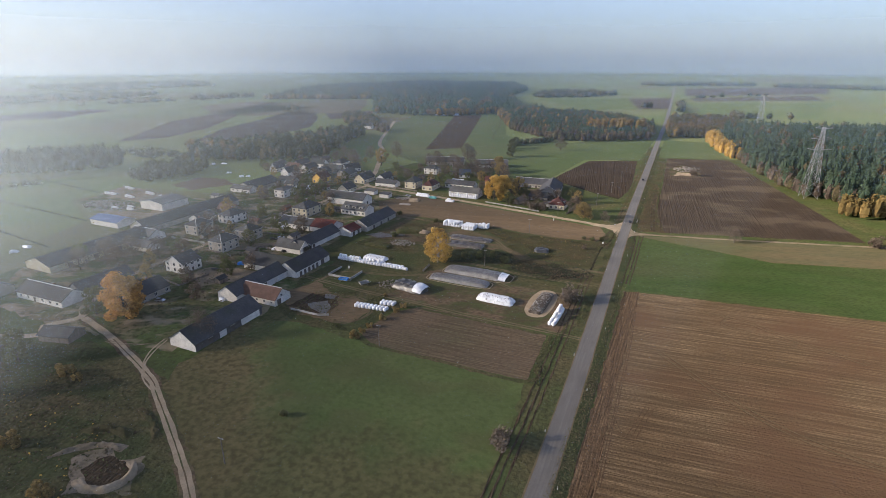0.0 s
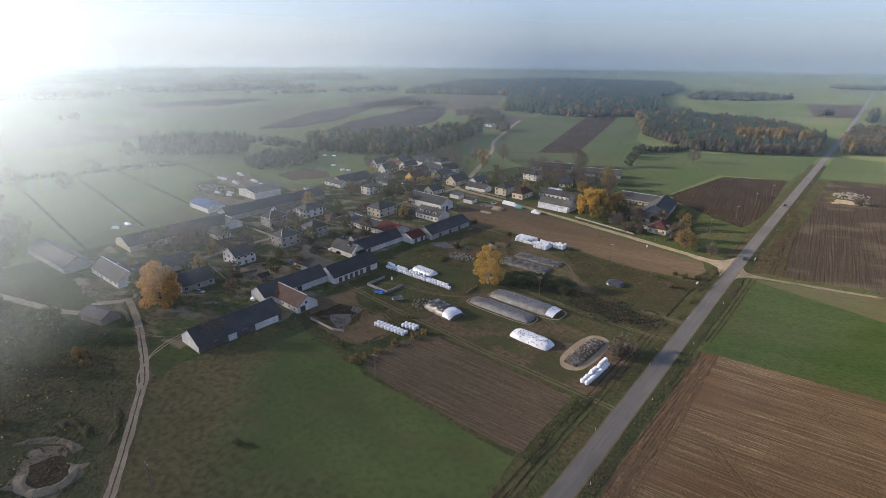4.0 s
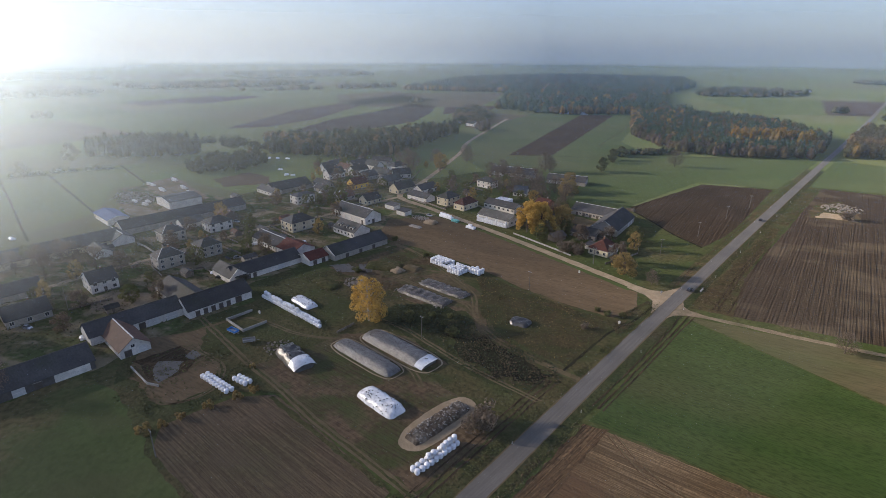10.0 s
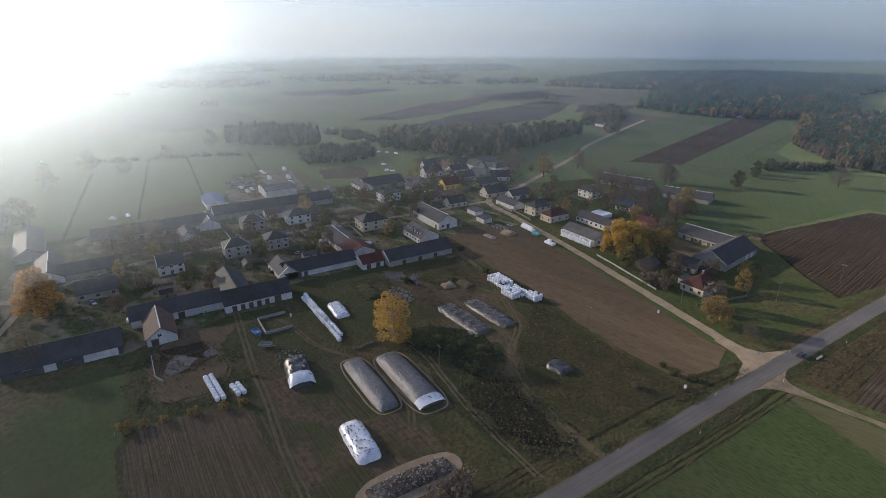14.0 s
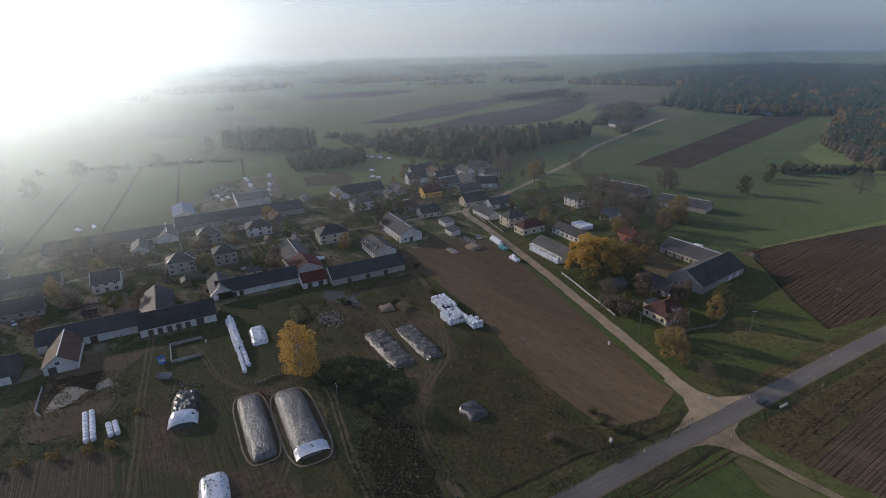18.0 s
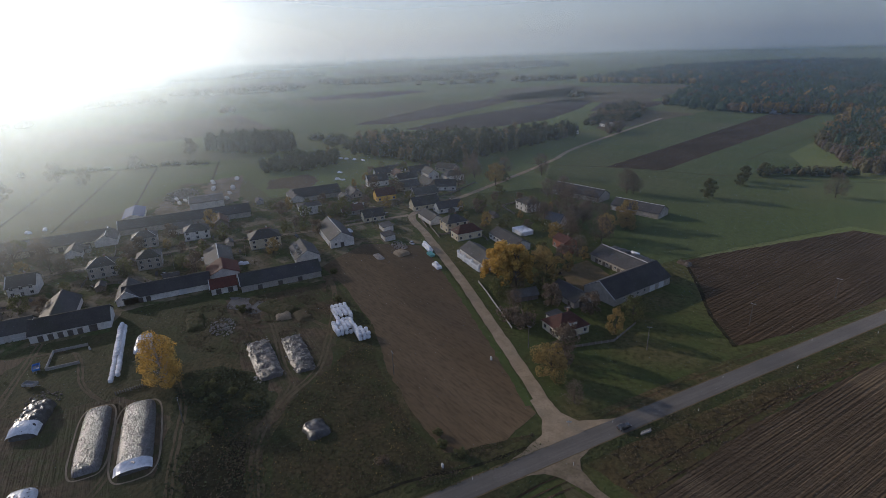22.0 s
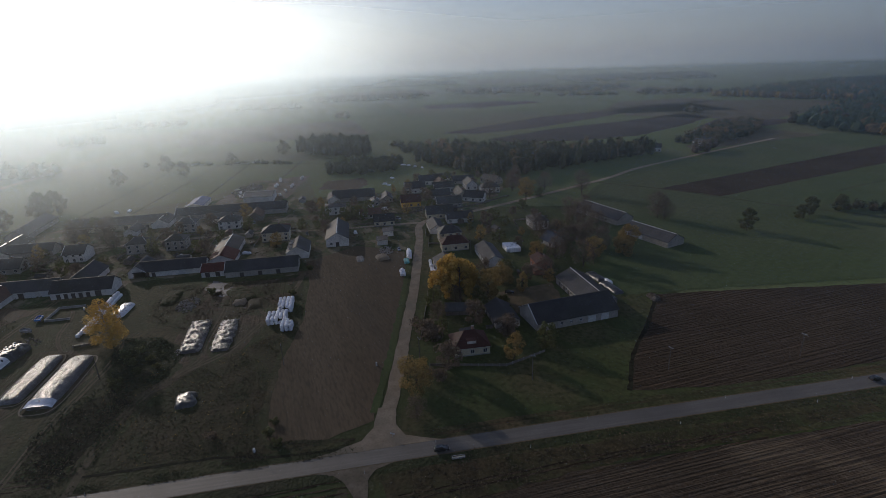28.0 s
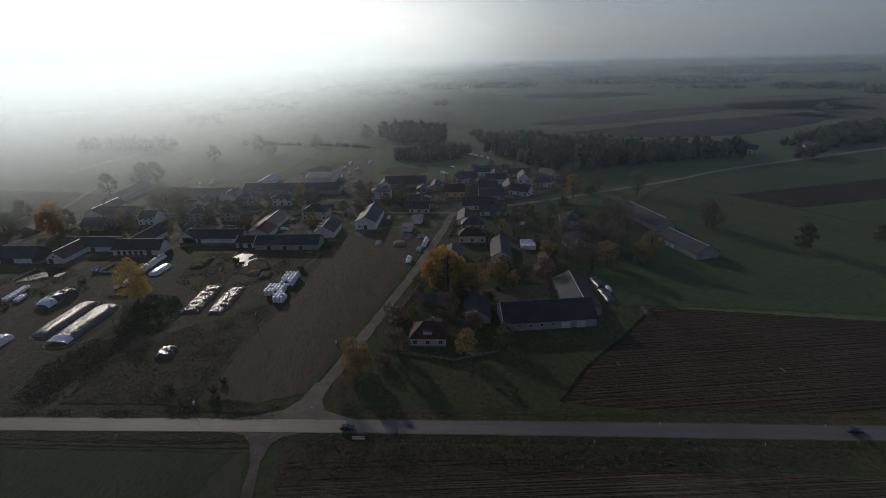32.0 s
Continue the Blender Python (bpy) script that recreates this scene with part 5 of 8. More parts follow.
def tree(kind, label, seed, height, spread, leaf, n, size, bark="bark", shape="round", low=0.2, sub=16, category="tree"):
    """One tree at the origin: a trunk with limbs and an uneven crown of clumps."""
    rng = np.random.default_rng(seed)
    r = root(kind, pose(0, 0, 0), label, category)
    H = height
    lean = rng.normal(0, 0.02, 2) * H
    segs = [((0, 0, -0.2), (lean[0] * 0.4, lean[1] * 0.4, H * 0.4), 0.022 * H, 0.015 * H),
            ((lean[0] * 0.4, lean[1] * 0.4, H * 0.4), (lean[0], lean[1], H * 0.92), 0.015 * H, 0.003 * H)]
    blobs, limbs = [], []
    for k in range(sub):
        t = (k + 0.5) / sub
        a = k * 2.4 + rng.uniform(-0.4, 0.4)
        z = H * (low + (0.97 - low) * t)
        if shape == "round":
            rr = spread * math.sin(math.pi * min(0.95, 0.18 + 0.78 * t)) ** 0.7 * rng.uniform(0.45, 1.0)
            br = spread * rng.uniform(0.26, 0.42)
        elif shape == "tall":
            rr = spread * (1 - t) ** 0.6 * rng.uniform(0.35, 0.95) * (0.7 + 0.3 * min(1, t * 4))
            br = spread * rng.uniform(0.24, 0.4) * (1 - 0.45 * t)
        elif shape == "oval":
            rr = spread * math.sin(math.pi * min(0.97, 0.14 + 0.8 * t)) ** 0.6 * rng.uniform(0.3, 0.78)
            br = spread * rng.uniform(0.26, 0.40) * (1.05 - 0.4 * t)
        elif shape == "willow":
            rr = spread * math.sin(math.pi * min(0.9, 0.3 + 0.6 * t)) * rng.uniform(0.5, 1.0)
            br = spread * rng.uniform(0.25, 0.38)
        else:
            rr = spread * rng.uniform(0.1, 0.8)
            br = spread * rng.uniform(0.3, 0.5)
        c = (lean[0] * t + rr * math.cos(a), lean[1] * t + rr * math.sin(a), max(z, br * 0.75))
        blobs.append((*c, br))
        if shape == "willow":
            blobs.append((c[0] * 1.12, c[1] * 1.12, max(0.8, c[2] - br * 1.2), br * 0.7))
        z0 = max(0.15 * H, c[2] - rr * 0.8 - 0.08 * H)
        limbs.append(((lean[0] * z0 / H, lean[1] * z0 / H, z0), (c[0], c[1], c[2]), 0.008 * H, 0.002 * H))
        for _ in range(3):
            e = Vector(c) + Vector(rng.normal(0, br * 0.55, 3))
            limbs.append((c, tuple(e), 0.003 * H, 0.001 * H))
    if shape != "bush":
        child("trunk", limb_mesh("trunk", segs, M[bark]), r)
    child("branchwork", limb_mesh("branchwork", limbs, M[bark]), r)
    if n:
        v, q = leaf_cloud(n, blobs, size, rng)
        v[:, 2] = np.maximum(v[:, 2], 0.05)
        child("crown", mesh_fast("crown", v, q, M[leaf]), r)
    return r


def plant(kind, spec, places):
    """Sets out one tree kind at its places: (x, y, turn, scale)."""
    first = tree(kind, **spec)
    for i, (x, y, a, s) in enumerate(places):
        m = pose(x, y, 0, 0, 0, a) @ Matrix.Diagonal((s, s, s * (0.94 + 0.12 * ((i * 0.37) % 1)), 1))
        if i == 0:
            first.matrix_world = m
        else:
            copy_thing(first, m)
    return first


plant("birch_tree", dict(label="golden autumn birch standing alone", seed=3, height=20, spread=8.6, leaf="leafgold", n=8000, size=0.25, bark="birchbark", shape="oval", low=0.1, sub=26), [(-108.5, 234.5, 0, 1.0)])
plant("maple_tree", dict(label="orange autumn maple beside the lane", seed=4, height=20.5, spread=8.0, leaf="leaforange", n=9500, size=0.38, low=0.14, sub=24), [(-198, 123.5, 0, 1.0)])
plant("willow_tree", dict(label="large golden weeping birch beside the sandy road", seed=6, height=20, spread=7.6, leaf="leafgold", n=9000, size=0.36, shape="willow", low=0.25, sub=20), [(-124, 370, 0, 1.0), (-117, 375, 130, 1.0)])
plant("ash_tree", dict(label="half-bare tree with olive leaves", seed=7, height=17, spread=6.0, leaf="leafochre", n=3200, size=0.3, low=0.25), [(-110, 386, 0, 1.0), (-146, 451, 40, 0.85), (-156, 475, 80, 0.9), (-154, 423, 10, 0.7), (-273, 456, 20, 1.1)])
plant("fruit_tree", dict(label="small yellow-leaved tree by the crossroads", seed=8, height=11.5, spread=6.6, leaf="leafochre", n=3600, size=0.26, low=0.2), [(-53, 348, 0, 1.0), (-130, 398, 70, 0.9), (-150, 470, 10, 0.9)])
plant("bare_tree", dict(label="bare brown tree with fine twigs", seed=9, height=14.5, spread=6.4, leaf="leafbare", n=3400, size=0.17, low=0.2, sub=26),
      [(-190, 458, 0, 1.1), (-200, 470, 60, 1.0), (-182, 470, 100, 1.0), (-170, 455, 200, 0.9), (-160, 462, 20, 0.9), (-153, 433, 70, 0.8), (-156, 124, 30, 0.85), (-98, 362, 0, 0.6), (-112, 372, 50, 0.6),
       (-258, 172, 0, 0.9), (-262, 160, 40, 0.9), (-250, 158, 80, 0.9), (-268, 150, 120, 0.8), (-246, 178, 160, 0.8), (-272, 170, 30, 0.8), (-206, 522, 10, 1.15), (-203, 525, 80, 0.9), (-129, 625, 70, 1.1), (-221, 479, 40, 1.0), (-216, 472, 90, 0.9), (-226, 470, 10, 0.9), (-281, 503, 0, 1.15), (-288, 432, 50, 1.0), (-305, 455, 70, 1.0), (-320, 462, 20, 1.0), (-39, 346, 0, 0.5), (36, 334, 0, 0.55),
       (-182, 436, 0, 0.80), (-182, 445, 57, 0.87), (-140, 443, 114, 0.94), (-130, 419, 171, 0.80), (-172, 458, 228, 0.87), (-300, 480, 285, 0.94), (-164, 441, 342, 0.80), (-195, 437, 39, 0.87)])
plant("green_tree", dict(label="broad tree with late green leaves", seed=11, height=15, spread=6.0, leaf="leafgreen", n=3600, size=0.34, low=0.15),
      [(-213, 121, 0, 0.85), (-203, 86, 40, 1.0), (-190, 70, 100, 1.0), (-211, 82, 60, 0.9), (-280, 158, 0, 0.8), (-262, 330, 30, 0.7), (-255, 325, 90, 0.65), (-265, 322, 10, 0.6), (-169, 557, 30, 1.05), (-186, 614, 0, 1.0), (-188, 638, 50, 0.9), (-180, 602, 20, 0.8)])
plant("field_tree", dict(label="dark lone tree in hazy pasture", seed=12, height=17, spread=6.5, leaf="wood_mix", n=2600, size=0.36, low=0.1),
      [(-563, 249, 0, 1.1), (-492, 139, 40, 1.0), (-300, 90, 80, 0.9), (-330, 98, 10, 1.0), (-340, 106, 60, 1.0), (-345, 92, 10, 0.9), (-232, 74, 0, 0.8), (-433, 114, 20, 0.9), (-462, 164, 50, 0.8), (-510, 200, 0, 0.8)])
plant("scrub_bush", dict(label="dark scrub bush on the waste ground", seed=13, height=4.0, spread=3.4, leaf="leafgreen", n=1000, size=0.3, shape="bush", low=0.1, sub=9, category="bush"),
      [(-96, 244, 0, 0.8), (-90, 248, 40, 0.9), (-84, 252, 90, 0.7), (-92, 254, 70, 0.7), (-99, 248, 20, 0.8), (-86, 258, 60, 0.6), (-97, 100, 20, 0.6), (-76, 248, 0, 1.1), (-150, 262, 0, 0.9), (-140, 300, 40, 0.8), (-170, 306, 80, 0.8), (-35, 306, 0, 0.7), (-45, 304, 30, 0.6), (-40, 303, 60, 0.7), (-104, 390, 0, 1.0), (-99, 392, 40, 1.0), (-109, 393, 20, 1.0)])
plant("yellow_bush", dict(label="yellow autumn bush along the ditch", seed=14, height=3.0, spread=2.2, leaf="leafochre", n=900, size=0.22, shape="bush", low=0.1, sub=8, category="bush"),
      [(-104, 148.5, 0, 1.0), (-103.5, 153, 50, 0.7), (-103, 158, 90, 0.7), (-102, 166, 10, 0.8), (-100, 174, 40, 0.8), (-99, 179, 80, 0.8), (-112, 186, 0, 0.5), (-157, 59, 0, 1.3), (-130, 51, 30, 1.3), (-179, 87, 60, 1.4), (-172, 87, 0, 0.8), (-340, 207, 0, 1.0)])
plant("hawthorn_bush", dict(label="leafless brown thorn bush", seed=15, height=3.2, spread=2.6, leaf="leafbare", n=700, size=0.22, shape="bush", low=0.1, sub=9, category="bush"),
      [(108, 357, 0, 2.0), (118, 352, 40, 1.8), (-36, 213, 0, 0.9), (-34, 114, 30, 0.8), (-35, 116, 60, 0.6), (-90, 356, 0, 1.0), (-84, 358, 30, 1.0), (14, 531, 0, 1.0), (-57, 356, 0, 0.7), (-42, 287, 20, 0.4), (-36, 216, 70, 1.0)])


VILLAGE_TREES = [(-205, 160), (-196, 176), (-188, 150), (-240, 168), (-250, 190), (-236, 186), (-212, 190), (-244, 214), (-250, 232), (-214, 240), (-240, 240), (-252, 262), (-246, 276), (-212, 284),
                 (-246, 296), (-256, 304), (-262, 310), (-284, 300), (-292, 306), (-300, 296), (-270, 330), (-256, 334), (-268, 352), (-262, 366), (-296, 364), (-310, 372), (-268, 384), (-292, 386), (-330, 362),
                 (-212, 400), (-220, 412), (-232, 420), (-205, 410), (-192, 402), (-186, 412), (-240, 436), (-250, 446), (-224, 446), (-196, 428), (-186, 432), (-130, 410), (-136, 402), (-142, 392), (-126, 420),
                 (-88, 362), (-92, 376), (-110, 362), (-62, 360), (-64, 384), (-315, 452), (-332, 462), (-352, 452), (-362, 440), (-296, 462), (-282, 470), (-370, 420), (-376, 400), (-210, 150), (-222, 152), (-232, 150), (-190, 186), (-258, 200), (-256, 218), (-242, 222), (-218, 214), (-206, 246), (-230, 250), (-270, 234), (-276, 256), (-244, 306), (-232, 312), (-290, 318), (-296, 330), (-244, 322), (-280, 340), (-300, 384), (-316, 392), (-276, 398), (-228, 404), (-216, 424), (-176, 420), (-168, 428), (-160, 440), (-118, 404), (-104, 380), (-80, 386), (-70, 398), (-176, 452), (-198, 452), (-206, 462), (-340, 432), (-350, 410), (-356, 385), (-340, 375)]
rt = random.Random(77)
kinds = [tree("yard_tree", "leafless brown garden tree", 31, 8.0, 3.6, "leafbare", 1900, 0.2, low=0.12, sub=16), tree("yard_tree", "dull green garden tree", 32, 7.0, 3.2, "leafgreen", 1500, 0.22, low=0.1, sub=16),
         tree("yard_tree", "ochre-leaved garden tree between houses", 33, 8.5, 3.4, "leafochre", 1500, 0.22, low=0.15, sub=16)]
for i, (x, y) in enumerate(VILLAGE_TREES):
    first = kinds[(0, 1, 0, 2, 1)[i % 5]]
    s = rt.uniform(0.6, 1.25)
    m = pose(x, y, 0, 0, 0, rt.uniform(0, 360)) @ Matrix.Diagonal((s, s, s * rt.uniform(0.85, 1.15), 1))
    if i in (0, 1, 3):
        first.matrix_world = m
    else:
        copy_thing(first, m)


def woods(name, label, poly, spacing, specs, seed, hmin, hmax):
    """A stand of trees as one mass per foliage kind. specs: (leaf material, share, shape)."""
    rng = np.random.default_rng(seed)
    xs, ys = [p[0] for p in poly], [p[1] for p in poly]

    def inside(x, y):
        c = False
        for i in range(len(poly)):
            (x0, y0), (x1, y1) = poly[i - 1], poly[i]
            if (y0 > y) != (y1 > y) and x < (x1 - x0) * (y - y0) / (y1 - y0) + x0:
                c = not c
        return c

    pts = []
    for gx in np.arange(min(xs), max(xs), spacing):
        for gy in np.arange(min(ys), max(ys), spacing):
            x, y = gx + rng.uniform(-0.5, 0.5) * spacing, gy + rng.uniform(-0.5, 0.5) * spacing
            if inside(x, y):
                pts.append((x, y))
    shares = np.cumsum([s[1] for s in specs])
    clump = [noise.noise(Vector((x * 0.02, y * 0.02, seed))) * 0.5 + 0.5 for x, y in pts]
    pick = np.searchsorted(shares / shares[-1], np.clip(0.25 * np.array(clump) + 0.75 * rng.uniform(0, 1, len(pts)), 0, 0.999))
    for k, (leaf, _, shape, quads) in enumerate(specs):
        sel = [p for p, c in zip(pts, pick) if c == k]
        if not sel:
            continue
        V, base = [], 0
        for x, y in sel:
            h = rng.uniform(hmin, hmax)
            sp = spacing * rng.uniform(0.5, 0.75)
            if shape == "cone":
                bl = [(0, 0, h * z, sp * r) for z, r in ((0.35, 0.75), (0.55, 0.8), (0.75, 0.6), (0.92, 0.3))]
            else:
                bl = [(rng.uniform(-1, 1) * sp * 0.4, rng.uniform(-1, 1) * sp * 0.4, h * z, sp * r) for z, r in ((0.3, 0.7), (0.5, 0.85), (0.7, 0.85), (0.85, 0.55))]
            v, _ = leaf_cloud(quads, bl, min(1.15, 0.135 * spacing), rng)
            core = []                                        # the dense inside of the crown: lumpy rings
            lev = ((0.12, 0.55), (0.3, 0.92), (0.6, 0.85), (0.84, 0.5), (0.97, 0.08)) if shape != "cone" else ((0.1, 0.5), (0.3, 0.8), (0.6, 0.62), (0.85, 0.3), (0.99, 0.03))
            ring = [[(sp * r * rng.uniform(0.72, 1.08) * math.cos(k * 1.0472 + 0.3 * j), sp * r * rng.uniform(0.72, 1.08) * math.sin(k * 1.0472 + 0.3 * j), h * (z + rng.uniform(-0.04, 0.04))) for k in range(6)] for j, (z, r) in enumerate(lev)]
            for lo_, hi_ in zip(ring, ring[1:]):
                for k in range(6):
                    core += [lo_[k], lo_[(k + 1) % 6], hi_[(k + 1) % 6], hi_[k]]
            v = np.concatenate([v, np.array(core) * 0.9])
            v[:, 2] = np.maximum(v[:, 2], 0)
            V.append(v + np.array([x, y, 0]))
        V = np.concatenate(V)
        tagged(new(name, mesh_fast(name, V, np.arange(len(V)).reshape(-1, 4), M[leaf])), label, "woodland", "", "stuff")


PINE, MIX = ("pine", 0.8, "cone", 40), ("wood_mix", 0.2, "round", 40)
woods("pine_wood", "dense pine wood behind the brown field", [(36, 755), (54, 632), (89, 480), (110, 470), (112, 430), (140, 428), (330, 480), (380, 760), (250, 930), (60, 900)], 7.5, [PINE, MIX], 21, 15, 23)
woods("birch_fringe", "golden birches along the pine wood", [(26, 760), (44, 650), (52, 632), (60, 640), (46, 700), (40, 775)], 6.0, [("leafgold", 0.8, "round", 90), ("autumn", 0.2, "round", 90)], 22, 14, 20)
woods("birch_fringe", "leafless brown trees along the pine wood", [(56, 622), (88, 482), (108, 468), (118, 436), (124, 440), (114, 474), (95, 486), (64, 626)], 6.0, [("leafbare", 0.6, "round", 90), ("wood_mix", 0.4, "round", 90)], 75, 9, 16)
woods("birch_fringe", "yellow-green birches at the wood's corner", [(98, 424), (106, 420), (140, 424), (140, 432), (110, 436)], 6.0, [("leafochre", 1.0, "round", 110)], 23, 14, 18)
woods("mixed_wood", "dark pines with a few bare and golden trees", [(-238, 780), (-213, 765), (-158, 712), (-110, 722), (-38, 772), (-44, 900), (-150, 1040), (-335, 1025)], 8.0, [("pine", 0.62, "cone", 44), ("wood_mix", 0.22, "round", 44), ("leafochre", 0.16, "round", 44)], 24, 13, 19)
woods("birch_fringe", "bare grey trees along the wood's edge", [(-236, 774), (-213, 757), (-158, 702), (-110, 712), (-36, 754), (-36, 776), (-110, 730), (-156, 722), (-213, 776), (-232, 792)], 7.0, [("wood_mix", 0.55, "round", 70), ("leafbare", 0.33, "round", 70), ("leafochre", 0.12, "round", 70)], 70, 9, 15)
woods("birch_fringe", "orange birches inside the wood", [(-118, 770), (-84, 790), (-52, 800), (-50, 830), (-100, 815), (-130, 800)], 9.0, [("autumn", 0.75, "round", 80), ("leafochre", 0.25, "round", 80)], 71, 21, 26)
woods("birch_fringe", "orange trees along the far clearing", [(-345, 1012), (-415, 936), (-436, 930), (-430, 950), (-350, 1030)], 8.0, [("wood_mix", 0.4, "round", 60), ("autumn", 0.6, "round", 60)], 72, 11, 16)
woods("birch_fringe", "ochre birches along the wood's flank", [(-338, 1010), (-300, 925), (-268, 850), (-240, 772), (-230, 782), (-262, 870), (-300, 950), (-328, 1020)], 8.0, [("wood_mix", 0.55, "round", 60), ("leafochre", 0.45, "round", 60)], 73, 11, 17)
woods("mixed_wood", "leafless wood beyond the road", [(-22, 790), (29, 810), (90, 900), (60, 1050), (-22, 1020)], 8.0, [("wood_mix", 0.85, "round", 55), ("autumn", 0.15, "round", 55)], 25, 12, 18)
woods("far_wood", "wide dark pine wood in the haze", [(-572, 925), (-600, 985), (-790, 1290), (-900, 1220), (-1045, 1162), (-1090, 1260), (-1290, 1700), (-1150, 2250), (-700, 2300), (-520, 1900), (-470, 1500), (-330, 1150), (-240, 1060), (-345, 1030), (-415, 955), (-480, 918)], 17.0,
      [("pine", 0.72, "cone", 34), ("wood_mix", 0.16, "round", 34), ("leafochre", 0.12, "round", 34)], 26, 14, 20)
woods("far_wood", "hazy edge trees with pale birches", [(-788, 1278), (-900, 1206), (-1048, 1150), (-1052, 1168), (-900, 1224), (-786, 1294)], 10.0, [("wood_mix", 0.6, "round", 50), ("leafochre", 0.4, "round", 50)], 74, 12, 18)
woods("alder_grove", "hazy grove of alders in the pasture", [(-584, 266), (-556, 266), (-520, 298), (-500, 334), (-512, 352), (-540, 350), (-572, 326)], 7.0, [("leafdark", 0.92, "round", 95), ("wood_mix", 0.08, "round", 80)], 27, 17, 25)
woods("tree_belt", "low alders at the corner of the pasture", [(-440, 302), (-417, 306), (-404, 344), (-420, 372), (-452, 380), (-462, 345)], 7.0, [("leafdark", 0.9, "round", 90), ("wood_mix", 0.1, "round", 80)], 30, 7, 13)
woods("tree_belt", "belt of alders behind the village", [(-470, 405), (-452, 392), (-420, 420), (-372, 438), (-350, 462), (-372, 530), (-400, 600), (-405, 640), (-440, 640), (-436, 560), (-470, 480), (-515, 428)], 7.5, [("leafdark", 0.7, "round", 80), ("wood_mix", 0.3, "round", 80)], 28, 13, 21)
woods("tree_belt", "belt of trees towards the far farm", [(-462, 760), (-448, 735), (-470, 700), (-510, 745), (-575, 830), (-600, 890), (-560, 880), (-500, 830)], 9.0, [("wood_mix", 0.6, "round", 60), ("leafdark", 0.4, "round", 60)], 29, 7, 12)
woods("tree_belt", "bare trees beside the far farm", [(-420, 690), (-402, 672), (-398, 690), (-420, 716)], 7.0, [("wood_mix", 0.6, "round", 60), ("leafbare", 0.4, "round", 60)], 31, 10, 14)
for i, poly in enumerate(([(-1250, 1075), (-1175, 1055), (-1130, 1190), (-1170, 1240)], [(-1700, 640), (-1500, 660), (-1400, 1060), (-1530, 1220), (-1640, 1000)], [(-762, 892), (-740, 900), (-745, 930), (-768, 925)], [(-1320, 800), (-1290, 815), (-1190, 1010), (-1220, 1010)],
                           [(-1560, 200), (-1420, 260), (-1400, 500), (-1520, 560)], [(-2500, 100), (-2300, 60), (-2200, 800), (-2450, 700)], [(-540, -110), (-515, -100), (-498, 20), (-530, 25)], [(-1350, 60), (-1290, 60), (-1270, 200), (-1330, 220)],
                           [(-790, -110), (-758, -100), (-752, -25), (-785, -30)], [(-1020, -140), (-980, -140), (-960, 20), (-1000, 30)], [(-2300, 1250), (-1900, 1200), (-1800, 1700), (-2200, 1900)], [(-980, 290), (-960, 290), (-955, 330), (-985, 330)],
                           [(-410, 1520), (-285, 1570), (-200, 1730), (-300, 1860), (-430, 1750)], [(-100, 1282), (-55, 1305), (-52, 1330), (-100, 1310)], [(70, 1105), (130, 1120), (180, 1135), (180, 1150), (70, 1125)], [(20, 1690), (220, 1905), (240, 1925), (30, 1720)],
                           [(-15, 1190), (-5, 1190), (-8, 1420), (-24, 1420)], [(300, 2500), (900, 2300), (950, 2420), (320, 2640)], [(-150, 2450), (250, 2600), (240, 2700), (-200, 2560)])):
    woods("far_wood", "far line of trees fading in haze", poly, 13.0 if i in (2, 6, 8, 11, 13, 14, 16) else 19.0, [("wood_mix", 0.5, "round", 40), ("leafdark", 0.5, "round", 40)], 40 + i, 9, 16)
woods("hedge", "low bushes in the pasture", [(-575, 380), (-560, 392), (-520, 380), (-480, 412), (-470, 425), (-530, 412), (-570, 415)], 11.0, [("leafdark", 1.0, "round", 50)], 62, 4, 8)
woods("hedge", "scrubby hedge along a ditch", [(-197, 640), (-190, 636), (-166, 676), (-150, 690), (-156, 698), (-174, 690)], 5.0, [("wood_mix", 0.5, "round", 50), ("leafdark", 0.5, "round", 50)], 60, 3, 7)
woods("hedge", "thin hedge along a ditch", [(-540, 88), (-536, 88), (-510, 220), (-495, 262), (-500, 264), (-514, 222)], 6.0, [("leafdark", 1.0, "round", 30)], 61, 1.5, 4)


# ---------------------------------------------------------------- silage and farm clutter
def heap(name, label, category, cx, cy, L, W, h, ang, mat, seed, parent_parts=None, box_like=0.55, rough=0.25, z0=0.0):
    """A long rounded heap or clamp with an uneven skin."""
    r = root(name, pose(cx, cy, 0, 0, 0, ang), label, category)
    nu, nv = max(14, int(L / 0.7)), 18
    v, f = [], []
    for i in range(nu + 1):
        u = -1 + 2 * i / nu
        end = max(0.0, 1 - abs(u) ** 5) ** 0.5
        for j in range(nv + 1):
            w = -1 + 2 * j / nv
            prof = max(0.0, 1 - abs(w) ** 3.0) ** box_like
            z = h * prof * (0.25 + 0.75 * end) * (1 if abs(u) < 1 else 0)
            x, y = u * L / 2, w * W / 2 * (0.72 + 0.28 * end)
            k = noise.noise(Vector((x * 0.45 + seed, y * 0.45, seed))) * rough + noise.noise(Vector((x * 1.7, y * 1.7 + seed, 3))) * rough * 0.5
            v.append((x + k * 0.6, y + k * 0.5, max(-0.05, z * (1 + 0.25 * k) + k * 0.35 * min(1, z))))
            if i and j:
                a = i * (nv + 1) + j
                f.append((a, a - 1, a - nv - 2, a - nv - 1))
    me = mesh_of("cover", v, f, M[mat], True)
    child("cover", me, r)
    return r


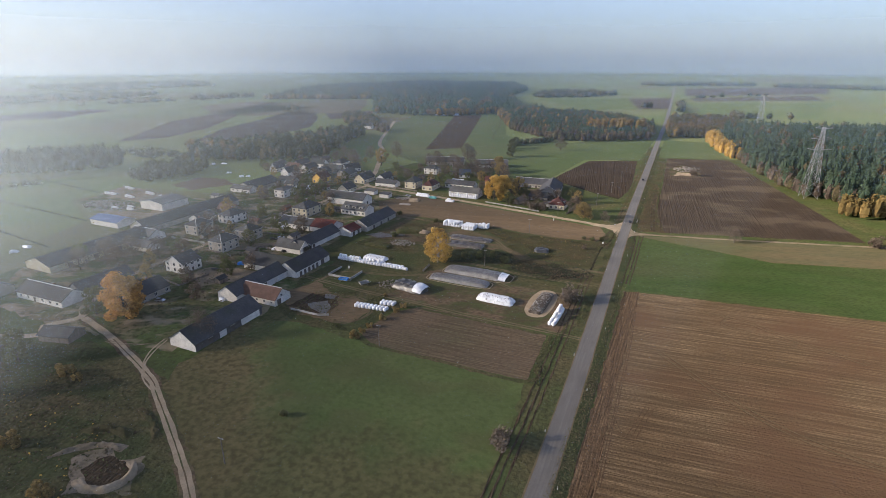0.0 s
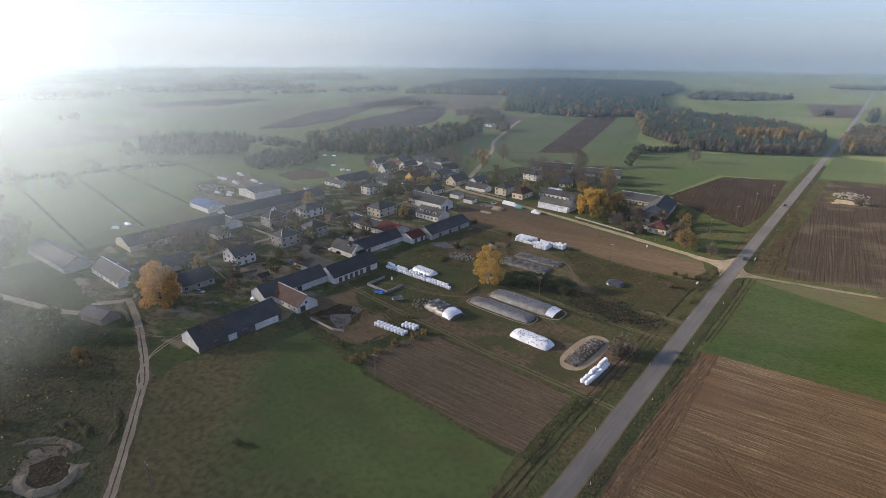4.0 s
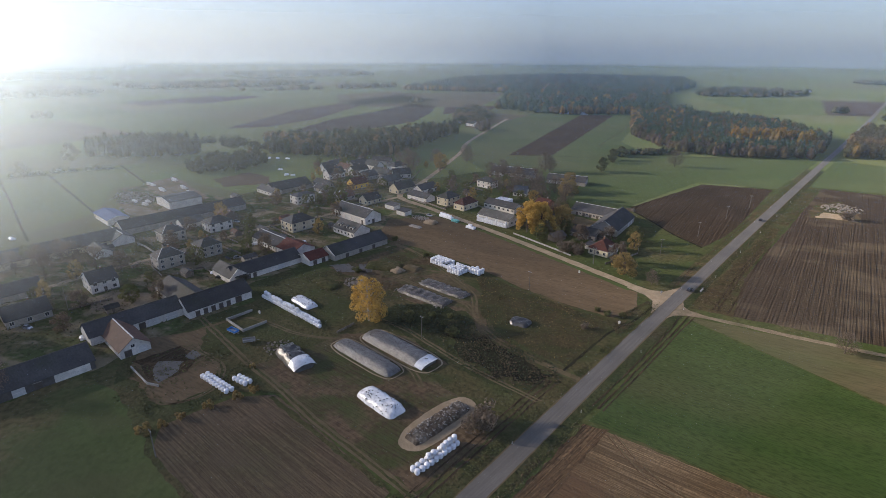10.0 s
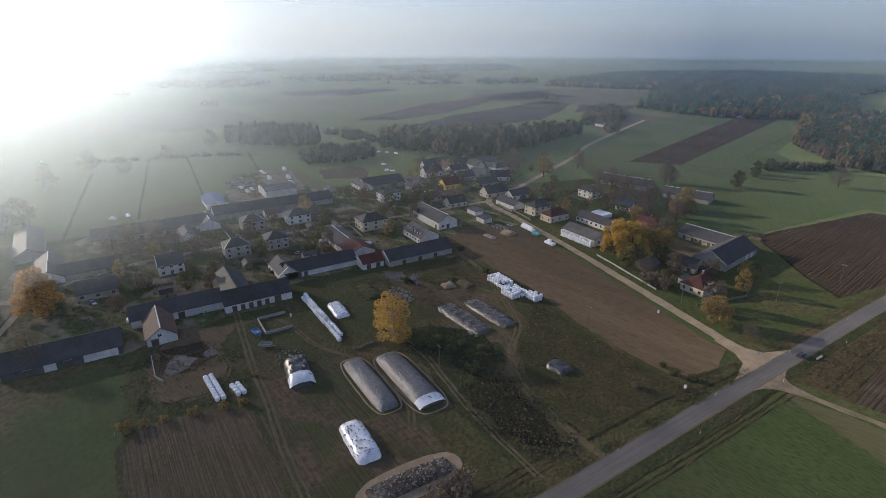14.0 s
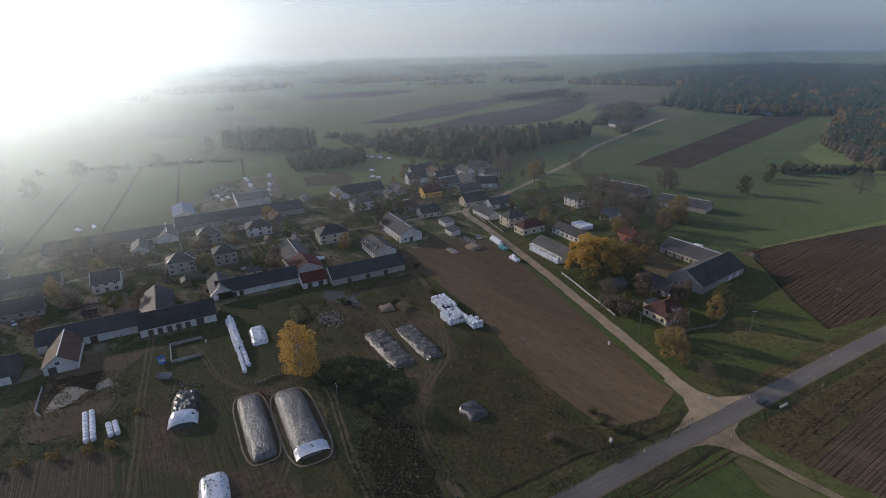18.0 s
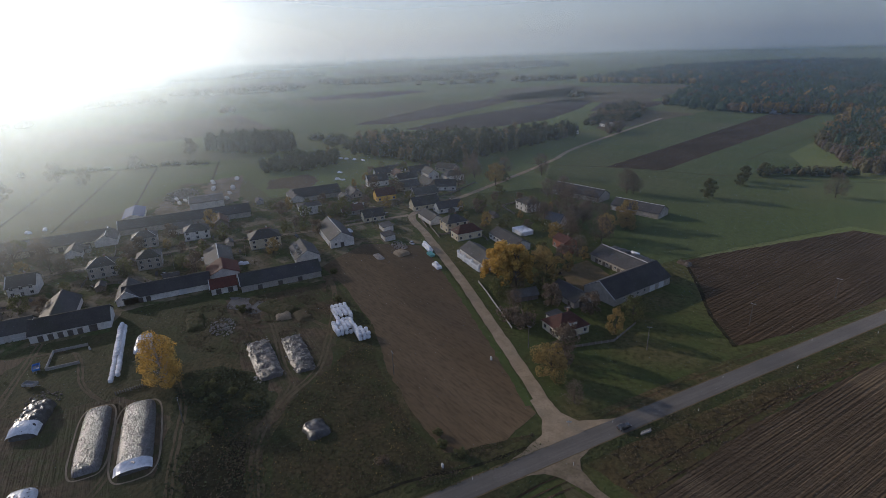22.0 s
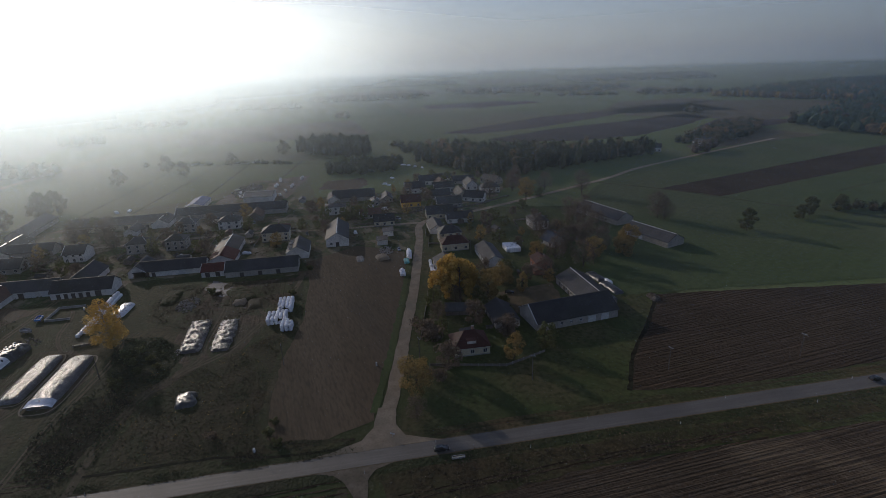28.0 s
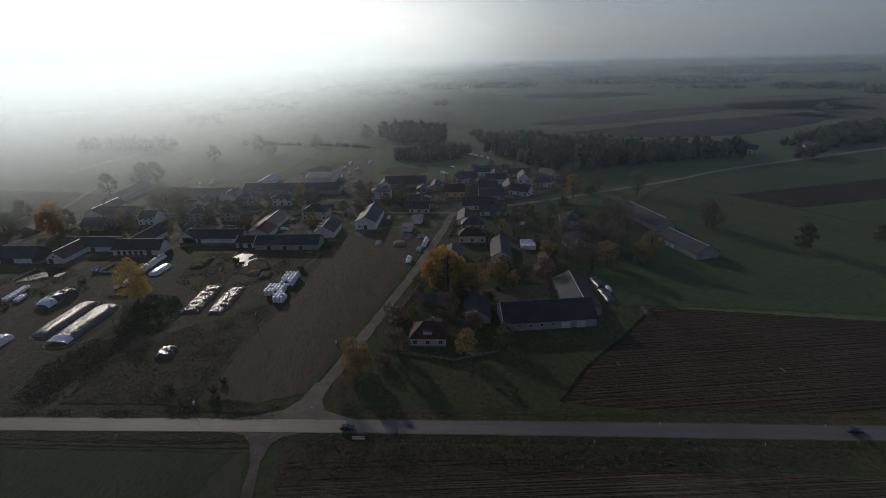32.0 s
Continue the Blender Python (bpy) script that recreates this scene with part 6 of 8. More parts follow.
def heap_z(L, W, h, x, y, box_like=0.55):
    u, w = 2 * x / L, 2 * y / W
    end = max(0.0, 1 - abs(u) ** 5) ** 0.5
    return h * max(0.0, 1 - abs(w) ** 3.0) ** box_like * (0.25 + 0.75 * end)


def tyre_mesh(mat="tyre"):
    bm = bmesh.new()
    v, f = [], []
    for i in range(10):
        a = 2 * math.pi * i / 10
        for rr, zz in ((0.16, 0.0), (0.3, 0.0), (0.3, 0.16), (0.16, 0.16)):
            v.append((rr * math.cos(a), rr * math.sin(a), zz))
    for i in range(10):
        for k in range(4):
            f.append((4 * i + k, 4 * ((i + 1) % 10) + k, 4 * ((i + 1) % 10) + (k + 1) % 4, 4 * i + (k + 1) % 4))
    bm.free()
    return mesh_of("tyre", v, f, M[mat])


TYRE, PALE_TYRE = tyre_mesh(), tyre_mesh("greytyre")


def weight(r, L, W, h, n, seed, xr=(-0.46, 0.46), yr=(-0.42, 0.42), mesh=None):
    """Old tyres lying on a clamp as its parts."""
    rng = random.Random(seed)
    for _ in range(n):
        x, y = rng.uniform(*xr) * L, rng.uniform(*yr) * W
        t = child("tyre", mesh or TYRE, r)
        z = heap_z(L, W, h, x, y)
        t.matrix_local = pose(x, y, z + 0.06, -28 * (2 * y / W), rng.uniform(-6, 6), rng.uniform(0, 90)) @ Matrix.Diagonal((0.62, 0.62, 0.8, 1))


def rim(cx, cy, L, W, label, mat="sand", width=0.5, z=0.11):
    pts = [(cx + L / 2 * math.copysign(abs(math.cos(a)) ** 0.5, math.cos(a)), cy + W / 2 * math.copysign(abs(math.sin(a)) ** 0.5, math.sin(a))) for a in [2 * math.pi * k / 24 for k in range(25)]]
    strip("clamp_rim", label, pts, width, z, M[mat], "rim", 1.0, 0.12, 5)


c = heap("silage_clamp", "long grey silage clamp weighted with old tyres", "silage clamp", -88.5, 216, 30, 7.4, 2.2, 0, "netfilm", 1)
weight(c, 30, 7.4, 2.2, 90, 1)
rim(-88.5, 216, 33, 10, "pale concrete edge round the clamp")
c = heap("silage_clamp", "long grey silage clamp with white film at its open end", "silage clamp", -84.5, 227.5, 32, 9.0, 2.6, 0, "netfilm", 2)
weight(c, 32, 9.0, 2.6, 90, 2, xr=(-0.46, 0.38))
v, f = [], []
for i in range(5):
    for j in range(13):
        w = -1 + j / 6
        x = 13.0 + i * 0.9
        v.append((x + 0.2 * noise.noise(Vector((i, j, 4))), w * 4.6, heap_z(32, 9.0, 2.6, min(x, 15.4), w * 4.3) + 0.12 + 0.1 * noise.noise(Vector((i * 0.9, j * 0.7, 1)))))
        if i and j:
            a = i * 13 + j
            f.append((a, a - 1, a - 14, a - 13))
child("loose_film", mesh_of("loose_film", v, f, M["film"], True), c, "loose white film")
rim(-83.5, 227.5, 36, 12.5, "pale concrete edge round the clamp", z=0.118)
c = heap("silage_clamp", "short silage clamp under white film", "silage clamp", -65.5, 202.6, 17, 7.2, 2.3, -2, "film", 3, rough=0.3)
weight(c, 17, 7.2, 2.3, 60, 3, yr=(-0.49, 0.49))
plot("sand_oval", "oval of pale sand round an old clamp", [(-46.2 + 5.8 * math.copysign(abs(math.cos(k * 0.2618)) ** 0.8, math.cos(k * 0.2618)), 208 + 14.6 * math.copysign(abs(math.sin(k * 0.2618)) ** 0.8, math.sin(k * 0.2618))) for k in range(24)], 0.09, M["sand"], "ground", 0.8, 0.4, 31)
c = heap("manure_heap", "dark opened clamp with old tyres", "heap", -46.2, 208, 23, 6.4, 1.3, 88, "manure", 4, rough=0.4)
weight(c, 23, 6.4, 1.3, 150, 4, yr=(-0.46, 0.46), mesh=PALE_TYRE)
weight(c, 23, 6.4, 1.3, 60, 40, yr=(-0.46, 0.46))
c = heap("silage_clamp", "grey film clamp beside the bale row", "silage clamp", -141, 226, 14, 6.0, 1.6, -3, "film", 5, rough=0.3)
weight(c, 14, 6, 1.6, 40, 5)
SCRAP = mesh_of("scrap", [(-0.5, -0.3, 0), (0.5, -0.36, 0.03), (0.42, 0.34, 0), (-0.4, 0.3, 0.05), (-0.3, -0.2, 0.24), (0.34, -0.2, 0.3), (0.26, 0.22, 0.2), (-0.28, 0.2, 0.27)],
                [(3, 2, 1, 0), (4, 5, 6, 7), (0, 1, 5, 4), (1, 2, 6, 5), (2, 3, 7, 6), (3, 0, 4, 7)], M["rubble"])
SCRAP_DARK = mesh_of("scrap", [tuple(q.co) for q in SCRAP.vertices], [tuple(p.vertices) for p in SCRAP.polygons], M["blackfilm"])


def scraps(r, L, W, h, n, seed):
    """Torn film, stones and clods left lying on an emptied clamp."""
    rng = random.Random(seed)
    for k in range(n):
        x, y = rng.uniform(-0.52, 0.5) * L, rng.choice((-0.38, 0.05, 0.36)) * W + rng.gauss(0, 0.09 * W)
        q = child("scrap", SCRAP_DARK if k % 3 == 0 else SCRAP, r)
        sc = rng.uniform(0.4, 1.15)
        q.matrix_local = pose(x, y, max(0.0, heap_z(L, W, h, x, y)) + 0.04, rng.uniform(-12, 12), rng.uniform(-12, 12), rng.uniform(0, 180)) @ Matrix.Diagonal((sc * rng.uniform(0.7, 1.7), sc, sc * 0.8, 1))


c = heap("emptied_clamp", "low emptied clamp of earth with torn film scraps", "silage clamp", -108, 265.5, 27, 8.4, 1.5, 4, "oldfilm", 6, rough=0.9)
scraps(c, 27, 8.4, 1.5, 110, 6)
weight(c, 27, 8.4, 1.5, 16, 6, yr=(-0.48, 0.3))
c = heap("emptied_clamp", "low earth bank of an old clamp with rubble", "silage clamp", -106.5, 277, 26, 7.6, 1.3, 2, "oldfilm", 7, rough=0.9)
scraps(c, 26, 7.6, 1.3, 90, 7)
heap("refuse_heap", "black heap of torn film", "heap", -63, 274, 8, 6.5, 1.6, 10, "blackfilm", 8, rough=0.9)
c = heap("machine_heap", "machinery under black film with white sheet", "covered heap", -106, 198.5, 17, 8.0, 3.2, -8, "blackfilm", 9, rough=0.7)
weight(c, 17, 8, 3.2, 14, 9, yr=(0.2, 0.45))
for x, y in ((-6.5, -1.5), (-5, 1.8), (-3, -2.2), (-1.8, 2.4), (0.4, -1.9), (1.5, 1.6), (2.6, -2.6), (-4, 0.1)):
    box("sandbag", (x - 0.75, x + 0.75, y - 0.35, y + 0.35, heap_z(17, 8, 3.2, x, y) - 0.1, heap_z(17, 8, 3.2, x, y) + 0.45), M["netfilm"], c, "pale weighting bag")
v, f = [], []
for i in range(6):
    for j in range(13):
        w = -1 + j / 6
        x = 3.8 + i * 0.95
        v.append((x, w * 4.1, max(0.3, heap_z(17, 8, 3.2, min(x, 8.2), w * 3.9) * (1 + 0.12 * noise.noise(Vector((x * 0.45 + 9, w * 1.8, 9)))) + 0.28 + 0.2 * noise.noise(Vector((i * 0.7, j * 0.6, 2))))))
        if i and j:
            a = i * 13 + j
            f.append((a, a - 1, a - 14, a - 13))
child("white_sheet", mesh_of("white_sheet", v, f, M["film"], True), c, "crumpled white sheet")


def bale_mesh(name, mat, seed):
    rng = random.Random(seed)
    v, f = [], []
    n = 12
    prof = ((0.0, 0.02), (0.44, 0.0), (0.57, 0.12), (0.625, 0.35), (0.62, 0.85), (0.56, 1.08), (0.42, 1.19), (0.0, 1.2))
    for k, (r, z) in enumerate(prof):
        for i in range(n):
            a = 2 * math.pi * i / n
            rr = r * (1 + rng.uniform(-0.03, 0.03))
            v.append((rr * math.cos(a), rr * math.sin(a), z + rng.uniform(-0.02, 0.02) * (0 < k < 7)))
    for k in range(len(prof) - 1):
        for i in range(n):
            a, b = k * n + i, k * n + (i + 1) % n
            f.append((a, b, b + n, a + n))
    return mesh_of(name, [(x * 1.25, y * 1.25, z * 1.2) for x, y, z in v], f, M[mat], True)


BALES = [bale_mesh("silage_bale", "wrap", s) for s in range(4)]
TEAL = bale_mesh("silage_bale", "teal", 9)


def bale(x, y, z, group, label, lying=None, mesh=None, rng=random):
    ob = new("silage_bale", mesh or BALES[rng.randrange(4)])
    if lying is None:
        ob.matrix_world = pose(x, y, z, 0, 0, rng.uniform(0, 360))
    else:
        ob.matrix_world = pose(x, y, z + 0.78, 0, 0, lying) @ pose(0, 0, 0, 90, 0, rng.uniform(0, 360)) @ pose(0, 0, -0.6)
    return tagged(ob, label, "silage bale", group)


STACKS = {}


def joined(x, y, z, group, label, lying=None, mesh=None, rng=random):
    """A bale of a far stack, kept for one joined mesh."""
    STACKS.setdefault((group, "teal" if mesh else "wrap"), []).append((x, y, z, rng.randrange(4), rng.uniform(0, 6.28)))


rb = random.Random(12)
W_LABEL = "round bale in white plastic wrap"
for i in range(10):                                          # by the main road
    for j in range(2):
        x, y = -38.3 + j * 1.66 + 0.06 * i + rb.uniform(-0.12, 0.12), 189.6 + i * 1.64
        bale(x, y, 0.06, "bales by the main road", W_LABEL, rng=rb)
    if i > 2 and i != 5:
        bale(-37.5 + 0.06 * i + rb.uniform(-0.2, 0.2), 189.6 + i * 1.64, 1.5, "bales by the main road", W_LABEL, rng=rb)
for i in range(25):                                          # the long row
    x = -158.4 + i * 1.68
    for j in range(2 if i < 23 else 1):
        bale(x + rb.uniform(-0.14, 0.14), 217.0 + j * 1.7 + 0.03 * i + rb.uniform(-0.15, 0.15), 0.06, "bales in the long row", W_LABEL, rng=rb)
    if i < 15 and i % 5 != 3:
        bale(x + 0.5, 217.8 + 0.03 * i + rb.uniform(-0.2, 0.2), 1.5, "bales in the long row", W_LABEL, rng=rb)
for i in range(9):                                           # two short rows by the barns
    for j in range(2):
        bale(-118.4 + i * 1.7 + rb.uniform(-0.1, 0.1), 171.8 + j * 1.7 + 0.16 * i, 0.06, "bales beside the garden plot", W_LABEL, rng=rb)
for i in range(4):
    for j in range(2):
        bale(-109.4 + i * 1.68, 178.2 + j * 1.7 + 0.3 * i, 0.06, "bales beside the garden plot", W_LABEL, rng=rb)
for x0, y0, nx, ny, nz_ in ((-132, 296, 7, 4, 2), (-118, 293, 5, 5, 2), (-109.5, 299.5, 4, 3, 2)):   # the big stack at the field's edge
    for i in range(nx):
        for j in range(ny):
            for k in range(nz_):
                if (k == nz_ - 1 or i in (0, nx - 1) or j in (0, ny - 1)) and rb.random() < (0.96 if k == 0 else 0.85):
                    bale(x0 + i * 1.66 + rb.uniform(-0.15, 0.15), y0 + j * 1.66 + rb.uniform(-0.15, 0.15), 0.06 + 1.44 * k, "bales stacked at the field edge", W_LABEL, rng=rb)
for i in range(9):                                           # along the sandy road
    for j in range(2):
        joined(-183.5 + i * 1.28, 358.4 + j * 1.3 - 0.1 * i, 0.06, "bales along the sandy road", W_LABEL, rng=rb)
        if j == 0 and i < 8:
            joined(-183 + i * 1.28, 359 - 0.1 * i, 1.26, "bales along the sandy road", W_LABEL, rng=rb)
for i in range(4):
    for j in range(2):
        joined(-170.5 + i * 1.3, 355.6 + j * 1.3, 0.06, "teal bales along the sandy road", "round bale in teal plastic wrap", mesh=TEAL, rng=rb)
for i in range(5):
    for j in range(2):
        joined(-155.5 + i * 1.3, 352.0 + j * 1.3, 0.06, "bales along the sandy road", W_LABEL, rng=rb)
for i in range(2):
    joined(-154 + i * 1.3, 352.6, 1.26, "bales along the sandy road", W_LABEL, rng=rb)
for i in range(16):                                          # leaning on the white shed
    x = -159.5 + i * 1.45
    for k in range(2 if i % 5 else 3):
        joined(x, 368.0 - rb.uniform(0, 0.5), 0.06 + 1.2 * k, "bales stacked against the white shed", W_LABEL, rng=rb)
for i in range(8):                                           # heap behind the cowshed
    for j in range(6):
        for k in range(2):
            if rb.random() < 0.85:
                joined(-178 + i * 1.3, 412 + j * 1.3, 0.06 + 1.2 * k, "bales behind the cowshed", W_LABEL, rng=rb)
for (group, mat), items in STACKS.items():
    v, f = [], []
    for x, y, z, k, a in items:
        base, ca, sa = len(v), math.cos(a), math.sin(a)
        v += [(x + ca * p.co.x - sa * p.co.y, y + sa * p.co.x + ca * p.co.y, z + p.co.z) for p in BALES[k].vertices]
        f += [tuple(q + base for q in p.vertices) for p in BALES[k].polygons]
    tagged(new("bale_stack", mesh_of("bale_stack", v, f, M[mat], True)), "stack of wrapped round silage " + group, "bale stack", "", "stuff")


# ---------------------------------------------------------------- poles, pylons, road furniture
def power_pole(x, y, h, ang, arm=True):
    r = root("power_pole", pose(x, y, 0, 0, 0, ang), "slim grey power pole with cross arm", "power pole", "power poles")
    child("post", limb_mesh("post", [((0, 0, -0.3), (0, 0, h), 0.17, 0.1)], M["polewood"]), r)
    if arm:
        box("cross_arm", (-0.9, 0.9, -0.06, 0.06, h - 0.5, h - 0.38), M["steel"], r)
        for u in (-0.75, 0.0, 0.75):
            child("insulator", limb_mesh("insulator", [((u, 0, h - 0.38), (u, 0, h - 0.15), 0.06, 0.04)], M["frame"]), r)
    return r


for x, y, h, a in ((-98, 78, 8.5, 0), (-92, 147, 9, 0), (-84, 239.5, 9, 0), (-78, 303, 9, 0), (-71, 351, 9, 20), (-50.5, 386, 9.5, 50), (-46, 432, 9, 20), (-44, 480, 9, 20), (-40, 520, 9, 20), (-19, 55, 9, 0), (-230, 345, 9, 0), (-236, 300, 9, 0)):
    power_pole(x, y, h, a)


def pylon(x, y, H, ang):
    """A lattice pylon: four legs, rings with cross bracing, and three pairs of arms."""
    r = root("pylon", pose(x, y, 0, 0, 0, ang), "tall galvanised lattice power pylon", "pylon", "pylons")
    lv = [0, 0.14, 0.27, 0.39, 0.50, 0.60, 0.69, 0.77, 0.84, 0.90, 0.96]
    half = lambda t: 4.2 * (1 - t) ** 1.15 + 0.7
    cs = ((1, 1), (-1, 1), (-1, -1), (1, -1))
    for sx, sy in cs:
        lvv, lf = [], []
        for n_, a in enumerate(lv):
            for q in range(4):
                lvv.append((sx * half(a) + 0.16 * (q in (1, 2)) - 0.08, sy * half(a) + 0.16 * (q > 1) - 0.08, a * H))
                if n_:
                    lf.append((4 * n_ - 4 + q, 4 * n_ - 4 + (q + 1) % 4, 4 * n_ + (q + 1) % 4, 4 * n_ + q))
        child("leg", mesh_of("leg", lvv, lf, M["steel"]), r)
    for a, b in zip(lv, lv[1:]):
        for i in range(4):
            p, q = cs[i], cs[(i + 1) % 4]
            for seg in [((p[0] * half(a), p[1] * half(a), a * H), (q[0] * half(b), q[1] * half(b), b * H), 0.09, 0.09), ((q[0] * half(a), q[1] * half(a), a * H), (p[0] * half(b), p[1] * half(b), b * H), 0.09, 0.09),
                     ((p[0] * half(b), p[1] * half(b), b * H), (q[0] * half(b), q[1] * half(b), b * H), 0.08, 0.08)]:
                child("brace", limb_mesh("brace", [seg], M["steel"]), r)
    for t, w in ((0.66, 8.5), (0.80, 7.0), (0.94, 6.0)):
        for s in (-1, 1):
            h0 = half(t)
            child("arm", limb_mesh("arm", [((s * h0, h0, t * H), (s * w, 0, t * H + 0.3), 0.1, 0.07), ((s * h0, -h0, t * H), (s * w, 0, t * H + 0.3), 0.1, 0.07), ((s * h0, 0, t * H + 2.2), (s * w, 0, t * H + 0.3), 0.09, 0.07)], M["steel"]), r)
    return r


pylon(95, 479, 56, 12)
pylon(99, 905, 56, 12)


def marker(x, y):
    r = root("marker_post", pose(x, y, 0.05), "white roadside marker post with dark band", "marker post", "marker posts")
    box("post", (-0.06, 0.06, -0.05, 0.05, 0, 1.0), M["frame"], r)
    box("band", (-0.065, 0.065, -0.055, 0.055, 0.72, 0.86), M["tyre"], r)


for y in range(60, 620, 45):
    x = -19.5 - (y - 60) * 0.0125
    marker(x + 3.9, y)
    marker(x - 4.1, y + 20)


def car(x, y, ang, paint, label, z=0.0):
    """A hatchback: shaped body, glasshouse, four wheels, lights."""
    r = root("car", pose(x, y, z, 0, 0, ang), label, "car")
    prof = [(-2.05, 0.45), (-2.1, 0.75), (-2.0, 0.95), (-1.0, 1.0), (1.0, 0.95), (1.9, 0.8), (2.1, 0.6), (2.08, 0.38), (1.4, 0.3), (-1.5, 0.3)]
    v = [(px, -0.82, pz) for px, pz in prof] + [(px, 0.82, pz) for px, pz in prof]
    k = len(prof)
    f = [tuple(range(k - 1, -1, -1)), tuple(range(k, 2 * k))] + [(i, (i + 1) % k, (i + 1) % k + k, i + k) for i in range(k)]
    child("body", mesh_of("body", v, f, M[paint]), r)
    v = [(-1.85, -0.76, 0.97), (0.95, -0.76, 0.95), (0.95, 0.76, 0.95), (-1.85, 0.76, 0.97), (-1.4, -0.62, 1.42), (0.1, -0.62, 1.45), (0.1, 0.62, 1.45), (-1.4, 0.62, 1.42)]
    f = [(0, 1, 5, 4), (1, 2, 6, 5), (2, 3, 7, 6), (3, 0, 4, 7)]
    for quad, nm in zip(f, ("side_window", "windscreen", "side_window", "rear_window")):
        slab(nm, [v[i] for i in quad], 0.03, M["glass"], r)
    box("roof", (-1.42, 0.12, -0.63, 0.63, 1.42, 1.48), M[paint], r)
    for wx in (-1.3, 1.3):
        for s in (-1, 1):
            w = child("wheel", limb_mesh("wheel", [((wx, s * 0.66, 0.31), (wx, s * 0.86, 0.31), 0.31, 0.31)], M["tyre"]), r)
            child("rim", limb_mesh("rim", [((wx, s * 0.85, 0.31), (wx, s * 0.875, 0.31), 0.18, 0.01)], M["steel"]), w)
    for s in (-0.58, 0.58):
        box("headlight", (2.0, 2.09, s - 0.16, s + 0.16, 0.58, 0.72), M["frame"], r)
        box("tail_light", (-2.12, -2.04, s - 0.14, s + 0.14, 0.7, 0.85), M["roofred"], r)
    return r


car(-26.6, 491.5, 90, "carpaint", "dark hatchback on the asphalt road", 0.10)
car(-23.6, 351.0, 92, "carpaint", "dark car driving towards the crossroads", 0.10)
car(-200, 141, 20, "silverpaint", "pale car parked on grass by the house")
car(-189, 354, 0, "silverpaint", "pale car parked beside bales")


# ---------------------------------------------------------------- yard clutter
def stones(name, label, cx, cy, rx, ry, n, s0, s1, mat, seed, category="rubble"):
    """Loose lumps scattered over an oval, one mass."""
    rng = np.random.default_rng(seed)
    V, F = [], []
    cube = np.array([(x, y, z) for z in (-1, 1) for y in (-1, 1) for x in (-1, 1)], float)
    faces = [(0, 2, 3, 1), (4, 5, 7, 6), (0, 1, 5, 4), (2, 6, 7, 3), (0, 4, 6, 2), (1, 3, 7, 5)]
    for i in range(n):
        a, rr = rng.uniform(0, 6.28), rng.uniform(0, 1) ** 0.6
        s = rng.uniform(s0, s1)
        q = cube * s * rng.uniform(0.5, 1, 3) + rng.normal(0, 0.22 * s, (8, 3))
        t = rng.uniform(0, 6.28)
        q = q @ np.array([(math.cos(t), -math.sin(t), 0), (math.sin(t), math.cos(t), 0), (0, 0, 1)])
        q += np.array([cx + rr * rx * math.cos(a), cy + rr * ry * math.sin(a), s * 0.3])
        F += [tuple(k + 8 * i for k in fc) for fc in faces]
        V += q.tolist()
    return tagged(new(name, mesh_of(name, V, F, M[mat])), label, category, "", "stuff")


stones("rubble", "pale broken stones on waste ground", -140, 254, 8, 5, 160, 0.15, 0.5, "rubble", 1)
stones("rubble", "pale rubble beside the field", -190, 347, 7, 4, 140, 0.15, 0.45, "rubble", 2)
stones("rubble", "stones by the sand patch", 8, 560, 12, 14, 160, 0.2, 0.8, "rubble", 3)
stones("rubble", "building rubble in the west yard", -375, 240, 24, 12, 260, 0.2, 0.8, "rubble", 4)
stones("rubble", "scrap by the covered machinery", -117, 199, 6, 5, 90, 0.12, 0.45, "wood", 5)


def weeds(name, label, poly, n, size, mat, seed, tall=0.5):
    """Low tufts of dry weeds, one mass."""
    rng = np.random.default_rng(seed)
    xs, ys = [p[0] for p in poly], [p[1] for p in poly]
    pts = []
    while len(pts) < n:
        x, y = rng.uniform(min(xs), max(xs)), rng.uniform(min(ys), max(ys))
        c = False
        for i in range(len(poly)):
            (x0, y0), (x1, y1) = poly[i - 1], poly[i]
            if (y0 > y) != (y1 > y) and x < (x1 - x0) * (y - y0) / (y1 - y0) + x0:
                c = not c
        if c and noise.noise(Vector((x * 0.12, y * 0.12, seed))) + rng.uniform(-0.35, 0.35) > 0:
            pts.append((x, y, rng.uniform(0.05, tall)))
    c = np.array(pts)
    a = rng.uniform(0, 6.28, n)
    s = size * rng.uniform(0.5, 1.5, n)
    u = np.stack([np.cos(a) * s, np.sin(a) * s, rng.uniform(-0.3, 0.3, n) * s], 1)
    w = np.stack([-np.sin(a) * s * 0.5, np.cos(a) * s * 0.5, rng.uniform(0.2, 0.8, n) * s], 1)
    v = np.stack([c - u - w * 0.3, c + u - w * 0.3, c + u * 0.5 + w, c - u * 0.6 + w], 1).reshape(-1, 3)
    v[:, 2] = np.maximum(v[:, 2], 0.02)
    return tagged(new(name, mesh_fast(name, v, np.arange(4 * n).reshape(-1, 4), M[mat])), label, "weeds", "", "stuff")


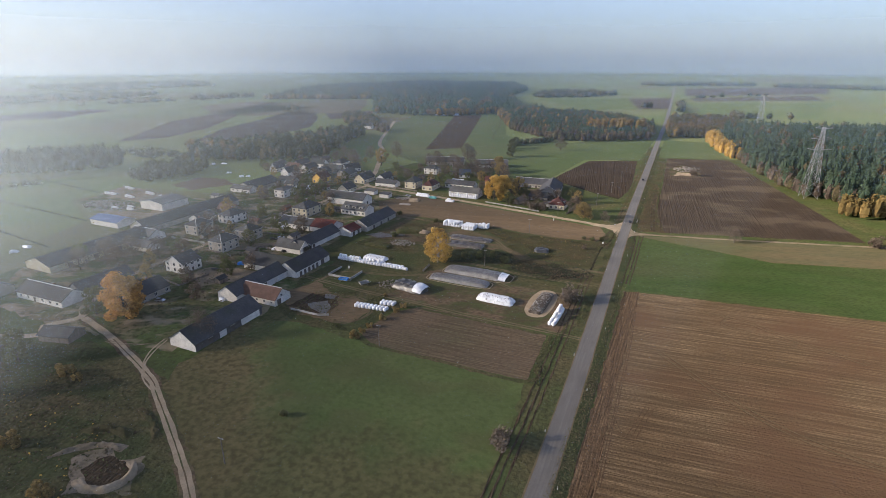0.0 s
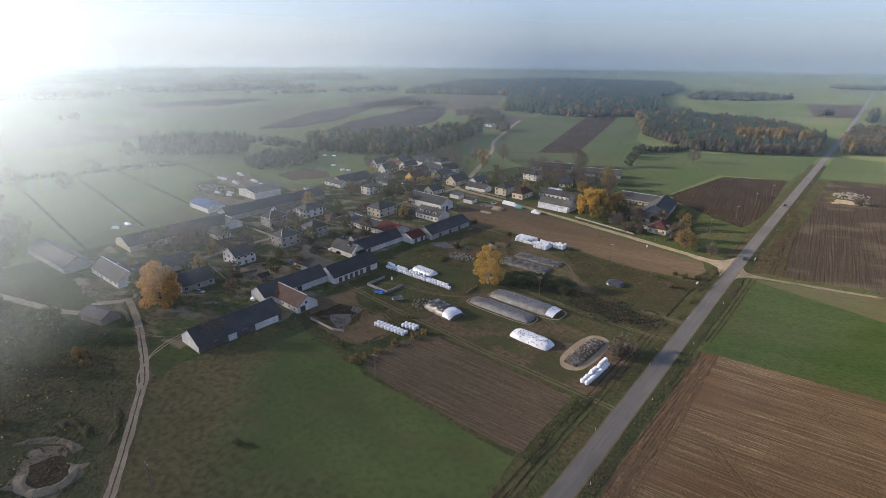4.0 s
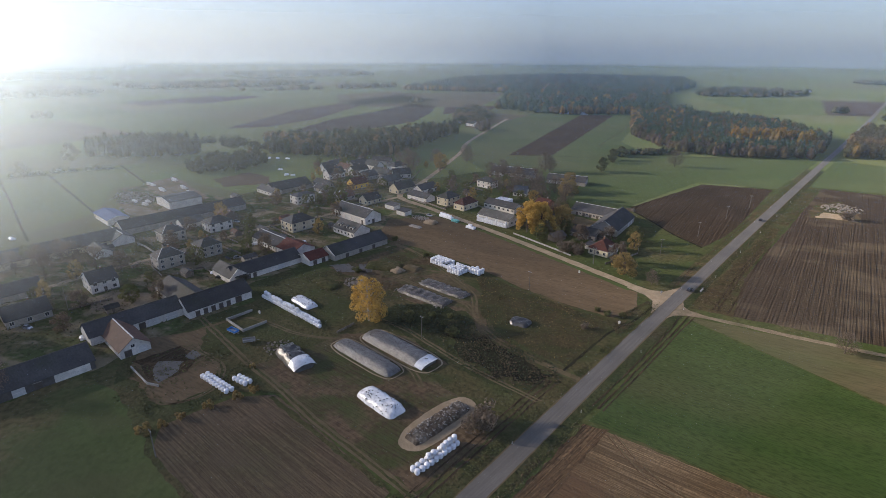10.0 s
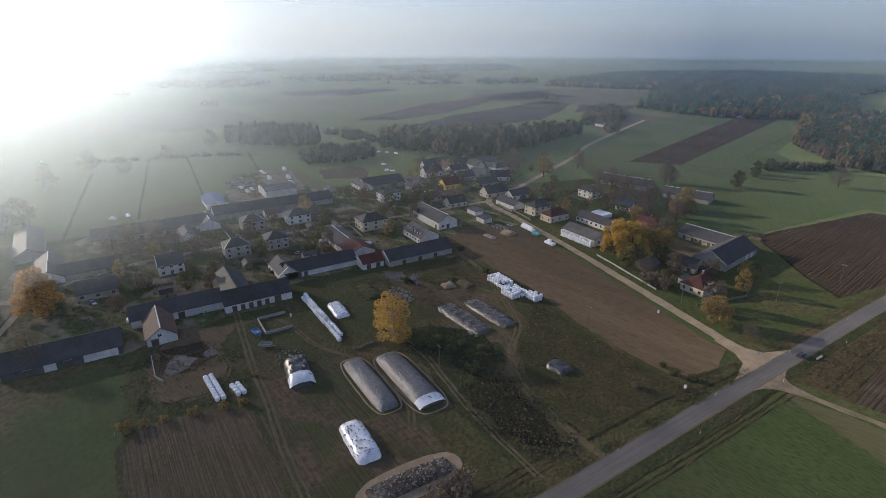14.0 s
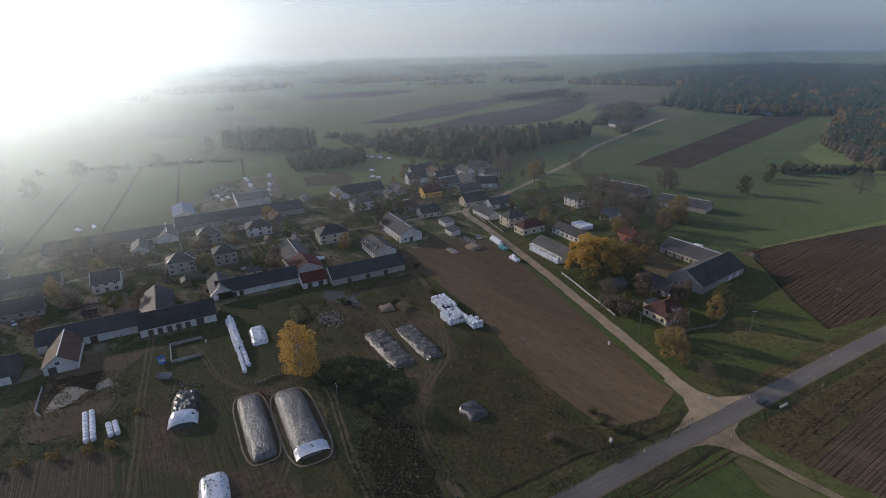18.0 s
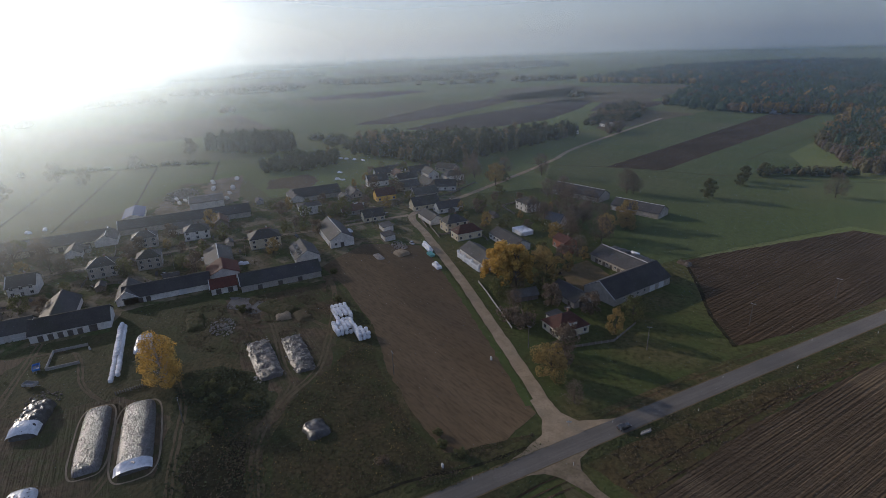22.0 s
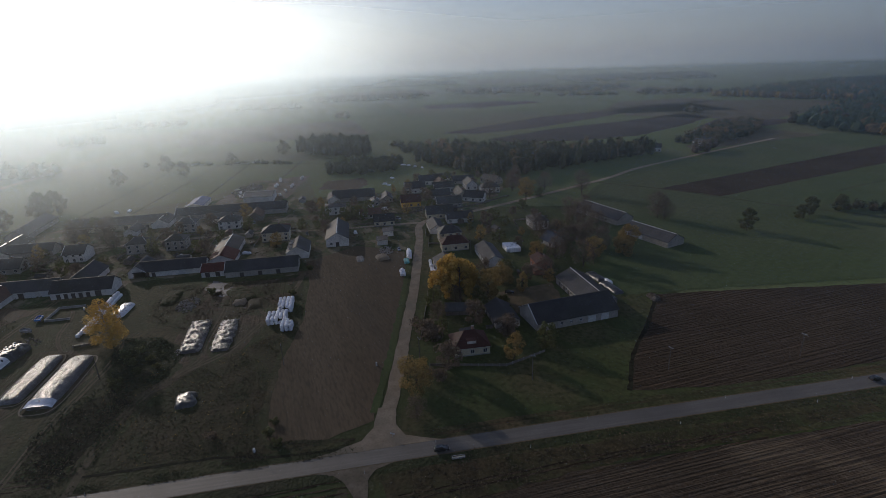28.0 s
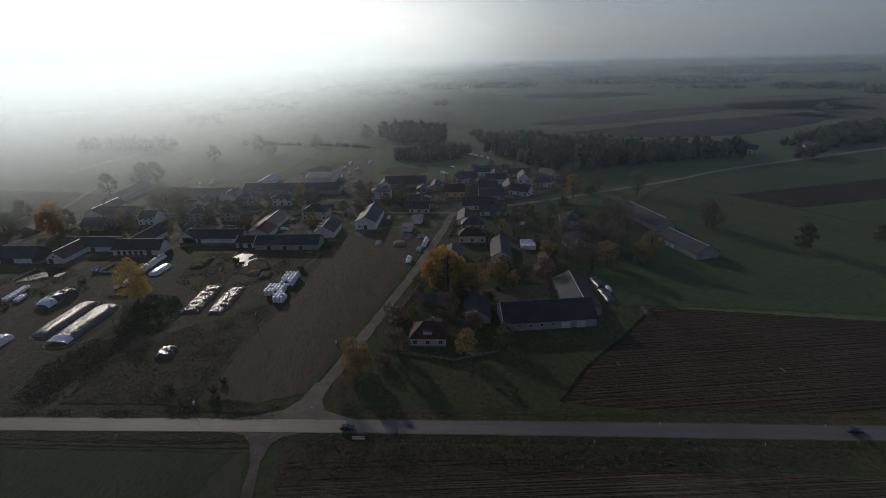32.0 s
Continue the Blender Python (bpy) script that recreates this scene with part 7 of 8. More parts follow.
WASTE = [(-100, 236), (-34, 258), (-34, 300), (-80, 299), (-112, 303), (-90, 284), (-78, 266)]
FALLOW = [(-100, 50), (-135, 5), (-300, -30), (-300, 60), (-228, 88), (-192, 102), (-155, 90), (-142, 84), (-120, 71), (-104, 58)]
weeds("dry_weeds", "dry brown weeds on the waste ground", WASTE, 3960, 0.19, "stalk", 6, 0.2)
weeds("dry_weeds", "ochre grass on the waste ground", WASTE, 900, 0.19, "leafochre", 18, 0.2)
weeds("green_weeds", "dark green weeds on the waste ground", WASTE, 3960, 0.19, "tuft", 7, 0.2)
weeds("green_weeds", "rank dark weeds in the hollow", [(-80, 246), (-68, 236), (-52, 234), (-36, 238), (-30, 249), (-36, 257), (-50, 257), (-62, 259), (-74, 256)], 1300, 0.3, "leafdark", 19, 0.4)
weeds("dry_weeds", "brown sedge round the hollow", [(-80, 246), (-68, 236), (-52, 234), (-36, 238), (-30, 249), (-36, 257), (-50, 257), (-62, 259), (-74, 256)], 1500, 0.3, "stalk", 20, 0.4)
weeds("green_weeds", "dark brambles beside the birch", [(-112, 238), (-104, 236), (-78, 246), (-76, 262), (-96, 264), (-110, 252)], 2200, 0.36, "leafdark", 23, 0.7)
weeds("dry_weeds", "dry brown weeds in the fallow", FALLOW, 5400, 0.28, "stalk", 8)
weeds("green_weeds", "dull green weeds in the fallow", FALLOW, 5400, 0.31, "tuft", 9)
weeds("dry_weeds", "dry weeds behind the barns", [(-165, 240), (-130, 238), (-115, 258), (-130, 300), (-162, 300)], 2520, 0.28, "stalk", 10)
weeds("green_weeds", "dark weeds round the yard", [(-128, 148), (-106, 152), (-104, 176), (-112, 188), (-140, 186), (-146, 160)], 1800, 0.25, "tuft", 11)
weeds("green_weeds", "weeds along the garden plot", [(-36, 146), (-31, 146), (-32, 184), (-37, 184)], 900, 0.22, "tuft", 12)
weeds("dry_weeds", "dry grass along the road", [(-19.2, 60), (-14, 60), (-14.5, 236), (-17, 236)], 1620, 0.19, "stalk", 13)
weeds("green_weeds", "tall grass along the road", [(-19.2, 60), (-14, 60), (-14.5, 236), (-17, 236)], 2160, 0.19, "tuft", 14)
weeds("dry_weeds", "dry verge weeds by the crossroads", [(-22, 342), (-10, 340), (-12, 600), (-23, 600)], 2880, 0.25, "stalk", 15)
weeds("green_weeds", "garden weeds in the village", [(-160, 160), (-190, 250), (-210, 330), (-300, 400), (-330, 310), (-270, 200), (-260, 130), (-200, 125)], 7200, 0.31, "tuft", 16)
weeds("dry_weeds", "garden stalks in the village", [(-160, 160), (-190, 250), (-210, 330), (-300, 400), (-330, 310), (-270, 200), (-260, 130), (-200, 125)], 5400, 0.31, "stalk", 17)
def spoil_bank(label, pts, width, height, mat, seed):
    """A lumpy ridge of dug soil along a bent line."""
    c = spline(pts, 0.7)
    v, f = [], []
    for i, p in enumerate(c):
        d = (c[min(i + 1, len(c) - 1)] - c[max(i - 1, 0)]).normalized()
        side = Vector((-d.y, d.x, 0))
        end = min(1, i / 5, (len(c) - 1 - i) / 5)
        for j in range(9):
            u = -1 + j / 4
            k = noise.noise(Vector((p.x * 0.5 + seed, p.y * 0.5, j * 0.4)))
            q = p + side * u * width / 2 * (0.8 + 0.5 * noise.noise(Vector((p.x * 0.25, p.y * 0.25, seed))))
            v.append((q.x + 0.3 * k, q.y + 0.3 * k, max(0.01, (1 - u * u) * height * end * (0.75 + 0.9 * k))))
            if i and j:
                a = i * 9 + j
                f.append((a, a - 1, a - 10, a - 9))
    tagged(new("spoil_bank", mesh_of("spoil_bank", v, f, M[mat], True)), label, "bank", "", "stuff")


PX, PY = -124, 63
plot("sand_pit", "dark churned earth in the sandy pit", [(PX + 6.5 * math.cos(k * 0.45), PY + 5 * math.sin(k * 0.45)) for k in range(14)], 0.07, M["plough"], "ground", 0.8, 2.4, 42)
plot("sand_pit", "pale scraped sand round the pit", [(PX + 10 * math.cos(k * 0.45), PY + 7.5 * math.sin(k * 0.45)) for k in range(14)], 0.055, M["yardsand"], "ground", 0.8, 5.0, 41)
spoil_bank("crumbling sandy rim of the pit", [(PX + 7.6 * math.cos(a), PY + 5.8 * math.sin(a)) for a in (-2.2, -1.5, -0.8, -0.1, 0.6, 1.3)], 3.0, 1.3, "sand", 3)
spoil_bank("lumpy sand bank beside the pit", [(PX - 3, PY + 8), (PX - 9, PY + 7), (PX - 15, PY + 3), (PX - 19, PY - 3)], 3.2, 1.0, "yardsand", 5)
spoil_bank("weedy spoil bank beside the pit", [(PX - 6, PY + 12), (PX - 14, PY + 12), (PX - 22, PY + 8)], 4.0, 1.2, "waste", 7)
spoil_bank("brown earth ridge in the fallow", [(PX + 2, PY + 13), (PX - 6, PY + 19), (PX - 16, PY + 22)], 3.0, 0.7, "waste", 9)
plot("sand_patch", "pale sand patch in the field", [(-6, 522), (22, 530), (18, 560), (4, 585), (-8, 560)], 0.06, M["yard"], "ground", 2.5, 3.0, 43)
plot("sand_patch", "pale sand hole in the field", [(-2, 526), (20, 532), (14, 545), (0, 542)], 0.08, M["sand"], "ground", 2.0, 2.0, 44)
plot("yard_sand", "sandy yard before the house", [(-214, 164), (-200, 162), (-184, 172), (-186, 186), (-200, 184), (-212, 180)], 0.05, M["yardsand"], "ground", 2, 1.5, 45)
plot("yard_sand", "sandy drive between houses", [(-243, 198), (-236, 196), (-214, 208), (-200, 222), (-200, 230), (-212, 222), (-232, 206)], 0.06, M["yardsand"], "ground", 2, 1.0, 46)
plot("yard_gravel", "pale gravel yard of the west farm", [(-372, 230), (-330, 238), (-345, 252), (-384, 257), (-416, 262), (-425, 289), (-338, 277), (-325, 262), (-318, 225), (-340, 222)], 0.05, M["yardsand"], "ground", 3, 2.0, 47)
plot("dung_yard", "churned dark earth of the dung yard", [(-146, 160), (-128, 160), (-126, 170), (-132, 178), (-144, 175)], 0.09, M["plough"], "ground", 1.5, 1.4, 48)
for poly in ([(-126, 161), (-135, 162), (-139, 166), (-133, 172), (-128, 168)], [(-136, 173.5), (-138, 177), (-132, 178), (-131, 175)], [(-157, 257), (-168, 259), (-162, 266), (-146, 266)], [(-150, 262), (-158, 270), (-152, 274), (-145, 268)]):
    plot("puddle", "shallow puddle in wet mud", poly, 0.1, M["wetmud"], "puddle", 0.8, 1.2, 47)


def fence_wall(name, label, pts, h, t, mat):
    r = root(name, pose(pts[0][0], pts[0][1], 0), label, "wall")
    x0, y0 = pts[0]
    for (xa, ya), (xb, yb) in zip(pts, pts[1:]):
        d = math.dist((xa, ya), (xb, yb))
        a = math.degrees(math.atan2(yb - ya, xb - xa))
        v, f = box_data(0, d, -t / 2, t / 2, 0, h)
        me = mesh_of("panel", v, f, M[mat])
        me.transform(pose(xa - x0, ya - y0, 0, 0, 0, a))
        child("panel", me, r)
    return r


fence_wall("low_wall", "low concrete wall of a dung yard", [(-142, 158), (-128, 158), (-124, 160)], 0.9, 0.3, "concrete")
fence_wall("low_wall", "low concrete silage walls", [(-150, 196), (-137, 196), (-137, 206)], 1.1, 0.35, "concrete")
fence_wall("low_wall", "low concrete silage walls", [(-150, 196), (-150, 207)], 1.1, 0.35, "concrete")
fence_wall("garden_fence", "weathered garden fence along the sandy road", [(-128, 362), (-117, 360), (-108, 358), (-96, 355.5), (-85, 353)], 0.9, 0.1, "concrete")
fence_wall("garden_fence", "pale garden fence between houses", [(-270, 205), (-262, 206), (-244, 206)], 1.2, 0.12, "greywall")


def trailer(x, y, ang, mat, label):
    r = root("trailer", pose(x, y, 0, 0, 0, ang), label, "trailer")
    box("floor", (-2.2, 2.2, -1.1, 1.1, 0.8, 0.95), M["steel"], r)
    for d in ((-2.2, 2.2, -1.1, -1.02, 0.95, 1.7), (-2.2, 2.2, 1.02, 1.1, 0.95, 1.7), (-2.2, -2.12, -1.02, 1.02, 0.95, 1.7), (2.12, 2.2, -1.02, 1.02, 0.95, 1.7)):
        box("side_board", d, M[mat], r)
    for wx in (-1.4, 1.4):
        for s in (-1, 1):
            child("wheel", limb_mesh("wheel", [((wx, s * 0.8, 0.42), (wx, s * 1.05, 0.42), 0.42, 0.42)], M["tyre"]), r)
    box("drawbar", (2.2, 3.6, -0.06, 0.06, 0.6, 0.72), M["steel"], r)


trailer(-139, 193, 10, "bluetarp", "blue farm trailer beside low walls")
trailer(-128, 193.5, 60, "concrete", "grey farm trailer in the yard")
heap("tarp_heap", "blue tarpaulin over a heap", "covered heap", -200, 190, 5, 3, 1.4, 20, "bluetarp", 11, rough=0.5)
r = root("tyre_row", pose(-110, 224, 0, 0, 0, 95), "row of old black tyres stacked on edge", "tyre row")
for k in range(26):
    t_ = child("tyre", TYRE, r)
    t_.matrix_local = pose(-4.4 + 0.7 * (k % 13), 0.3 * (k % 2) - 0.3 * (k // 13), 0.3 + 0.42 * (k // 13), 82, 0, 90 + 7 * (k % 3)) @ Matrix.Diagonal((1.3, 1.3, 1.6, 1))
for x, y in ((-410, 263), (-404, 263.5), (-381, 262), (-386, 263), (-413, 283), (-408, 282), (-381, 277), (-376, 276), (-361, 273), (-346, 270), (-363, 236), (-355, 242), (-350, 238)):
    r = root("pallet_stack", pose(x, y, 0, 0, 0, 15), "stack of pale blocks on pallets in the yard", "pallet stack", "pallet stacks")
    for k in range(3):
        box("block", (-2.2 + 1.5 * k, -0.9 + 1.5 * k, -1.0, 1.0, 0.15, 1.9 - 0.3 * k), M["trim"], r)
    box("pallet", (-2.4, 2.4, -1.1, 1.1, 0, 0.14), M["wood"], r)

# small things by the road and between the houses
r = root("road_sign", pose(-31.6, 338.3, 0, 0, 0, 60), "white direction sign at the crossroads", "road sign")
box("post", (-0.05, 0.05, -0.05, 0.05, 0, 1.6), M["steel"], r)
box("board", (-0.7, 0.7, -0.08, -0.05, 1.2, 1.7), M["frame"], r)
for x, y in ((-70.5, 335.6), (-33.5, 300), (-146, 208)):
    r = root("junction_box", pose(x, y, 0), "small white utility box on a plinth", "utility box", "utility boxes")
    box("cabinet", (-0.35, 0.35, -0.25, 0.25, 0.2, 1.3), M["frame"], r)
    box("plinth", (-0.4, 0.4, -0.3, 0.3, 0, 0.2), M["concrete"], r)
r = root("culvert_rail", pose(-19.6, 355, 0.05, 0, 0, 90), "grey concrete culvert head with rail", "culvert")
box("head_wall", (-1.8, 1.8, -0.25, 0.25, -0.2, 0.5), M["concrete"], r)
for u in (-1.6, 0.0, 1.6):
    box("rail_post", (u - 0.05, u + 0.05, -0.05, 0.05, 0.5, 1.1), M["steel"], r)
box("rail", (-1.8, 1.8, -0.04, 0.04, 1.02, 1.12), M["steel"], r)
for x, y, a, p in ((-192, 214, 30, "carpaint"), (-196, 262, 80, "silverpaint"), (-233, 300, 10, "carpaint"), (-210, 232, 60, "silverpaint"), (-268, 262, 15, "silverpaint"), (-251, 359, 40, "silverpaint"), (-118, 398, 70, "carpaint")):
    car(x, y, a, p, "dark car parked in a village yard" if p == "carpaint" else "pale car parked in a village yard", 0.02)
heap("film_heap", "crumpled white film in a yard", "heap", -176, 153, 3, 2.4, 1.2, 0, "film", 21, rough=0.6)
heap("film_heap", "white sacks piled against a barn", "heap", -200, 215, 4, 2.4, 1.3, 40, "film", 22, rough=0.7)
heap("film_heap", "white sacks piled near a garage", "heap", -279, 352, 5, 3, 1.4, 20, "film", 23, rough=0.7)
heap("sand_heap", "heap of brown sand on waste ground", "heap", -134, 284, 9, 6, 1.3, 10, "dirt", 24, rough=0.4)
heap("spoil_heap", "grassy spoil heap on waste ground", "heap", -146, 276, 18, 10, 1.6, 30, "rough", 25, rough=0.5)
heap("spoil_heap", "grassy spoil heap by the barns", "heap", -150, 244, 16, 7, 1.2, 0, "rough", 26, rough=0.5)

# village clutter: sheds, woodpiles, garden fences, film heaps
for x, y, L, W, a, rf, wl in ((-207, 205, 6, 4, 0, "roofdark", "wood"), (-203, 235, 7, 4, 90, "roofgrey", "greywall"), (-246, 250, 6, 4, 0, "roofbrown", "wood"), (-252, 214, 5, 3.5, 90, "roofdark", "wood"),
                              (-240, 264, 7, 4, 0, "roofgrey", "greywall"), (-214, 296, 6, 4, 0, "roofdark", "wood"), (-250, 285, 6, 4, 90, "roofbrown", "brickwall"), (-263, 340, 7, 4, 0, "roofdark", "wood"),
                              (-300, 350, 6, 4, 20, "roofgrey", "greywall"), (-262, 398, 7, 4.5, 90, "roofdark", "wood"), (-232, 398, 6, 4, 0, "roofgrey", "wood"), (-208, 416, 6, 4, 10, "roofdark", "wood"),
                              (-138, 418, 7, 5, 0, "roofmaroon", "brickwall"), (-86, 388, 5, 4, 0, "roofdark", "wood"), (-190, 446, 6, 4, 30, "roofdark", "wood"), (-246, 150, 6, 4, 0, "roofgrey", "wood"),
                              (-270, 190, 6, 4, 90, "roofdark", "greywall"), (-234, 216, 4, 3, 0, "roofgrey", "wood"), (-192, 168, 5, 3.5, 90, "roofdark", "wood"), (-322, 290, 8, 5, 0, "roofgrey", "greywall")):
    building("garden_shed", "small weathered shed in a village yard", "shed", x, y, L, W, a, 2.1, 3.3, wl, rf, over=0.25, plinth=False, wins=(("door", "S", 1, 0, 0, 0, 0.9, 1.9),), group="garden sheds")


def board_fence(label, pts, h=1.1, gap=2.4):
    """Posts with two rails and boards between, along a bent line."""
    x0, y0 = pts[0]
    r = root("board_fence", pose(x0, y0, 0), label, "fence", "garden fences")
    for (xa, ya), (xb, yb) in zip(pts, pts[1:]):
        d = math.dist((xa, ya), (xb, yb))
        m = pose(xa - x0, ya - y0, 0, 0, 0, math.degrees(math.atan2(yb - ya, xb - xa)))
        n = max(1, round(d / gap))
        for k in range(n):
            u = d * k / n
            child("post", mesh_of("post", *box_data(u - 0.06, u + 0.06, -0.06, 0.06, 0, h + 0.15), M["concrete"]), r).matrix_local = m
            child("panel", mesh_of("panel", *box_data(u + 0.07, u + d / n - 0.07, -0.025, 0.025, 0.12, h), M["wood"]), r).matrix_local = m


for pts in ([(-214, 196), (-234, 198), (-236, 214)], [(-240, 212), (-240, 234), (-214, 236)], [(-250, 206), (-252, 240)], [(-218, 244), (-244, 243), (-276, 243)], [(-216, 270), (-246, 272), (-247, 292)],
            [(-244, 330), (-244, 360)], [(-210, 372), (-228, 375)], [(-190, 371), (-214, 375)], [(-172, 392), (-192, 396), (-194, 372)], [(-66, 354), (-60, 380), (-66, 396)], [(-230, 160), (-206, 156), (-204, 172)],
            [(-270, 336), (-262, 366), (-268, 380)], [(-264, 400), (-272, 420), (-290, 448)], [(-205, 430), (-225, 432), (-228, 456)], [(-196, 214), (-210, 214), (-212, 200)]):
    board_fence("grey board fence between village gardens", pts)


def woodpile(x, y, ang, L):
    """Split logs stacked in three layers under a sheet."""
    r = root("woodpile", pose(x, y, 0, 0, 0, ang), "stack of split firewood under a dark sheet", "woodpile", "woodpiles")
    for k in range(int(L / 0.5)):
        for j in range(3):
            child("log", limb_mesh("log", [((-L / 2 + 0.5 * k + 0.25 + 0.1 * (j % 2), -0.5, 0.2 + 0.36 * j), (-L / 2 + 0.5 * k + 0.25 + 0.1 * (j % 2), 0.5, 0.2 + 0.36 * j), 0.2, 0.19)], M["wood"]), r)
    box("sheet", (-L / 2, L / 2 + 0.2, -0.6, 0.6, 1.13, 1.18), M["roofdark"], r)


for x, y, a, L in ((-206, 178, 20, 4), (-236, 192, 90, 4), (-212, 228, 0, 5), (-256, 256, 0, 4), (-240, 290, 90, 5), (-250, 345, 30, 4), (-196, 402, 0, 5), (-140, 409, 0, 4), (-88, 381, 90, 3), (-286, 388, 0, 4), (-223, 268, 0, 4)):
    woodpile(x, y, a, L)
rh = random.Random(91)
for x, y in ((-451, 375), (-446, 381), (-433, 392), (-440, 386), (-357, 360), (-362, 357), (-385, 365), (-425, 398), (-331, 160), (-328, 152), (-206, 268), (-223, 250), (-281, 350), (-276, 344), (-290, 342), (-228, 330)):
    heap("film_heap", "white film and sacks heaped by a yard", "heap", x, y, rh.uniform(3, 6), rh.uniform(2, 3.2), rh.uniform(0.9, 1.6), rh.uniform(0, 90), "film", rh.randrange(99), rough=0.7)
for x, y, L, W, h, k in ((-180, 332, 9, 4, 0.7, "rubble"), (-178.5, 344, 8, 7, 1.6, "sand"), (-138, 277, 8, 6, 1.3, "sand"), (-134, 284, 4, 3, 1.0, "rubble"), (-125.5, 443, 12, 5, 1.4, "blackfilm"), (-112, 444, 14, 5, 1.5, "blackfilm"), (-98, 457, 7, 4, 1.6, "manure"), (-119, 446, 6, 2.5, 1.2, "film")):
    heap("yard_heap", {"rubble": "low heap of pale rubble", "sand": "heap of yellow sand", "blackfilm": "clamp under black film behind the barn", "manure": "dark manure heap by the plough land", "film": "clamp end under white film"}[k], "heap", x, y, L, W, h, rh.uniform(-15, 15), k, rh.randrange(99), rough=0.5)

weeds("dry_weeds", "brown stalks on the bank by the crossroads", [(-36, 298), (-36.3, 311), (-33.5, 328), (-29, 325), (-29, 304), (-30, 290)], 1080, 0.19, "stalk", 81, 0.35)
weeds("dry_weeds", "brown stalks along the field margin", [(-18, 336), (-3, 338), (-9, 384), (-13, 470), (-18, 470)], 2700, 0.22, "stalk", 82, 0.4)
weeds("green_weeds", "rank grass beside the road", [(-29, 190), (-25.5, 190), (-27, 330), (-31, 330)], 2880, 0.19, "tuft", 83, 0.3)

weeds("yellow_weeds", "yellow autumn shrubs scattered in the fallow", [(-118, 40), (-150, 30), (-190, 50), (-190, 84), (-150, 80), (-126, 66)], 160, 0.28, "leafgold", 91, 0.5)
weeds("dry_weeds", "brown shrubs in the fallow", [(-112, 40), (-170, 10), (-230, 50), (-200, 92), (-150, 84), (-122, 68)], 2160, 0.28, "stalk", 92, 0.5)


# ---------------------------------------------------------------- morning mist
def mist_material(name):
    """Thin mist: mostly clear, the rest scatters the light that falls on it, for the most part onward."""
    m = bpy.data.materials.new(name)
    m.use_nodes = True
    t = m.node_tree
    t.nodes.remove(t.nodes["Principled BSDF"])
    clear = t.nodes.new("ShaderNodeBsdfTransparent")
    onward = t.nodes.new("ShaderNodeBsdfTranslucent")
    back = t.nodes.new("ShaderNodeBsdfDiffuse")
    glare = t.nodes.new("ShaderNodeBsdfRefraction")          # droplets throw most light nearly straight on
    glare.inputs["IOR"].default_value, glare.inputs["Roughness"].default_value = 2.8, 1.0
    for n in (onward, back, glare):
        n.inputs[0].default_value = (0.8, 0.93, 1.0, 1)
    drops = t.nodes.new("ShaderNodeMixShader")
    drops.inputs[0].default_value = 0.45
    even = t.nodes.new("ShaderNodeMixShader")
    even.inputs[0].default_value = 0.15
    t.links.new(onward.outputs[0], even.inputs[1])
    t.links.new(back.outputs[0], even.inputs[2])
    t.links.new(even.outputs[0], drops.inputs[1])
    t.links.new(glare.outputs[0], drops.inputs[2])
    dens = t.nodes.new("ShaderNodeAttribute")
    dens.attribute_name = "mist_share"
    mx = t.nodes.new("ShaderNodeMixShader")
    t.links.new(dens.outputs["Fac"], mx.inputs[0])
    t.links.new(clear.outputs[0], mx.inputs[1])
    t.links.new(drops.outputs[0], mx.inputs[2])
    t.links.new(mx.outputs[0], t.nodes["Material Output"].inputs[0])
    return m


mist = mist_material("drifting_mist")


def ease(v, a, z):
    v = min(1, max(0, (v - a) / (z - a)))
    return v * v * (3 - 2 * v)


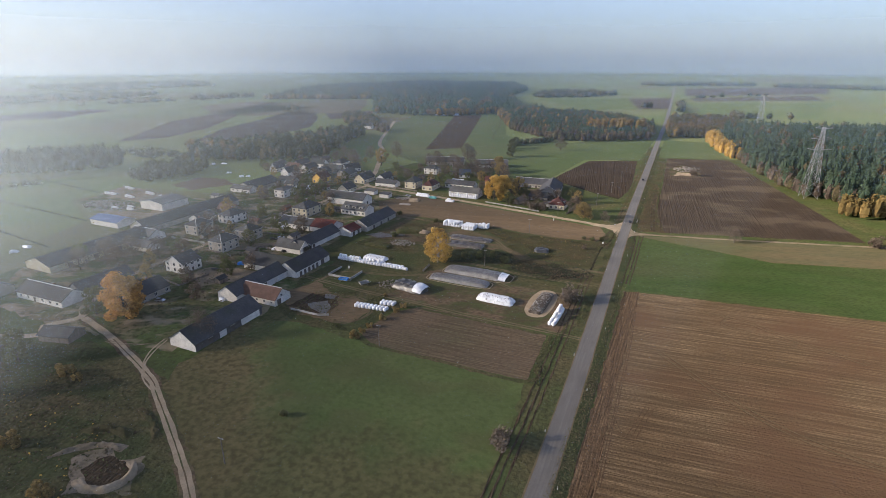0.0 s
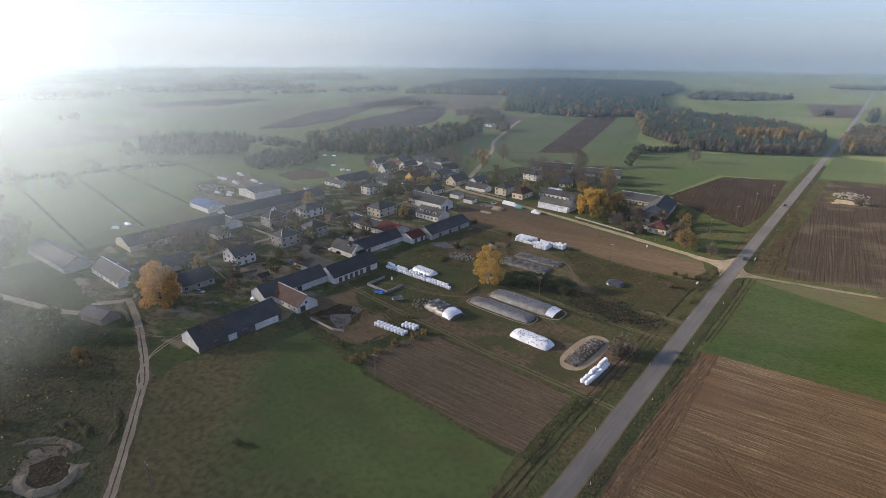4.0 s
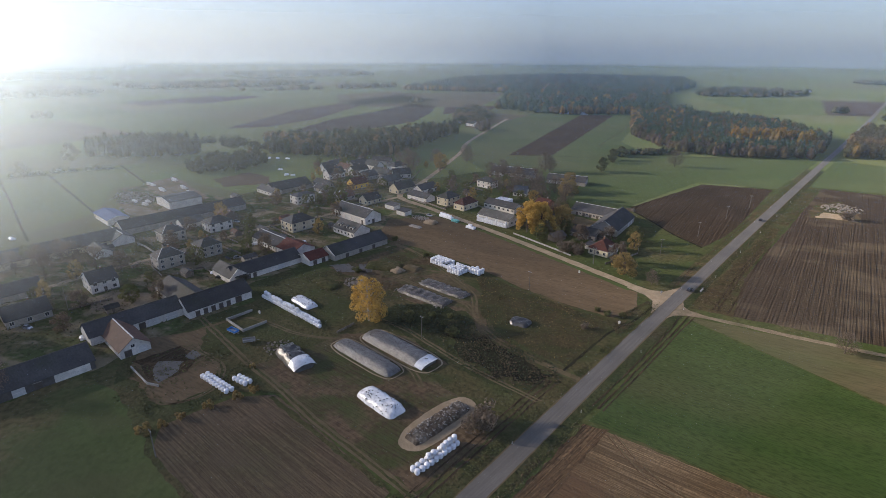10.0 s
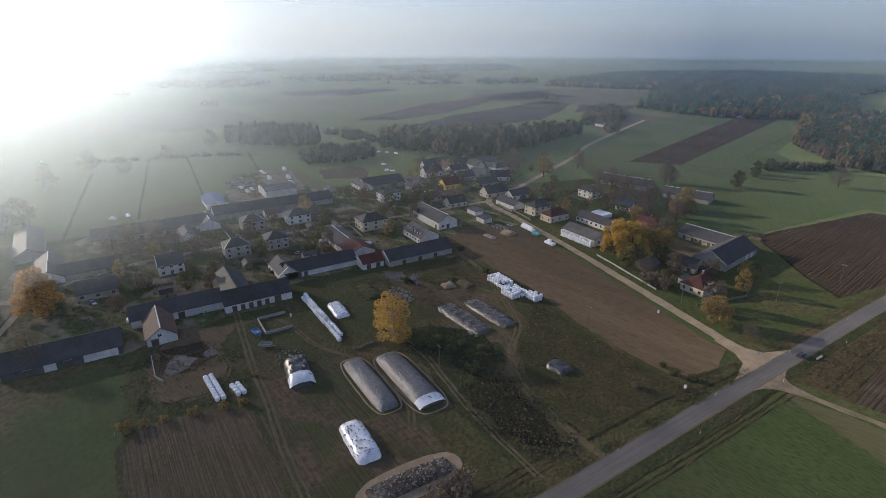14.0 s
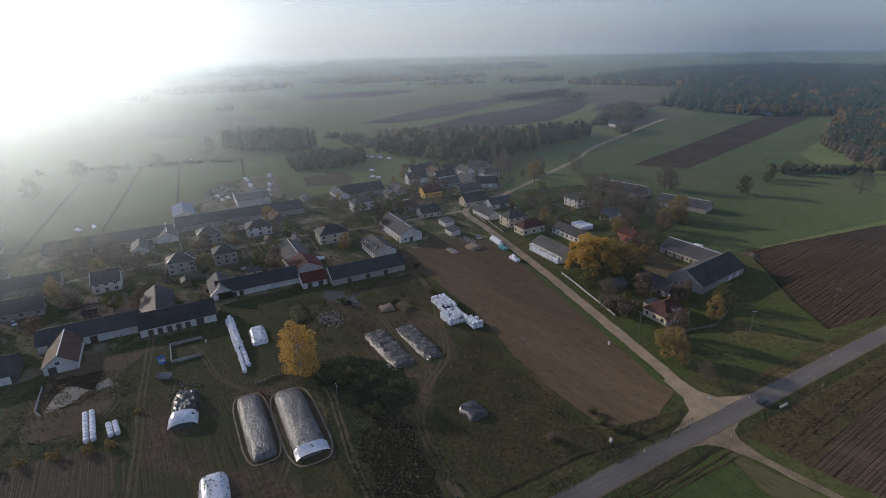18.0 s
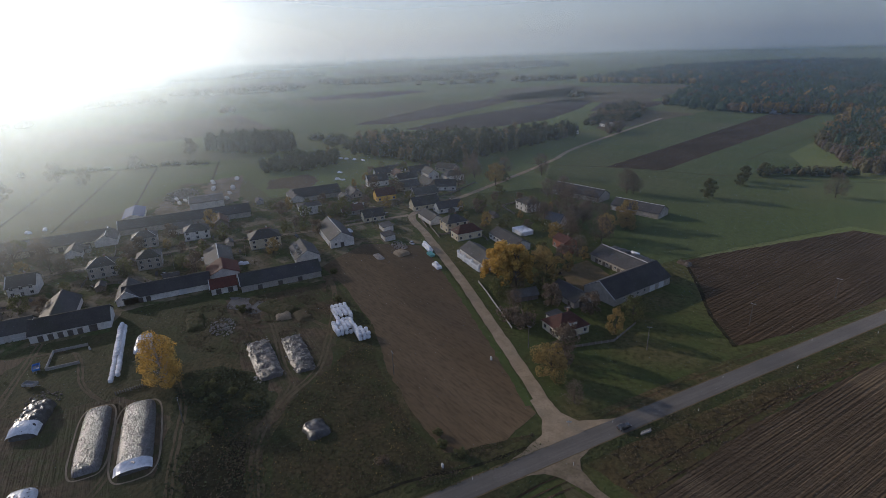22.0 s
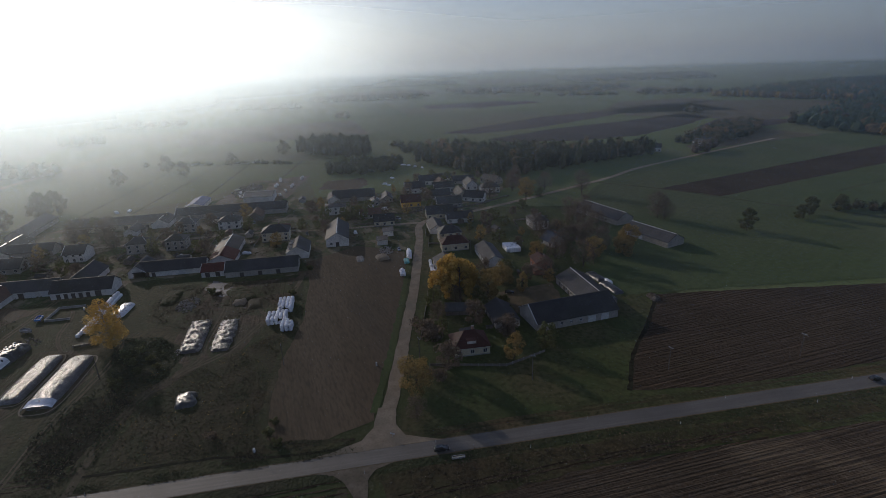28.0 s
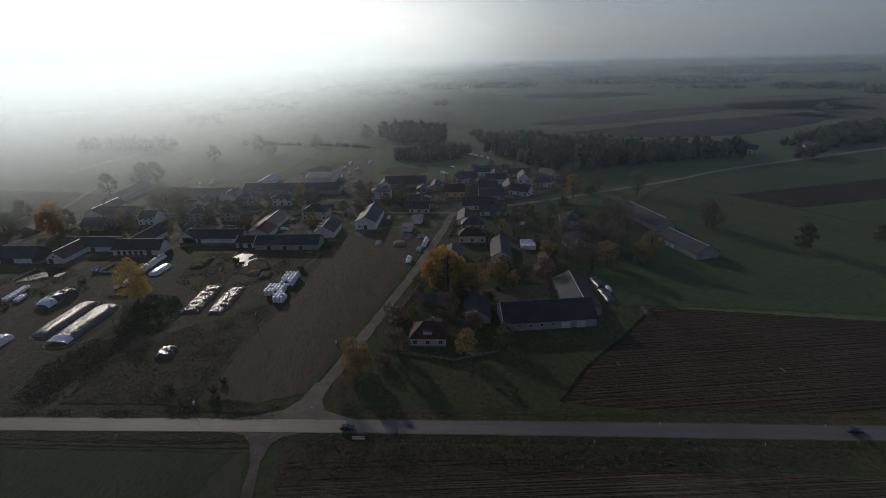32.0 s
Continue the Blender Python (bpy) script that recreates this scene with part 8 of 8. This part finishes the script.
def mist_bank(cx, cy, rad, a0, a1, depth):
    """A ring of mist that stands for the haze over a depth of ground, made denser towards the sun to imitate its glare,
    thin at its foot and top.
    """
    n, levels = 180, 20
    az_sun = math.degrees(math.atan2(SUN_AZ.y, SUN_AZ.x))
    top0, top1 = (20 + 0.02 * rad, 92 + 0.05 * rad) if rad < 1900 else (0.04 * rad, 90 + 0.17 * rad)
    v, f, d = [], [], []
    for k in range(n + 1):
        deg = a0 + (a1 - a0) * k / n
        a = radians(deg)
        off = abs((deg - az_sun + 180) % 360 - 180)
        share = 1 - math.exp(-depth * (HAZE + (0.75 if rad < 400 else 1.0) * SUN_HAZE * ease(1 - off / 54, 0, 1)))
        for j in range(levels + 1):
            z = top1 * (j / levels) ** 1.6
            v.append((cx + rad * math.cos(a), cy + rad * math.sin(a), z))
            d.append(share * ease(z, 0, 26) * (1 - ease(z, top0, top1)) * (1 - 0.1 * abs(noise.noise(Vector((math.cos(a) * 4, math.sin(a) * 4, rad))))))
            if k and j:
                i = k * (levels + 1) + j
                f.append((i, i - 1, i - levels - 2, i - levels - 1))
    me = mesh_of("mist", v, f, mist, True)
    at = me.attributes.new("mist_share", 'FLOAT', 'POINT')
    at.data.foreach_set("value", d)
    tagged(new("mist", me), "thin veil of morning haze over the fields", "mist", "", "stuff")


HAZE, SUN_HAZE = 1 / 2200, 1 / 620                           # share of light that a metre of air scatters; SUN_HAZE adds the sunward glare
RADII = (250, 305, 370, 445, 535, 645, 790, 980, 1230, 1560, 2000, 2650, 3600)
for inner, rad in zip((205,) + RADII, RADII):
    mist_bank(50, 195, rad, 0, 360, rad - inner)


def glare_curtain(x0, y0, x1, y1, share):
    """A straight veil added over the near fields to lift dark tones as lens glare would, thin at its ends and its top.
    """
    v, f, d = [], [], []
    n, levels = 60, 12
    for k in range(n + 1):
        u = k / n
        for j in range(levels + 1):
            z = 150 * j / levels
            v.append((x0 + (x1 - x0) * u, y0 + (y1 - y0) * u, z))
            d.append(share * ease(u, 0, 0.25) * ease(1 - u, 0, 0.25) * ease(z, 0, 26) * (1 - ease(z, 80, 150)))
            if k and j:
                i = k * (levels + 1) + j
                f.append((i, i - levels - 1, i - levels - 2, i - 1))
    me = mesh_of("mist", v, f, mist, True)
    at = me.attributes.new("mist_share", 'FLOAT', 'POINT')
    at.data.foreach_set("value", d)
    tagged(new("mist", me), "thin veil added for lens glare over the near fields", "mist", "", "stuff")


glare_curtain(-75, -220, 105, 640, 0.008)
